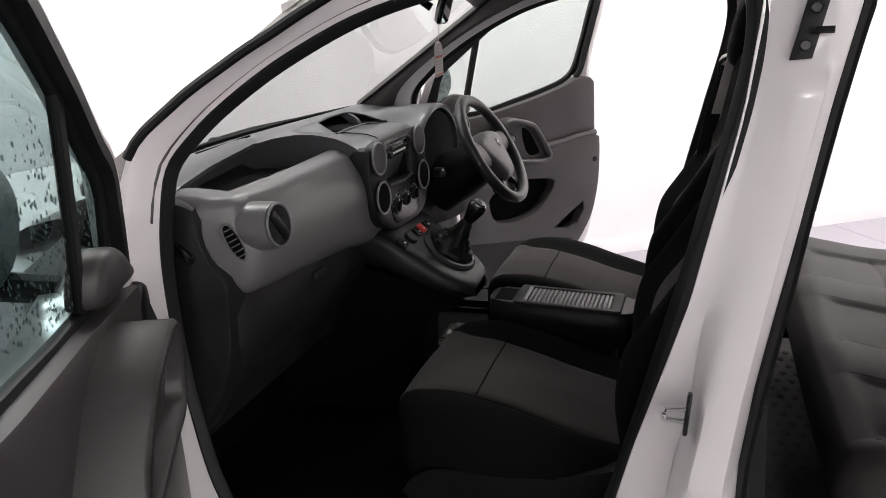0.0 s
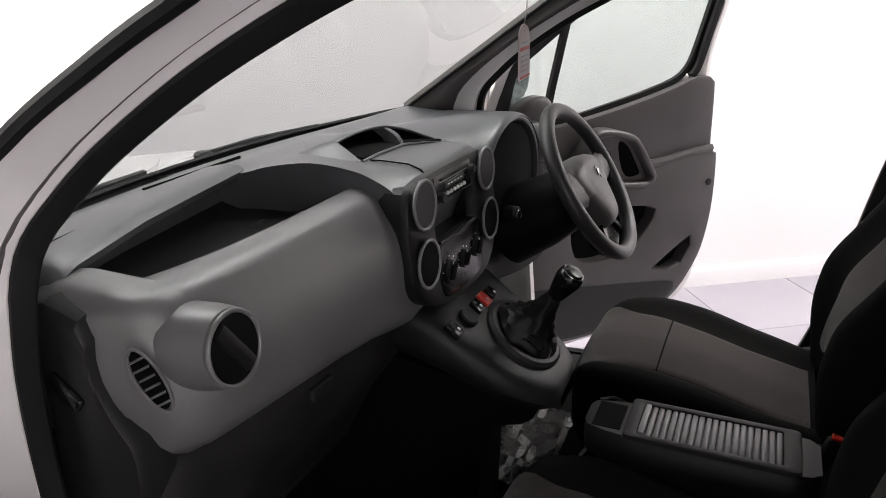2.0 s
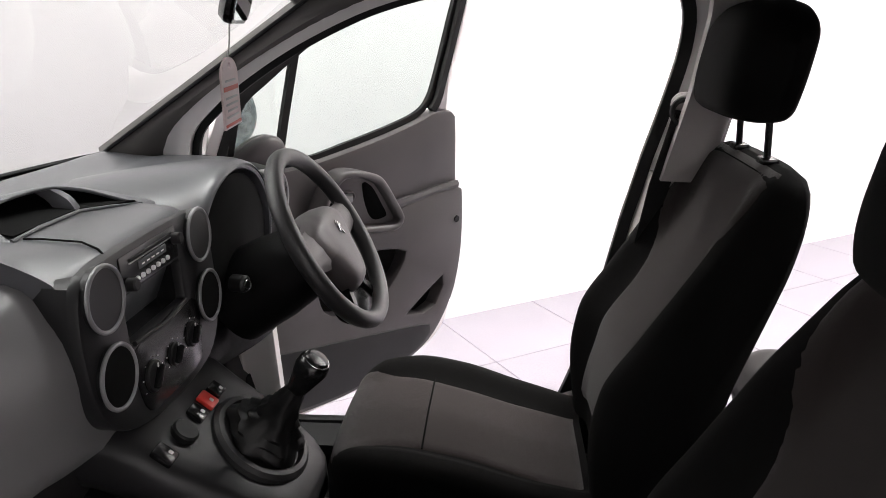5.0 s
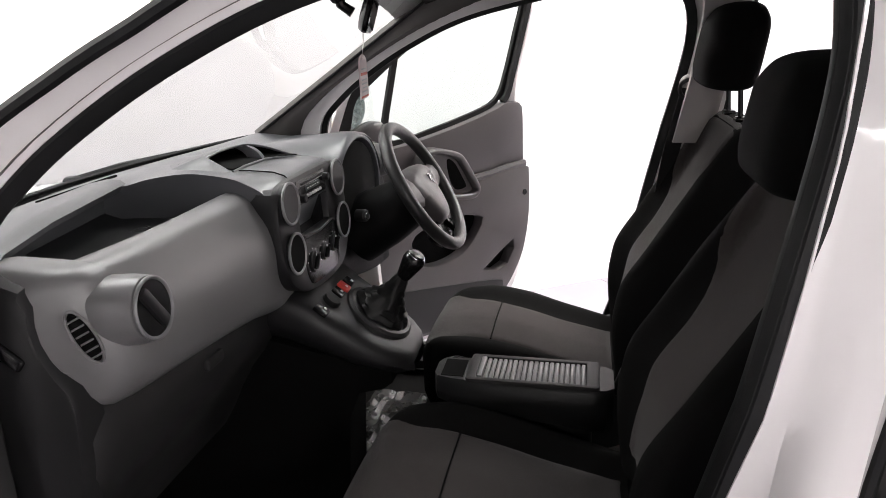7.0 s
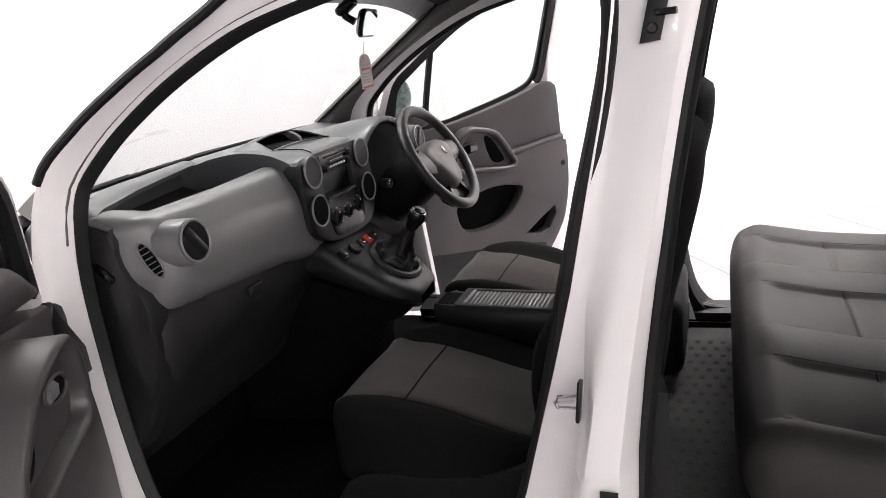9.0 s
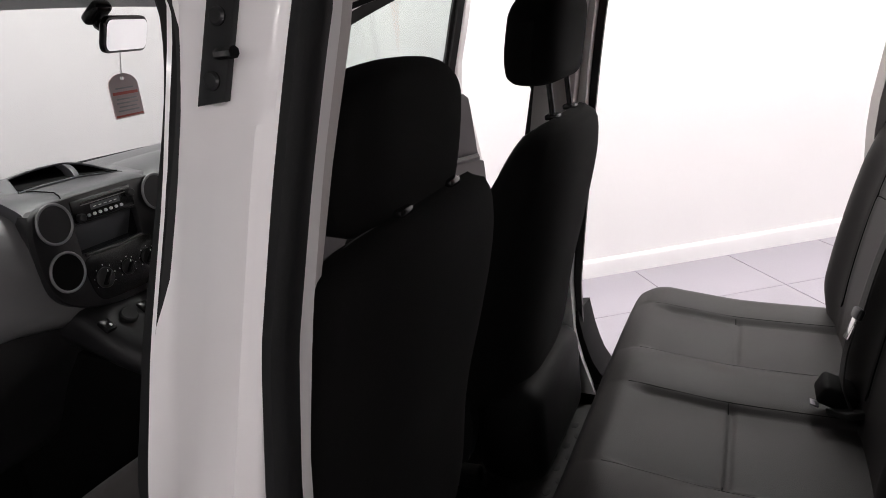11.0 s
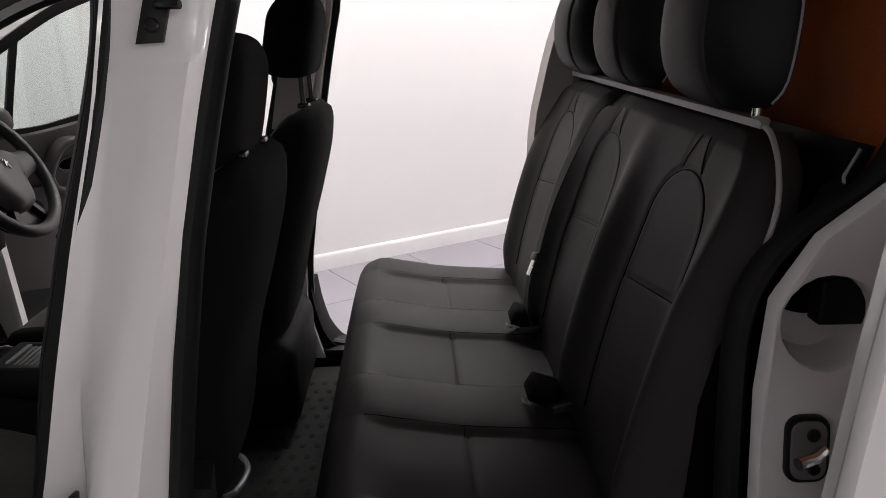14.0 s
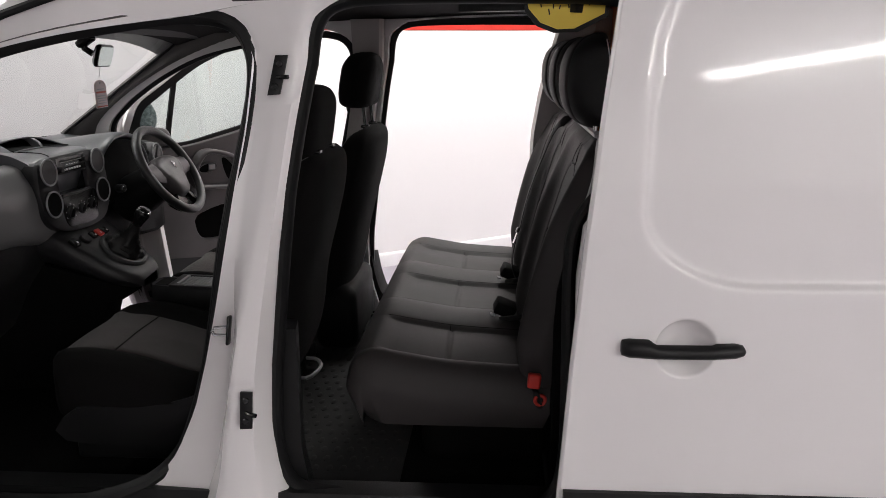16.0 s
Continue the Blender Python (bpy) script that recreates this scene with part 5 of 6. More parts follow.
        bol = bend(a, 0, 0.0, 0.50, 0.004, 0.60, 0.018, 0.76, 0.050, 0.88, 0.044, 0.96, 0.006, 1.0, -0.05) * bend(z, 0.66, 0.5, 0.85, 1.0, 1.10, 1.0, 1.18, 0.85, 1.25, 0.45, 1.29, 0.15, 1.303, 0)
        if low:
            return V(xf + (xr - xf) * (1 - 0.46 * a ** 4), s * wide * 0.985, z - 0.004)
        return V(xf - bol, s * wide, z)
    part("backrest", cushion(36, 40, back), CLOTHB, seat, "black cloth backrest", fn=base, angle=75)

    def binsert(u, v, low):
        k = bend(u, 0, 0.66, 0.30, 0.52, 0.48, 0.48, 0.64, 0.60, 0.80, 0.80, 1, 0.92)
        p = back(0.05 + 0.94 * u, 0.5 + (v - 0.5) * k, False)
        e = sup(v, 10) * sup(u, 14)
        return V(p.x + (0.005 if low else 0.003 - 0.008 * e), p.y, p.z)
    part("backrest_panel", cushion(30, 20, binsert), CLOTH, seat, "grey cloth backrest panel", fn=base, angle=70)
    # headrest on two rods
    hz = 1.282 + head_up
    hx = 0.788 if head_up else 0.766

    def head(u, v, low):
        s, t = 2 * v - 1, 0.5 - 0.5 * math.cos(math.pi * u)
        half = 1.07 * bend(t, 0, 0.112, 0.02, 0.128, 0.07, 0.139, 0.2, 0.148, 0.45, 0.156, 0.66, 0.155, 0.80, 0.143, 0.90, 0.116, 0.96, 0.082, 0.99, 0.046, 1, 0.02)
        a = abs(s)
        th = 0.058 * (1 - a ** 5) ** 0.5 * bend(t, 0, 0.45, 0.03, 0.75, 0.12, 0.95, 0.3, 1, 0.7, 0.98, 0.92, 0.75, 0.98, 0.5, 1, 0.25)
        return V(hx + bend(t, 0, -0.012, 1, 0.012) + (th * 0.9 if low else -th * 1.4), s * half, hz + 0.202 * t)
    part("headrest", cushion(36, 36, head), CLOTHB, seat, "black cloth headrest", fn=base, angle=75)
    for s in (-1, 1):
        y = s * 0.081
        part("headrest_rod", tube([V(hx + 0.010, y, 1.24), V(hx + 0.002, y, hz + 0.03)], 0.0062, 10), CHROME if head_up < 0.03 else GLOSS, seat, "headrest rod", fn=base)
        part("rod_guide", rbox(0.030, 0.038, 0.012, 0.004, 2, at=(hx + (0.008 if head_up else 0.032), y, 1.304)), GLOSS, seat, fn=base)
    if yc > MID:
        # cover in the shaded black, the dark under the seat painted in
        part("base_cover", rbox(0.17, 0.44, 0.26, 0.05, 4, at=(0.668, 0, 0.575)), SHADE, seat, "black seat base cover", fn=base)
    # base, slides and side cover
    for s in (-1, 1):
        part("side_cover", loft([[V(x, s * (0.235 + d), z) for x, z in curve([(0.06, 0.50), (0.10, 0.60), (0.3, 0.61), (0.5, 0.66), (0.58, 0.70), (0.60, 0.62), (0.52, 0.50)], 28, True)] for d in (-0.02, 0.02)], ring=True, caps=True), DARK, seat, "black plastic seat side cover", fn=base)
        part("slide_rail", rbox(0.52, 0.04, 0.05, 0.008, at=(0.32, s * 0.19, 0.445)), DARK, seat, fn=base)
        part("seat_leg", rbox(0.36, 0.03, 0.12, 0.01, at=(0.32, s * 0.19, 0.52)), DARK, seat, fn=base)
    return seat


front_seat(0.590, 0.0, "passenger_seat", "black and grey cloth passenger seat with lowered headrest", "front seats", 0.0)
front_seat(1.370, 0.0, "driver_seat", "black and grey cloth driver's seat with raised headrest", "front seats", 0.092)
loop = thing("seat_release_loop", (0.60, 0.93, 0.43), "pale metal release loop under the front seat", "handle")
part("loop", tube([V(*p) for p in curve([(0.555, 0.87, 0.462), (0.595, 0.846, 0.474), (0.638, 0.835, 0.479), (0.656, 0.87, 0.481), (0.660, 0.94, 0.481), (0.630, 1.0, 0.479), (0.585, 1.03, 0.470)], 16)], 0.007, 8), RING, loop)
part("loop_base", rbox(0.06, 0.2, 0.05, 0.01, at=(0.545, 0.95, 0.442)), DARK, loop)


def belt(name, path, w, label, normal, group="seat belts"):
    pts = [V(*p) for p in curve(path, 26)]
    return single(name, sweep(pts, [(-w, -0.0012), (w, -0.0012), (w, 0.0012), (-w, 0.0012)], normal), WEB, label, "seat belt", group=group)


# belts on the pillars beside the front seats
for far in (True,):
    b = thing("front_seat_belt", (0.74, 1.58 if far else 0.31, 0.9), "black front seat belt with upper anchor on the pillar", "seat belt", "seat belts")
    fx = mirrored if far else (lambda k: k)
    y = 0.318
    part("webbing", fx(sweep([V(0.706, y + 0.030, 1.360), V(0.690, y + 0.028, 1.29), V(0.668, y + 0.022, 1.20), V(0.640, y + 0.010, 1.02), V(0.61, y - 0.03, 0.80), V(0.57, y - 0.05, 0.60)], [(-0.023, -0.001), (0.023, -0.001), (0.023, 0.001), (-0.023, 0.001)], (0.2, 1, 0))), WEB, b)
    part("anchor", fx(disc(0.026, 0.02, V(0.708, y + 0.005, 1.372), (-0.2, 1, 0), 22, 0.006)), TRIM, b, "pale plastic belt anchor")
    part("anchor_loop", fx(torus(0.026, 0.006, V(0.706, y + 0.030, 1.358), (0.1, 1, 0.2), 24, 8)), DARK, b)
    part("buckle", fx(rbox(0.03, 0.022, 0.07, 0.006, at=(0.52, 0.855, 0.72), rot=rot(0, 20, 0))), DARK, b)
    part("red_button", fx(rbox(0.022, 0.016, 0.008, 0.003, at=(0.533, 0.855, 0.757), rot=rot(0, 20, 0))), RED, b, "red release button")


pb = thing("belt_buckle", (0.436, 0.79, 0.56), "black front belt buckle with red button beside the seat", "buckle", "front buckles")
part("housing", rbox(0.034, 0.024, 0.085, 0.006, at=(0.446, 0.795, 0.635), rot=rot(0, -14, 0)), DARK, pb)
part("red_button", rbox(0.024, 0.017, 0.010, 0.003, at=(0.435, 0.795, 0.680), rot=rot(0, -14, 0)), RED, pb, "red release button")
part("stem", rbox(0.016, 0.006, 0.12, 0.002, at=(0.463, 0.797, 0.55), rot=rot(0, -10, 0)), DARK, pb)


# ---- rear bench ----
bench = thing("rear_bench", (1.2, 0.97, 0.41), "charcoal leatherette three-seat rear bench with arched insets", "bench seat")
PADS = ((0.366, 0.632), (0.803, 1.093), (1.255, 1.522))


def pad_at(y, soft=0.022):
    """1 inside a pad, 0 on the bands between."""
    return max(bend(y, a, 0.0, a + soft, 1.0) * bend(y, b - soft, 1.0, b, 0.0) for a, b in PADS)


def bench_z(x, y):
    crown = bend(x, 0.883, 0.70, 0.893, 0.743, 0.916, 0.776, 0.958, 0.788, 1.03, 0.777, 1.16, 0.756, 1.40, 0.740)
    front = bend(x, 0.950, 0.0, 1.01, 1.0) * bend(x, 1.37, 1.0, 1.40, 0.0)
    end = bend(y, 0.262, -0.085, 0.275, -0.04, 0.30, -0.012, 0.34, 0.0, 1.60, 0.0, 1.65, -0.014, 1.675, -0.04, 1.688, -0.085)
    puff = 0.0
    for a, b in PADS:
        if a < y < b:
            puff = 0.009 * math.sin(math.pi * (y - a) / (b - a)) * front
    for a, b in ((0.275, PADS[0][0]), (PADS[0][1], PADS[1][0]), (PADS[1][1], PADS[2][0]), (PADS[2][1], 1.675)):
        if a < y < b:
            puff = 0.011 * math.sin(math.pi * (y - a) / (b - a)) ** 0.7 * bend(x, 0.90, 0.15, 0.99, 1.0)
    cross = 0.0045 * math.exp(-((x - 1.155) / 0.005) ** 2) * pad_at(y)
    return crown + end - 0.013 * pad_at(y) * front + puff - cross * front


def bench_fn(u, v, low):
    y = 0.262 + v * (1.688 - 0.262)
    x = 0.883 + (u ** 1.15) * (1.425 - 0.883)
    a = abs(2 * v - 1)
    bow = 0.012 * (1 - a ** 6)
    corner = 0.050 * max(0.0, (a - 0.91) / 0.09) ** 2.2 * max(0.0, 1 - u / 0.35) ** 2
    if low:
        tuck = 0.030 * bend(u, 0, 0.4, 0.06, 1.0)
        return V(bend(u, 0, 0.893, 0.03, 0.905, 0.07, 0.932, 0.14, 0.985, 1, 1.42) + corner, 0.262 + tuck + v * (1.688 - 0.262 - 2 * tuck), bend(u, 0, 0.682, 0.03, 0.642, 0.07, 0.613, 0.14, 0.598, 1, 0.595))
    return V(x + 0.012 - bow * (1 - u) + corner, y, bench_z(x, y))


part("cushion", cushion(100, 260, bench_fn), LEATHER, bench, "charcoal leatherette seat cushion", angle=60)
for a, b in PADS:
    for line in ([(x, a, 0) for x in np.linspace(0.965, 1.40, 16)], [(x, b, 0) for x in np.linspace(0.965, 1.40, 16)], [(1.155, y, 0) for y in np.linspace(a, b, 10)]):
        part("seam", tube([V(x, y, bench_z(x, y) + 0.0004) for x, y, _ in line], 0.0014, 5), SEAM, bench)


def spine_b(z):
    return bend(z, 0.72, 1.372, 0.85, 1.392, 1.0, 1.425, 1.15, 1.468, 1.30, 1.513, 1.345, 1.535)


CEN = (0.500, 0.948, 1.390)


def inset(y, z):
    """Signed distance to the nearest arched inset, positive inside."""
    best = -1.0
    for c in CEN:
        half = bend(z, 0.78, 0.115, 1.0, 0.118, 1.15, 0.112, 1.27, 0.10)
        if z < 1.17:
            d = half - abs(y - c)
        else:
            h2 = bend(1.17, 1.0, 0.118, 1.15, 0.112, 1.27, 0.10)
            d = h2 * (1 - math.hypot((y - c) / h2, (z - 1.17) / 0.10))
        best = max(best, d)
    return best


def back_x(y, z):
    x = spine_b(z)
    d = inset(y, z)
    wob = 0.0
    for m_ in (0.724, 1.169):
        wob += 0.034 * math.exp(-((y - m_) / 0.055) ** 2)
    for m_ in (0.305, 1.585):
        wob += 0.040 * math.exp(-((y - m_) / 0.050) ** 2)
    fade = bend(z, 0.72, 0.3, 0.85, 1.0, 1.1, 1.0, 1.28, 0.35, 1.345, 0.0)
    groove = 0.0030 * math.exp(-(d / 0.0045) ** 2) * (z > 0.80)
    sunk = 0.002 * float(np.clip(d / 0.02, 0, 1))
    for c in CEN:
        if abs(y - c) < 0.12:
            zs = 1.075 - 0.16 * (y - c) * 0.8
            if d > 0:
                groove += 0.002 * math.exp(-((z - zs) / 0.006) ** 2)
        for o in (-0.040, 0.040):
            if z > 1.262 and z < 1.345:
                groove += 0.002 * math.exp(-((y - c - o * (1 - 1.2 * (z - 1.262))) / 0.005) ** 2)
    return x - wob * fade + groove + sunk


def bback(u, v, low):
    z = 0.72 + u * (1.345 - 0.72)
    half = bend(u, 0, 0.68, 0.3, 0.705, 0.75, 0.70, 0.93, 0.655, 0.985, 0.60, 1, 0.575)
    y = 0.960 + half * (2 * v - 1)
    a = abs(2 * v - 1)
    edge = 0.05 * max(0, (a - 0.93) / 0.07) ** 2
    if low:
        return V(spine_b(z) + 0.085 - 0.02 * a ** 6, 0.960 + (half - 0.005) * (2 * v - 1), z - 0.01)
    return V(back_x(y, z) + edge + 0.012 * max(0, u - 0.96) / 0.04, y, z + 0.004 * (1 - a ** 4))


part("backrest", cushion(150, 300, bback), LEATHER, bench, "charcoal leatherette backrest with arched insets", angle=60)
for s, c in enumerate(CEN):
    path = [(c - 0.117, 0.80), (c - 0.118, 1.0), (c - 0.112, 1.16), *[(c + 0.111 * math.cos(t), 1.17 + 0.1 * math.sin(t)) for t in np.linspace(math.pi, 0, 14)], (c + 0.112, 1.16), (c + 0.118, 1.0), (c + 0.117, 0.80)]
    part("inset_seam", tube([V(back_x(y, z) - 0.0008, y, z) for y, z in curve(path, 50)], 0.0021, 5), SEAM, bench)
    part("cross_seam", tube([V(back_x(y, z) - 0.0003, y, z) for y, z in [(c + d, 1.075 - 0.128 * d) for d in np.linspace(-0.112, 0.112, 14)]], 0.0018, 5), SEAM, bench)
    for o in (-0.038, 0.038):
        part("tuck_seam", tube([V(back_x(y, z) - 0.0003, y, z) for y, z in [(c + o * (1 - 0.6 * f), 1.272 + 0.052 * f) for f in np.linspace(0, 1, 8)]], 0.0022, 5), SEAM, bench)
# plinth and hinges under the cushion
part("plinth", rbox(0.36, 1.16, 0.17, 0.04, 4, at=(1.26, 0.99, 0.50)), CARPET, bench, "black bench plinth")
part("back_shell", loft([[V(spine_b(z) + d, y, z) for z in np.linspace(0.70, 1.34, 10)] for y, d in ((0.262, 0.095), (0.28, 0.12), (1.64, 0.12), (1.66, 0.095))], caps=False), DARK, bench, "black plastic backrest shell")
for y, dx, z0, z1 in ((0.262, 0.100, 0.95, 1.335), (0.250, 0.16, 1.05, 1.29)):
    part("piping", tube([V(spine_b(z) + dx + 0.01, y + 0.03 * (z > 1.28), z) for z in np.linspace(z0, z1, 12)], 0.0028, 6), STEEL, bench, "pale piping")
part("side_pouch", rbox(0.11, 0.07, 0.24, 0.03, 4, at=(1.625, 0.292, 1.17), rot=rot(0, 14, 0)), LEATHERB, bench, "black padded side pouch")

# metal bar over the backrest, with three headrests on it
bar = thing("headrest_bar", (1.545, 0.95, 1.34), "grey painted metal bar carrying the rear headrests", "bar")
bp = curve([(1.5445, 0.362, 1.359), (1.544, 0.374, 1.3605), (1.543, 0.41, 1.361), (1.541, 0.95, 1.364), (1.540, 1.47, 1.366), (1.541, 1.525, 1.362), (1.545, 1.545, 1.34), (1.53, 1.55, 1.20)], 60)
part("rail", sweep([V(*p) for p in bp], [(-0.006, -0.007), (0.006, -0.007), (0.0075, 0.0), (0.006, 0.007), (-0.006, 0.007), (-0.0075, 0.0)], (1, 0, 0.25)), STEEL, bar)
part("stay", tube([V(*p) for p in curve([(1.545, 0.374, 1.3590), (1.547, 0.352, 1.351), (1.541, 0.322, 1.338), (1.535, 0.292, 1.312), (1.526, 0.266, 1.262), (1.505, 0.257, 1.19), (1.478, 0.254, 1.11)], 30)], 0.0040, 8), STEEL, bar, "bent end of the bar")
part("bolt", disc(0.007, 0.014, V(1.545, 0.39, 1.367), (0, 0, 1), 12, 0.002), CHROME, bar)


def rear_head(u, v, low, reach=1.0, proud=0.0):
    """Deep rounded headrest, domed towards the sitter; reach narrows it to the front panel, proud lifts that panel."""
    q = reach * (2 * v - 1)
    a = abs(q)
    half = 0.156 * max(0.0, 1 - abs(2 * u - 1) ** 4.5) ** 0.28 + 0.012
    front = bend(u, 0, 1.538, 0.05, 1.513, 0.14, 1.488, 0.28, 1.472, 0.45, 1.465, 0.62, 1.467, 0.8, 1.480, 0.93, 1.508, 1, 1.548)
    rear = bend(u, 0, 1.552, 0.2, 1.566, 0.6, 1.572, 1, 1.562)
    dome = rear - (rear - front) * max(0.0, 1 - a ** 3) ** 0.6
    z = 1.367 + 0.240 * u
    if low:
        return V(dome + 0.006 if reach < 1 else rear, q * half, z)
    edge = min(1.0, (1 - abs(2 * v - 1)) / 0.06) * min(1.0, 20 * u, 20 * (1 - u))
    return V(dome - proud * edge, q * half, z)


for c in CEN:
    h = thing("rear_headrest", (1.57, c, 1.37), "black leatherette headrest with a grey front panel on the metal bar", "headrest", "rear headrests")
    shift = V(0, c + 0.012, 0)
    part("pad", cushion(44, 72, rear_head), LEATHERB, h, fn=lambda p: p + shift, angle=65)
    part("front_panel", cushion(40, 36, lambda u, v, low: rear_head(u, v, low, 0.52, 0.004)), LEATHER, h, "charcoal leatherette front panel", fn=lambda p: p + shift, angle=65)
    part("cover_piping", tube([V(*(rear_head(u, 0.006, True) + V(-0.004, c + 0.010, 0))) for u in np.linspace(0.08, 0.92, 14)], 0.0018, 6), STEEL, h, "pale piping")

# rear belts and buckles
rb = thing("rear_seat_belt", (1.5, 1.1, 1.3), "black rear seat belt with chrome tongue", "seat belt", "seat belts")
part("webbing", sweep([V(*p) for p in curve([(1.548, 1.035, 1.325), (1.522, 1.05, 1.338), (1.488, 1.072, 1.30), (1.437, 1.105, 1.17), (1.40, 1.118, 1.06), (1.375, 1.125, 0.945)], 24)], [(-0.022, -0.0012), (0.022, -0.0012), (0.022, 0.0012), (-0.022, 0.0012)], (-1, 0, 0.3)), WEB, rb)
part("tongue", rbox(0.006, 0.03, 0.05, 0.002, 2, at=(1.362, 1.126, 0.915), rot=rot(-14, 22, 0)), CHROME, rb, "chrome belt tongue")
part("tongue_grip", rbox(0.012, 0.05, 0.022, 0.005, 2, at=(1.370, 1.122, 0.942), rot=rot(-14, 22, 0)), DARK, rb)
part("lower_webbing", sweep([V(*p) for p in curve([(1.366, 1.126, 0.925), (1.352, 1.118, 0.86), (1.348, 1.10, 0.80), (1.362, 1.085, 0.765)], 14)], [(-0.022, -0.0014), (0.022, -0.0014), (0.022, 0.0014), (-0.022, 0.0014)], (-1, 0, 0.2)), WEB, rb)
for x, y in ((1.335, 1.10), (1.315, 0.70)):
    bk = thing("belt_buckle", (x, y, 0.75), "black rear belt buckle lying in the seat", "buckle", "rear buckles")
    part("housing", rbox(0.066, 0.056, 0.042, 0.008, 3, at=(x + 0.006, y + 0.01, 0.788), rot=rot(14, 24, 8)), SHADE, bk)
    part("strap", rbox(0.055, 0.07, 0.014, 0.005, 2, at=(x + 0.025, y - 0.02, 0.765), rot=rot(-18, 0, 25)), WEB, bk)
    part("tab", rbox(0.016, 0.022, 0.004, 0.0015, 2, at=(x - 0.032, y + 0.0, 0.768), rot=rot(0, 20, 0)), RING, bk, "grey metal tab")
rbk = thing("end_buckle", (1.40, 0.262, 0.70), "red-topped belt buckle at the bench end", "buckle", "rear buckles")
part("housing", rbox(0.034, 0.024, 0.038, 0.006, 3, at=(1.394, 0.255, 0.748), rot=rot(0, 6, 0)), RED, rbk, "bright red buckle head")
part("stem", tube([V(1.398, 0.258, 0.72), V(1.41, 0.262, 0.67)], 0.011, 8, rb=0.005), DARK, rbk)
part("anchor", torus(0.013, 0.005, V(1.410, 0.258, 0.693), (0.1, -1, 0), 20, 8), RED, rbk)

# orange load-space lining, dark rear wall, label and far rear trim
single("partition", rbox(0.02, 1.62, 1.32, 0.004, at=(1.74, MID, 1.08)), ORANGE, "orange lined load space partition behind the bench", "partition", "structure")
single("load_floor_lip", rbox(0.26, 1.5, 0.05, 0.01, at=(1.56, MID, 0.435)), DARK, "black floor lip under the bench", "floor", "structure")
single("side_lining", rbox(0.05, 0.012, 0.40, 0.003, at=(1.487, 0.300, 0.65)), ORANGE, "orange side lining beside the bench", "lining", "structure")
single("wheel_arch", loft([[V(1.60 + 0.16 * math.cos(t), y, 0.9 + 0.32 * math.sin(t)) for t in np.linspace(0, math.pi, 12)] + [V(1.44, y, 0.42), V(1.76, y, 0.42)] for y in (0.245, 0.275)], ring=True, caps=True), CARPET, "black carpeted inner side panel", "panel", "structure")
lab = thing("ceiling_label", (1.46, 0.345, 1.66), "yellow warning label on a dark overhead bracket", "label")
lo = [(1.36, 1.72), (1.372, 1.66), (1.40, 1.628), (1.44, 1.612), (1.48, 1.613), (1.55, 1.646), (1.555, 1.72)]
part("bracket", plate([(u + (0.008 if u > 1.46 else -0.008), v - (0.008 if v < 1.7 else -0.01)) for u, v in lo], [], 0.008, 0.002), DARK, lab, fn=lambda c: V(c.x, 0.352 - c.z * 0.6, c.y))
lf = part("label_face", plate(lo, [], 0.002), YELLOW, lab, "yellow printed label", fn=lambda c: V(c.x, 0.346 - c.z, c.y))
for i, (u, v, w) in enumerate(((1.40, 1.672, 0.02), (1.43, 1.665, 0.012), (1.445, 1.662, 0.01), (1.465, 1.668, 0.018), (1.49, 1.662, 0.014), (1.515, 1.67, 0.012), (1.42, 1.652, 0.014))):
    part("print_bar", rbox(0.003, 0.001, w, 0.0004, 1, at=(u, 0.3425, v), rot=rot(0, 12 * (i % 3) - 10, 0)), DARK, lf)
single("overhead_bracket", sweep([V(*p) for p in curve([(1.22, 0.95, 1.70), (1.30, 0.75, 1.69), (1.42, 0.5, 1.675), (1.52, 0.36, 1.66)], 14)], [(-0.05, -0.012), (0.05, -0.012), (0.05, 0.012), (-0.05, 0.012)], (0, 0, 1)), DARK, "black overhead bracket under the headliner", "bracket")
rows = []
for z in np.linspace(0.45, 1.72, 20):
    x0 = lerp(z, 0.45, 1.425, 1.05, 1.428, 1.22, 1.428, 1.43, 1.462, 1.72, 1.545)
    y = 2 * MID - jamb(z) - 0.04
    rows.append([V(x0, y, z), V(x0 + 0.01, y - 0.06, z), V(x0 + 0.14, y - 0.09, z), V(x0 + 0.24, y - 0.05, z), V(x0 + 0.24, y, z)])
single("rear_pillar_trim", loft(rows, ring=True, caps=True), TRIM, "pale grey trim on the far rear pillar", "trim", "structure")

# rear floor mat with raised ovals
mt = thing("floor_mat", (0.8, MID, 0.412), "grey rubber floor mat with raised ovals", "floor mat")
part("sheet", rbox(0.62, 1.36, 0.008, 0.003, 2, at=(0.72, MID, 0.4155)), MATR, mt)
om = None
for i in range(13):
    for j in range(23):
        x, y = 0.50 + 0.040 * i + (0.020 if j % 2 else 0), 0.36 + 0.052 * j
        b = disc(0.010, 0.0014, (0, 0, 0), (0, 0, 1), 12, 0.0006)
        if om is None:
            om = part("raised_oval", b, MATR, mt, fn=lambda c: V(c.x + x, c.y * 1.6 + y, c.z + 0.4193))
            ox, oy = x, y
        else:
            b.free()
            o = new("raised_oval", om.data)
            o.parent = mt
            o.matrix_parent_inverse = om.matrix_parent_inverse
            o.location = (x - ox, y - oy, 0)
fm = thing("floor_mat", (-0.1, 0.55, 0.412), "dark ribbed rubber mat in the passenger footwell", "floor mat")
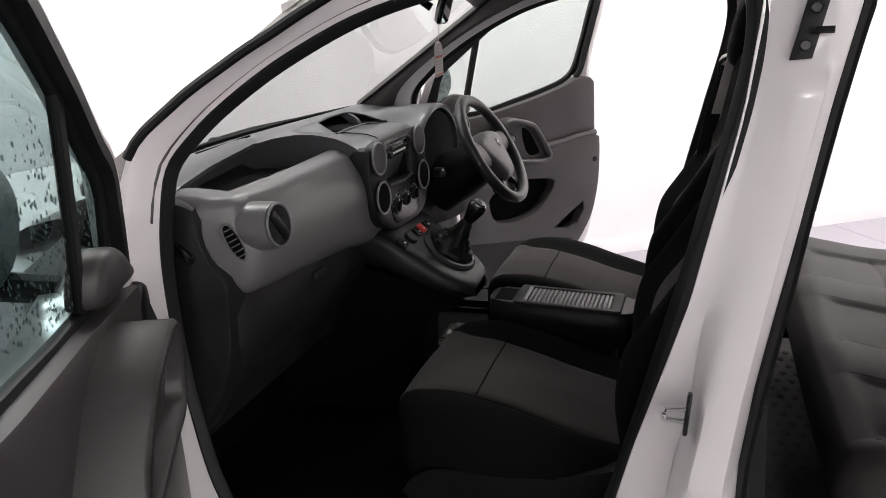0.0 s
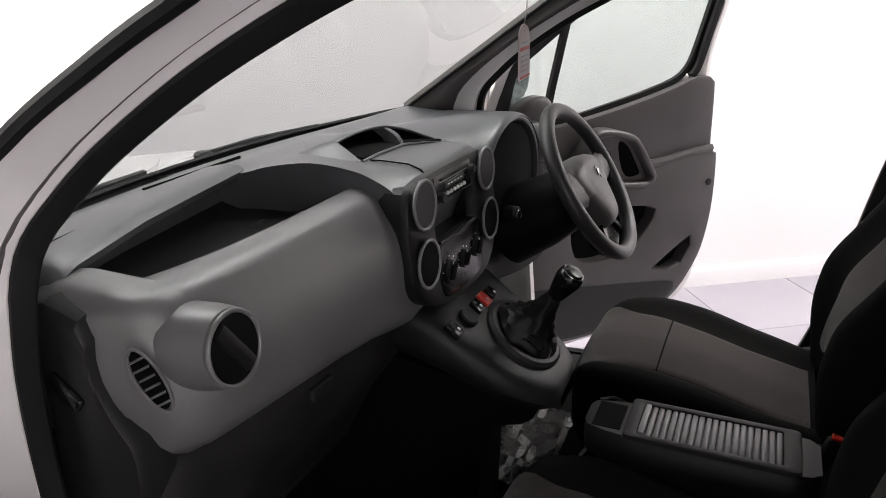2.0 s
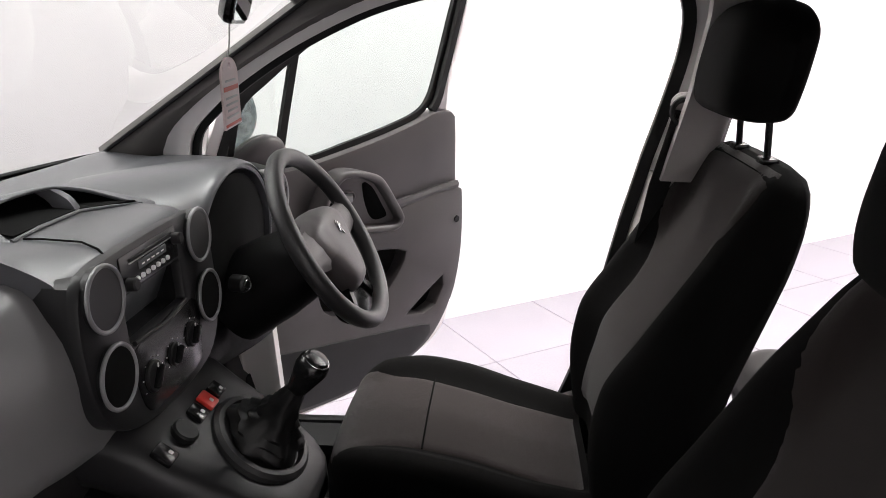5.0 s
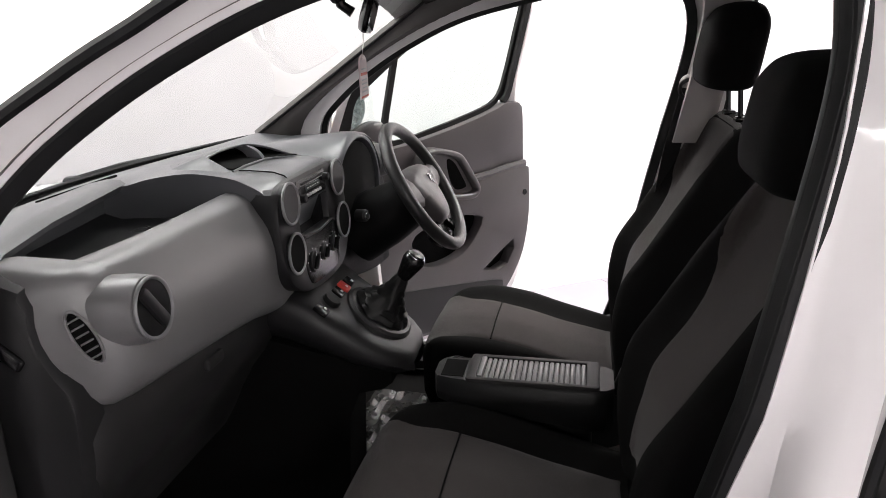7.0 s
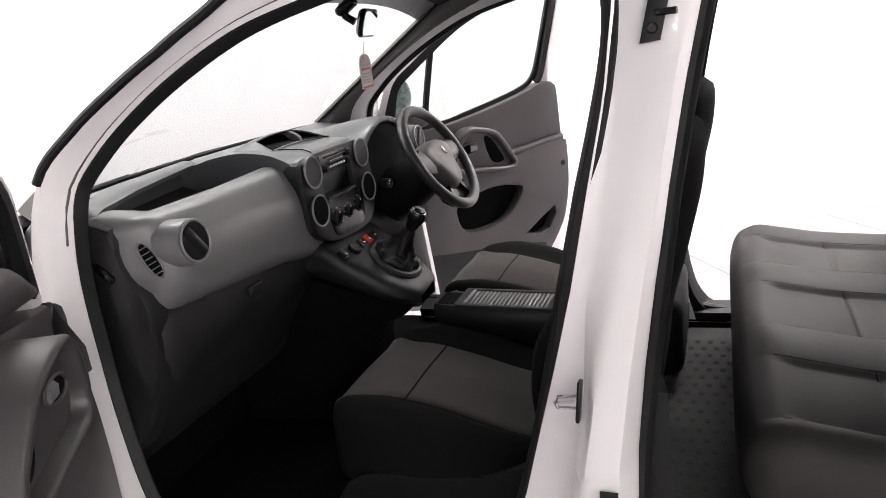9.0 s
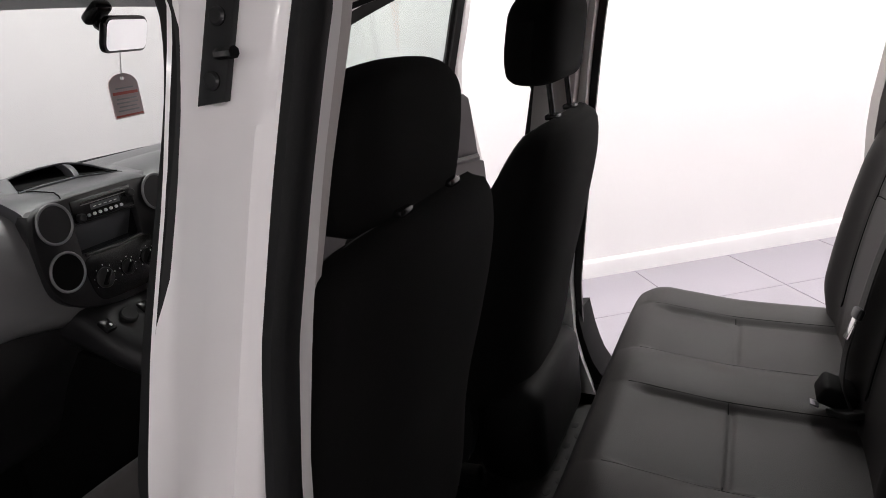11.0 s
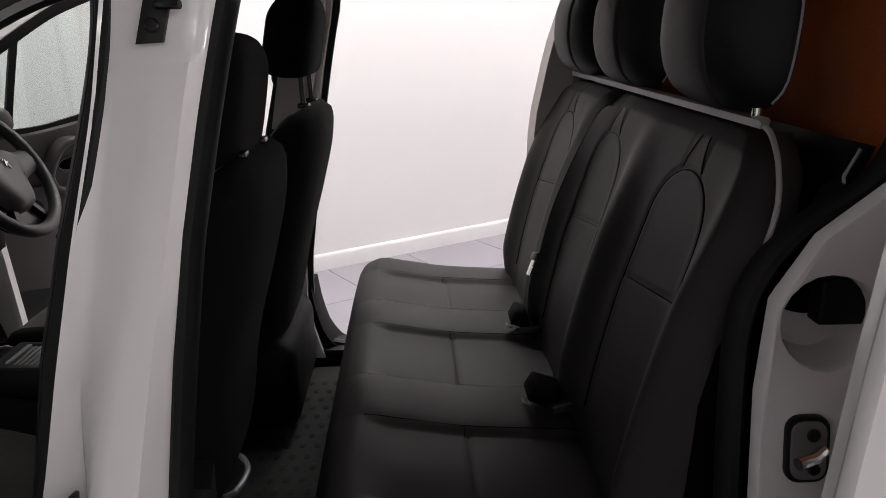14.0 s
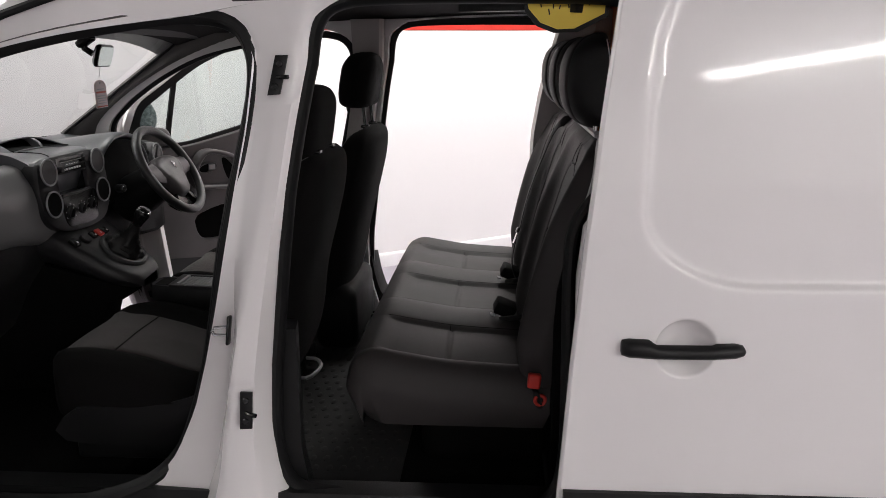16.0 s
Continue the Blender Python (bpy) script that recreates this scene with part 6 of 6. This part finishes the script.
part("sheet", rbox(0.66, 1.30, 0.006, 0.003, 2, at=(-0.1, MID, 0.4145)), CARPET, fm)
sheet = thing("plastic_sheet", (-0.14, 1.29, 0.42), "crumpled clear protective film on the footwell floor", "plastic film")
rows = [[V(-0.23 + 0.18 * i / 13, 1.11 + 0.36 * j / 11, 0.440 + 0.020 * noise.noise(V(i * 0.9, j * 0.8, 2.0)) + 0.008 * noise.noise(V(i * 2.1, j * 1.9, 5.0))) for j in range(12)] for i in range(14)]
part("film", loft(rows), mat("smoky_film", (0.018, 0.0175, 0.017), 0.28, var=0.6, vscale=30), sheet, angle=20)


# ---- door fittings on the pillars ----
for zc, xc in ((1.518, 0.783), (0.718, 0.684)):
    k = thing("check_bracket", (xc, jamb(zc) - 0.03, zc - 0.045), "black door check bracket bolted on the white pillar", "bracket", "pillar brackets")
    hh, sl = 0.046, 0.22 if zc > 1 else 0.02
    bo = [(-0.0155, -hh), (0.0145, -hh + 0.002), (0.0155, hh), (-0.0145, hh)]
    dy = -0.002
    part("plate", plate(bo, [], 0.008, 0.002), DARK, k, fn=lambda c: V(xc + c.x + sl * c.y, jamb(zc + c.y) + dy - c.z, zc + c.y))
    part("pin", tube([V(xc + 0.0, jamb(zc) + dy - 0.006, zc - 0.004), V(xc + 0.012, jamb(zc) + dy - 0.018, zc - 0.004), V(xc + 0.030, jamb(zc) + dy - 0.022, zc - 0.004)], 0.0055, 8), GLOSS, k)
    for s in (-1, 1):
        part("bolt", disc(0.0085, 0.006, V(xc + sl * s * 0.026, jamb(zc + s * 0.026) + dy - 0.006, zc + s * 0.026), (0, -1, 0.167), 14, 0.002), GLOSS, k)
st = thing("door_striker", (0.635, jamb(0.91), 0.87), "bright steel door striker loop on the pillar", "striker")
part("plate", rbox(0.008, 0.022, 0.074, 0.004, 2, at=(0.640, jamb(0.91) + 0.018 - 0.008, 0.910), rot=rot(-9, 5, 0)), GLOSS, st)
part("loop", tube([V(0.640, jamb(0.91) + 0.018 - 0.010, 0.921), V(0.606, jamb(0.91) + 0.018 - 0.016, 0.918), V(0.602, jamb(0.91) + 0.018 - 0.018, 0.910), V(0.606, jamb(0.91) + 0.018 - 0.018, 0.902), V(0.640, jamb(0.91) + 0.018 - 0.012, 0.899)], 0.0045, 8), CHROME, st, "chrome loop")
ck = thing("sliding_door_latch", (1.555, jamb(0.98), 0.94), "black and steel sliding door catch on the jamb", "latch")
LX, LZ = 1.541, 0.989
lp = part("plate", plate(rect(-0.028, -0.042, 0.028, 0.042, 0.018), [], 0.006, 0.002), DARK, ck, fn=lambda c: V(LX + c.x, jamb(LZ + c.y) - 0.016 - c.z, LZ + c.y))
part("face", plate(rect(-0.022, -0.036, 0.022, 0.036, 0.014), [], 0.004, 0.0015), RING, lp, "grey steel latch face", fn=lambda c: V(LX + c.x, jamb(LZ + c.y) - 0.022 - c.z, LZ + c.y))
for x, z in ((0.004, 0.020), (0.006, -0.022)):
    part("bolt", disc(0.0085, 0.005, V(LX + x, jamb(LZ + z) - 0.025, LZ + z), (0, -1, 0.167), 12, 0.002), DARK, lp)
part("pin", tube([V(LX + 0.018, jamb(LZ) - 0.024, LZ), V(LX, jamb(LZ) - 0.038, LZ - 0.002), V(LX - 0.024, jamb(LZ) - 0.046, LZ - 0.004)], 0.0075, 10), CHROME, ck, "bright striker pin")

# ---- sliding door, slid back along the side ----
sd = thing("sliding_door", (1.95, -0.03, 0.35), "white sliding van door slid open with black handle", "van door")
EDGE = ((0.36, 1.425), (0.628, 1.442), (0.925, 1.462), (1.184, 1.484), (1.443, 1.514), (1.651, 1.543), (1.72, 1.553))


def edge_x(z):
    return lerp(z, *[v for p in EDGE for v in p])


def skin_y(x, z):
    """The door's outer face: slight barrel, tumblehome above the waist, raised window panel border."""
    y = -0.045 + 0.012 * ((z - 0.95) / 0.5) ** 2 + lerp(z, 1.30, 0.0, 1.72, 0.052)
    u, v = x - 1.594 - lerp(z, 1.2, 0.0, 1.45, 0.008, 1.58, 0.022, 1.72, 0.07), z - 1.095
    du, dv = max(0.0, 1 - u / 0.24), max(0.0, 1 - v / 0.16)
    inner = (1 - math.hypot(du, dv)) * (0.16 + 0.08 * du * du / max(1e-6, du * du + dv * dv))
    y += 0.014 / (1 + math.exp(-max(-60, min(60, inner / 0.0038))))
    d = math.hypot((x - 1.687) / 0.062, (z - 0.963) / 0.064)
    if d < 1.25:
        y += 0.034 * (1 - d ** 3) if d < 1 else 0
    return y


XF = [*np.linspace(1.57, 1.70, 52, endpoint=False), *np.linspace(1.70, 1.84, 30, endpoint=False), *np.linspace(1.84, 2.52, 40)]
zs = [*np.linspace(0.36, 0.88, 30, endpoint=False), *np.linspace(0.88, 1.06, 50, endpoint=False), *np.linspace(1.06, 1.24, 60, endpoint=False), *np.linspace(1.24, 1.72, 40)]
outer_rows = []
for z in zs:
    e = edge_x(z)
    xs = [*np.linspace(e, 1.57, 14, endpoint=False), *XF]
    outer_rows.append([V(x, skin_y(x, z), z) for x in xs])
part("outer_skin", loft(outer_rows), PAINT, sd, angle=60)
rows = []
for z in zs[::3]:
    e = edge_x(z)
    y = skin_y(e, z)
    rows.append([V(e, y, z), V(e - 0.006, y + 0.004, z), V(e - 0.008, y + 0.012, z), V(e - 0.004, y + 0.022, z), V(e + 0.004, y + 0.026, z), V(e + 0.012, y + 0.045, z), V(e + 0.014, y + 0.065, z), V(e + 0.4, y + 0.065, z)])
part("edge_fold", loft(rows), PAINT, sd, "folded white door edge", angle=60)
part("lower_moulding", loft([[V(x, y, z) for y, z in ((-0.035, 0.36), (-0.062, 0.37), (-0.068, 0.50), (-0.064, 0.612), (-0.052, 0.626), (-0.035, 0.626))] for x in np.linspace(1.446, 2.52, 6)], ring=True, caps=True), DARK, sd, "black side moulding")
hd = []
for x, z, hz, d in ((1.556, 0.9655, 0.010, 0.006), (1.558, 0.9655, 0.017, 0.012), (1.572, 0.965, 0.0195, 0.020), (1.612, 0.965, 0.0195, 0.027), (1.620, 0.962, 0.0165, 0.028), (1.628, 0.9595, 0.0140, 0.028), (1.70, 0.9595, 0.0140, 0.029), (1.740, 0.9595, 0.0140, 0.028), (1.748, 0.9615, 0.0155, 0.027), (1.785, 0.9615, 0.0150, 0.021), (1.802, 0.9610, 0.012, 0.012), (1.806, 0.9610, 0.006, 0.006)):
    hd.append([V(x, -0.040 - d * 0.75 + b, z + a) for a, b in ((-hz, 0.010), (-hz * 0.9, -0.004), (-hz * 0.4, -0.012), (hz * 0.4, -0.012), (hz * 0.9, -0.004), (hz, 0.010), (hz * 0.3, 0.018), (-hz * 0.3, 0.018))])
part("handle", loft(hd, ring=True, caps=True), DARK, sd, "black pull handle", angle=50)
for x in (1.585, 1.785):
    part("handle_foot", rbox(0.03, 0.045, 0.022, 0.006, 2, at=(x, -0.036, 0.963)), DARK, sd)


# ---- front doors, both swung open ----
def front_door(hinge, angle, far, name, label):
    a = radians(angle)
    sg = 1 if far else -1
    d = V(math.cos(a), sg * math.sin(a), 0)
    n = V(math.sin(a), -sg * math.cos(a), 0)
    h = V(*hinge, 0)

    def at(s, z, w=0.0):
        rise = 0.0 if far else lerp(s, 0.15, 0.0, 0.25, 0.03, 0.45, 0.06) * lerp(z, 1.25, 0.0, 1.45, 1.0)
        return h + d * s + n * (w + 0.15 * max(z - 1.0, 0) - 0.0075) + V(0, 0, z + rise)

    def fm_(w0, k=1.0):
        return lambda c: at(c.x, c.y, w0 + k * c.z)

    door = thing(name, at(0.5, 0.36), label, "van door", "front doors")
    s0 = 0.0 if far else -0.07
    belt = [(0.0, 1.13), (0.28, 1.156), (0.45, 1.182), (0.61, 1.214), (0.73, 1.245), (0.79, 1.29)] if far else [(s0, 1.11), (0.10, 1.142), (0.28, 1.160), (0.45, 1.168), (0.61, 1.180), (0.73, 1.215), (0.79, 1.275)]
    low = [(0.0, 0.42), (0.10, 0.36), (0.33, 0.315), (0.66, 0.355), (0.80, 0.40), (0.90, 0.50)]
    shell = curve([(0.0, 1.13), (0.30, 1.14), (0.70, 1.20), (0.86, 1.26), (0.905, 1.24), (0.965, 1.02), (0.985, 0.78), (0.955, 0.58), (0.90, 0.46), (0.79, 0.405), (0.60, 0.36), (0.30, 0.35), (0.08, 0.375), (-0.005, 0.47)], 70, True)
    part("door_shell", plate(shell, [], 0.075, 0.006), PAINT, door, "white painted door shell", fn=fm_(-0.125))
    # glass and its frame
    win = [(0.095, 1.175), (0.30, 1.165), *(((0.45, 1.19), (0.62, 1.225), (0.735, 1.258)) if far else ((0.45, 1.173), (0.62, 1.188), (0.735, 1.235))), (0.785, 1.30), (0.812, 1.38), (0.845, 1.53), (0.868, 1.66), (0.80, 1.672), (0.66, 1.645), (0.53, 1.60), (0.40, 1.545), (0.28, 1.47), (0.18, 1.40), (0.11, 1.345), (0.085, 1.27)]
    wc = curve(win, 90, True)
    gl = part("window", plate(wc, [], 0.004), SIDEG if far else WETG, door, "lightly tinted side window", fn=fm_(-0.035))
    gl.visible_shadow = False
    pth = [at(s, z, -0.030) for s, z in wc]
    part("window_seal", sweep(pth, [(-0.010, -0.010), (-0.010, 0.005), (0.008, 0.005), (0.010, -0.010)], n, closed=True), RUBBER, door, "black window seal")
    up = curve([(0.0, 1.14), (0.045, 1.28), (0.085, 1.375), (0.17, 1.435), (0.28, 1.507), (0.40, 1.582), (0.53, 1.640), (0.66, 1.688), (0.80, 1.716), (0.885, 1.705), (0.905, 1.66), (0.885, 1.53), (0.852, 1.38), (0.85, 1.27)], 60)
    part("window_frame", sweep([at(s, z, -0.040) for s, z in up], [(-0.022, -0.02), (-0.022, 0.022), (0.0, 0.030), (0.024, 0.022), (0.028, -0.02)], n), PAINT, door, "white window frame")
    part("frame_cover", sweep([at(s, z, -0.020) for s, z in curve([(0.02, 1.16), (0.062, 1.28), (0.10, 1.362), (0.175, 1.417), (0.28, 1.488), (0.40, 1.563), (0.53, 1.620), (0.66, 1.666), (0.80, 1.693), (0.872, 1.685), (0.885, 1.65), (0.863, 1.53), (0.83, 1.38), (0.812, 1.30), (0.79, 1.27)], 60)], [(-0.012, -0.012), (-0.012, 0.012), (0.012, 0.012), (0.014, -0.012)], n), RUBBER, door, "black inner frame")
    part("window_divider", sweep([at(s, z, -0.032) for s, z in ((0.225, 1.17), (0.24, 1.28), (0.268, 1.45), (0.272, 1.475))], [(-0.011, -0.008), (-0.011, 0.007), (0.011, 0.007), (0.011, -0.008)], n), RUBBER, door, "black quarter window divider")
    # inner trim: upper pad, ledge and lower panel with pockets
    upper = curve([*belt[:-1], (0.80, 1.268), (0.87, 1.262), (0.893, 1.235), (0.925, 1.03), (0.93, 0.985), (0.80, 0.985), (0.60, 0.955), (0.30, 0.96), (s0 + 0.01, 0.97)], 70, True)
    part("upper_trim", plate(upper, [], 0.06, 0.016), DOORP, door, "grey moulded upper trim", fn=fm_(-0.055))
    p1 = curve([(0.33, 0.81), (0.50, 0.85), (0.648, 0.832), (0.662, 0.80), (0.605, 0.73), (0.54, 0.69), (0.44, 0.675), (0.35, 0.69), (0.32, 0.74)], 30, True)
    p2 = [(0.669, 0.602), (0.76, 0.656), (0.836, 0.694), (0.84, 0.66), (0.80, 0.60), (0.742, 0.582)]
    lowp = curve([(s0 + 0.01, 0.985), (0.30, 0.972), (0.60, 0.967), (0.80, 1.0), (0.91, 1.0), (0.938, 0.985), (0.935, 0.80), (0.905, 0.66), (0.865, 0.58), (0.79, 0.492), (0.68, 0.438), (0.46, 0.405), (0.29, 0.402), (0.12, 0.42), (s0 + 0.02, 0.47)], 80, True)
    lt = part("lower_trim", plate(lowp, [p1, p2], 0.075, 0.010), DOORP, door, "grey lower door trim with pockets", fn=fm_(-0.05))
    # black sheet behind the pocket holes, shade in place of depth
    part("pocket_shade", plate(lowp, [], 0.01), VOID, lt, "black sheet for the shade in the door pockets", fn=fm_(-0.036))
    part("pocket_lip", sweep([at(s, z, 0.014) for s, z in curve([(0.30, 0.77), (0.305, 0.70), (0.36, 0.655), (0.45, 0.645), (0.555, 0.66), (0.625, 0.715), (0.685, 0.79), (0.69, 0.84), (0.65, 0.865), (0.50, 0.885), (0.34, 0.855)], 40)], [(-0.016, -0.02), (-0.012, 0.006), (0.0, 0.010), (0.014, 0.004), (0.018, -0.02)], n), DOORP, lt, angle=60)
    part("kick_panel", plate(curve([(0.06, 0.47), (0.14, 0.435), (0.29, 0.418), (0.46, 0.420), (0.67, 0.452), (0.75, 0.49), (0.77, 0.535), (0.60, 0.565), (0.29, 0.605), (0.07, 0.62)], 40, True), [], 0.008, 0.003), STACK, lt, "darker kick panel", fn=fm_(0.022))
    part("ledge", sweep([at(s, z, 0.012) for s, z in ((0.61, 0.985), (0.72, 0.992), (0.82, 1.005), (0.915, 1.010))], [(-0.012, -0.03), (-0.012, 0.010), (0.0, 0.016), (0.014, 0.010), (0.014, -0.03)], n), DOORP, lt)
    part("trim_screw", disc(0.012, 0.005, at(0.905, 0.888, 0.024), n, 18, 0.002), GLOSS, lt)
    # pull handle: loop with recess and release lever
    gr = curve([(0.345, 1.03), (0.385, 1.105), (0.435, 1.125), (0.53, 1.10), (0.575, 1.06), (0.64, 0.965), (0.635, 0.938), (0.60, 0.93), (0.48, 0.945), (0.375, 0.955), (0.345, 0.985)], 60, True)
    out, hs = (0.0, 0.03) if far else (0.03, 0.215)
    hnd = part("grab_handle", sweep([at(s - hs, z, 0.058 + out) for s, z in gr], [(-0.012, -0.06 - out), (-0.011, 0.008), (-0.005, 0.015), (0.005, 0.015), (0.011, 0.008), (0.014, -0.06 - out)], n, closed=True), DOORP, door, "moulded grab handle loop", angle=60)
    part("handle_bowl", plate([(u - hs, v) for u, v in gr], [], 0.01), DOORP, hnd, fn=fm_(0.030 + out))
    # cup and finger slot are thin black plates, their depth shade painted
    cup = [(0.420 - hs + 0.048 * math.cos(t), 1.045 + 0.024 * math.sin(t) + 0.006 * math.cos(t)) for t in np.linspace(0, 2 * math.pi, 24, endpoint=False)]
    part("lever_cup", plate(cup, [], 0.004, 0.001), VOID, hnd, "dark release lever cup", fn=fm_(0.0405 + out))
    part("cup_rim", sweep([at(u, v, 0.046 + out) for u, v in cup], circle(0.004, 8), n, closed=True), DOORP, hnd)
    slot = curve([(0.500 - hs, 1.085), (0.535 - hs, 1.070), (0.572 - hs, 1.020), (0.600 - hs, 0.972), (0.585 - hs, 0.962), (0.545 - hs, 0.965), (0.515 - hs, 1.010)], 30, True)
    part("grip_slot", plate(slot, [], 0.004, 0.001), VOID, hnd, "dark finger slot", fn=fm_(0.0405 + out))
    part("release_lever", loft([[at(s - hs, z, 0.046 + out + w) for z, w in ((1.030, 0.0), (1.038, 0.008), (1.056, 0.008), (1.064, 0.0))] for s in (0.425, 0.432, 0.452, 0.458)], caps=True), RING, hnd, "silver door release lever")
    if not far:
        part("corner_cover", plate([(-0.005, 1.135), (-0.035, 1.10), (-0.15, 0.99), (-0.15, 0.93), (-0.02, 0.96), (0.01, 1.10)], [], 0.03, 0.008), DARK, door, "black triangular corner cover", fn=fm_(-0.02))
    # mirror pod inside and mirror outside
    pod = curve([(0.03, 1.165), (0.12, 1.165), (0.225, 1.172), (0.232, 1.22), (0.20, 1.252), (0.14, 1.245), (0.07, 1.20)], 30, True)
    part("mirror_pod", loft([[at(0.14 + (u - 0.14) * k, 1.20 + (v - 1.20) * k, w) for u, v in pod] for k, w in ((1.0, -0.05), (1.0, -0.012), (0.95, -0.002), (0.80, 0.007), (0.45, 0.012))], ring=True, caps=True), DOORP, door, "grey mirror pod", angle=60)
    ms = part("door_mirror", loft([[at(0.145 + 0.10 * k * math.cos(t) - 0.02 * w, 1.285 + 0.105 * k * math.sin(t) * (1 if math.sin(t) > 0 else 0.9), -0.20 - 0.11 * w) for t in np.linspace(0, 2 * math.pi, 24, endpoint=False)] for k, w in ((0.85, -0.30), (1.0, -0.2), (1.0, 0.4), (0.8, 0.9), (0.4, 1.2))], ring=True, caps=True), mat("grey_mirror_shell", (0.20, 0.23, 0.24), 0.35, var=0.5, vscale=60, c2=(0.08, 0.1, 0.1)), door, "wet grey door mirror shell", angle=60)
    part("mirror_arm", tube([at(0.10, 1.17, -0.10), at(0.11, 1.19, -0.20)], 0.025, 10), DARK, ms)
    part("hinge_arm", rbox(0.08, 0.03, 0.05, 0.006, at=at(-0.02, 0.95, -0.06)), STEEL, door)
    return door, at


fd, _ = front_door((-0.418, 1.750), 50, True, "front_door", "white van door swung open, grey trim with grab handle")
nd, nat = front_door((-0.322, 0.012), 62, False, "front_door", "white van door swung open, its window wet with drops")
# water drops on the near window
rng = random.Random(4)
drops = bmesh.new()
for i in range(900):
    s, z = rng.uniform(0.10, 0.80), 1.19 + 0.24 * rng.random() ** 1.6
    if i % 9 == 0:
        z = rng.uniform(1.2, 1.6)
    if z < 1.165 + max(0, s - 0.3) * 0.19 + 0.02 or z > 1.36 + (s - 0.1) * 0.55:
        continue
    r = rng.uniform(0.0012, 0.0034)
    c = nat(s, z, -0.0365)
    nn = (nat(s, z, 0) - nat(s, z, 0.1)).normalized()
    q = nn.to_track_quat("Z", "Y").to_matrix()
    ring = [drops.verts.new(c + q @ V(r * math.cos(t), r * 1.3 * math.sin(t), 0)) for t in np.linspace(0, 2 * math.pi, 7, endpoint=False)]
    tip = drops.verts.new(c + nn * r * 0.7)
    for k in range(7):
        drops.faces.new((ring[k], ring[(k + 1) % 7], tip))
wd = part("water_drops", drops, mat("water_drop", (0.30, 0.36, 0.36), 0.1, var=0.4, vscale=90), nd, "fine water drops on the glass", angle=90)
tagged(wd, kind="stuff")

# showroom floor tiles
tile = None
for i in range(21):
    for j in range(17):
        x, y = X0 + 0.30 + 0.6 * i, -0.30 - 0.6 * j
        if tile is None:
            b = rbox(0.596, 0.596, 0.012, 0.002, 1, at=(0, 0, -0.006))
            tile = part("tile", b, TILE, floor)
            o = tile
        else:
            o = new("tile", tile.data)
            o.parent = floor
        o.matrix_basis = Matrix.Translation(room(x, y, 0)) @ RZ
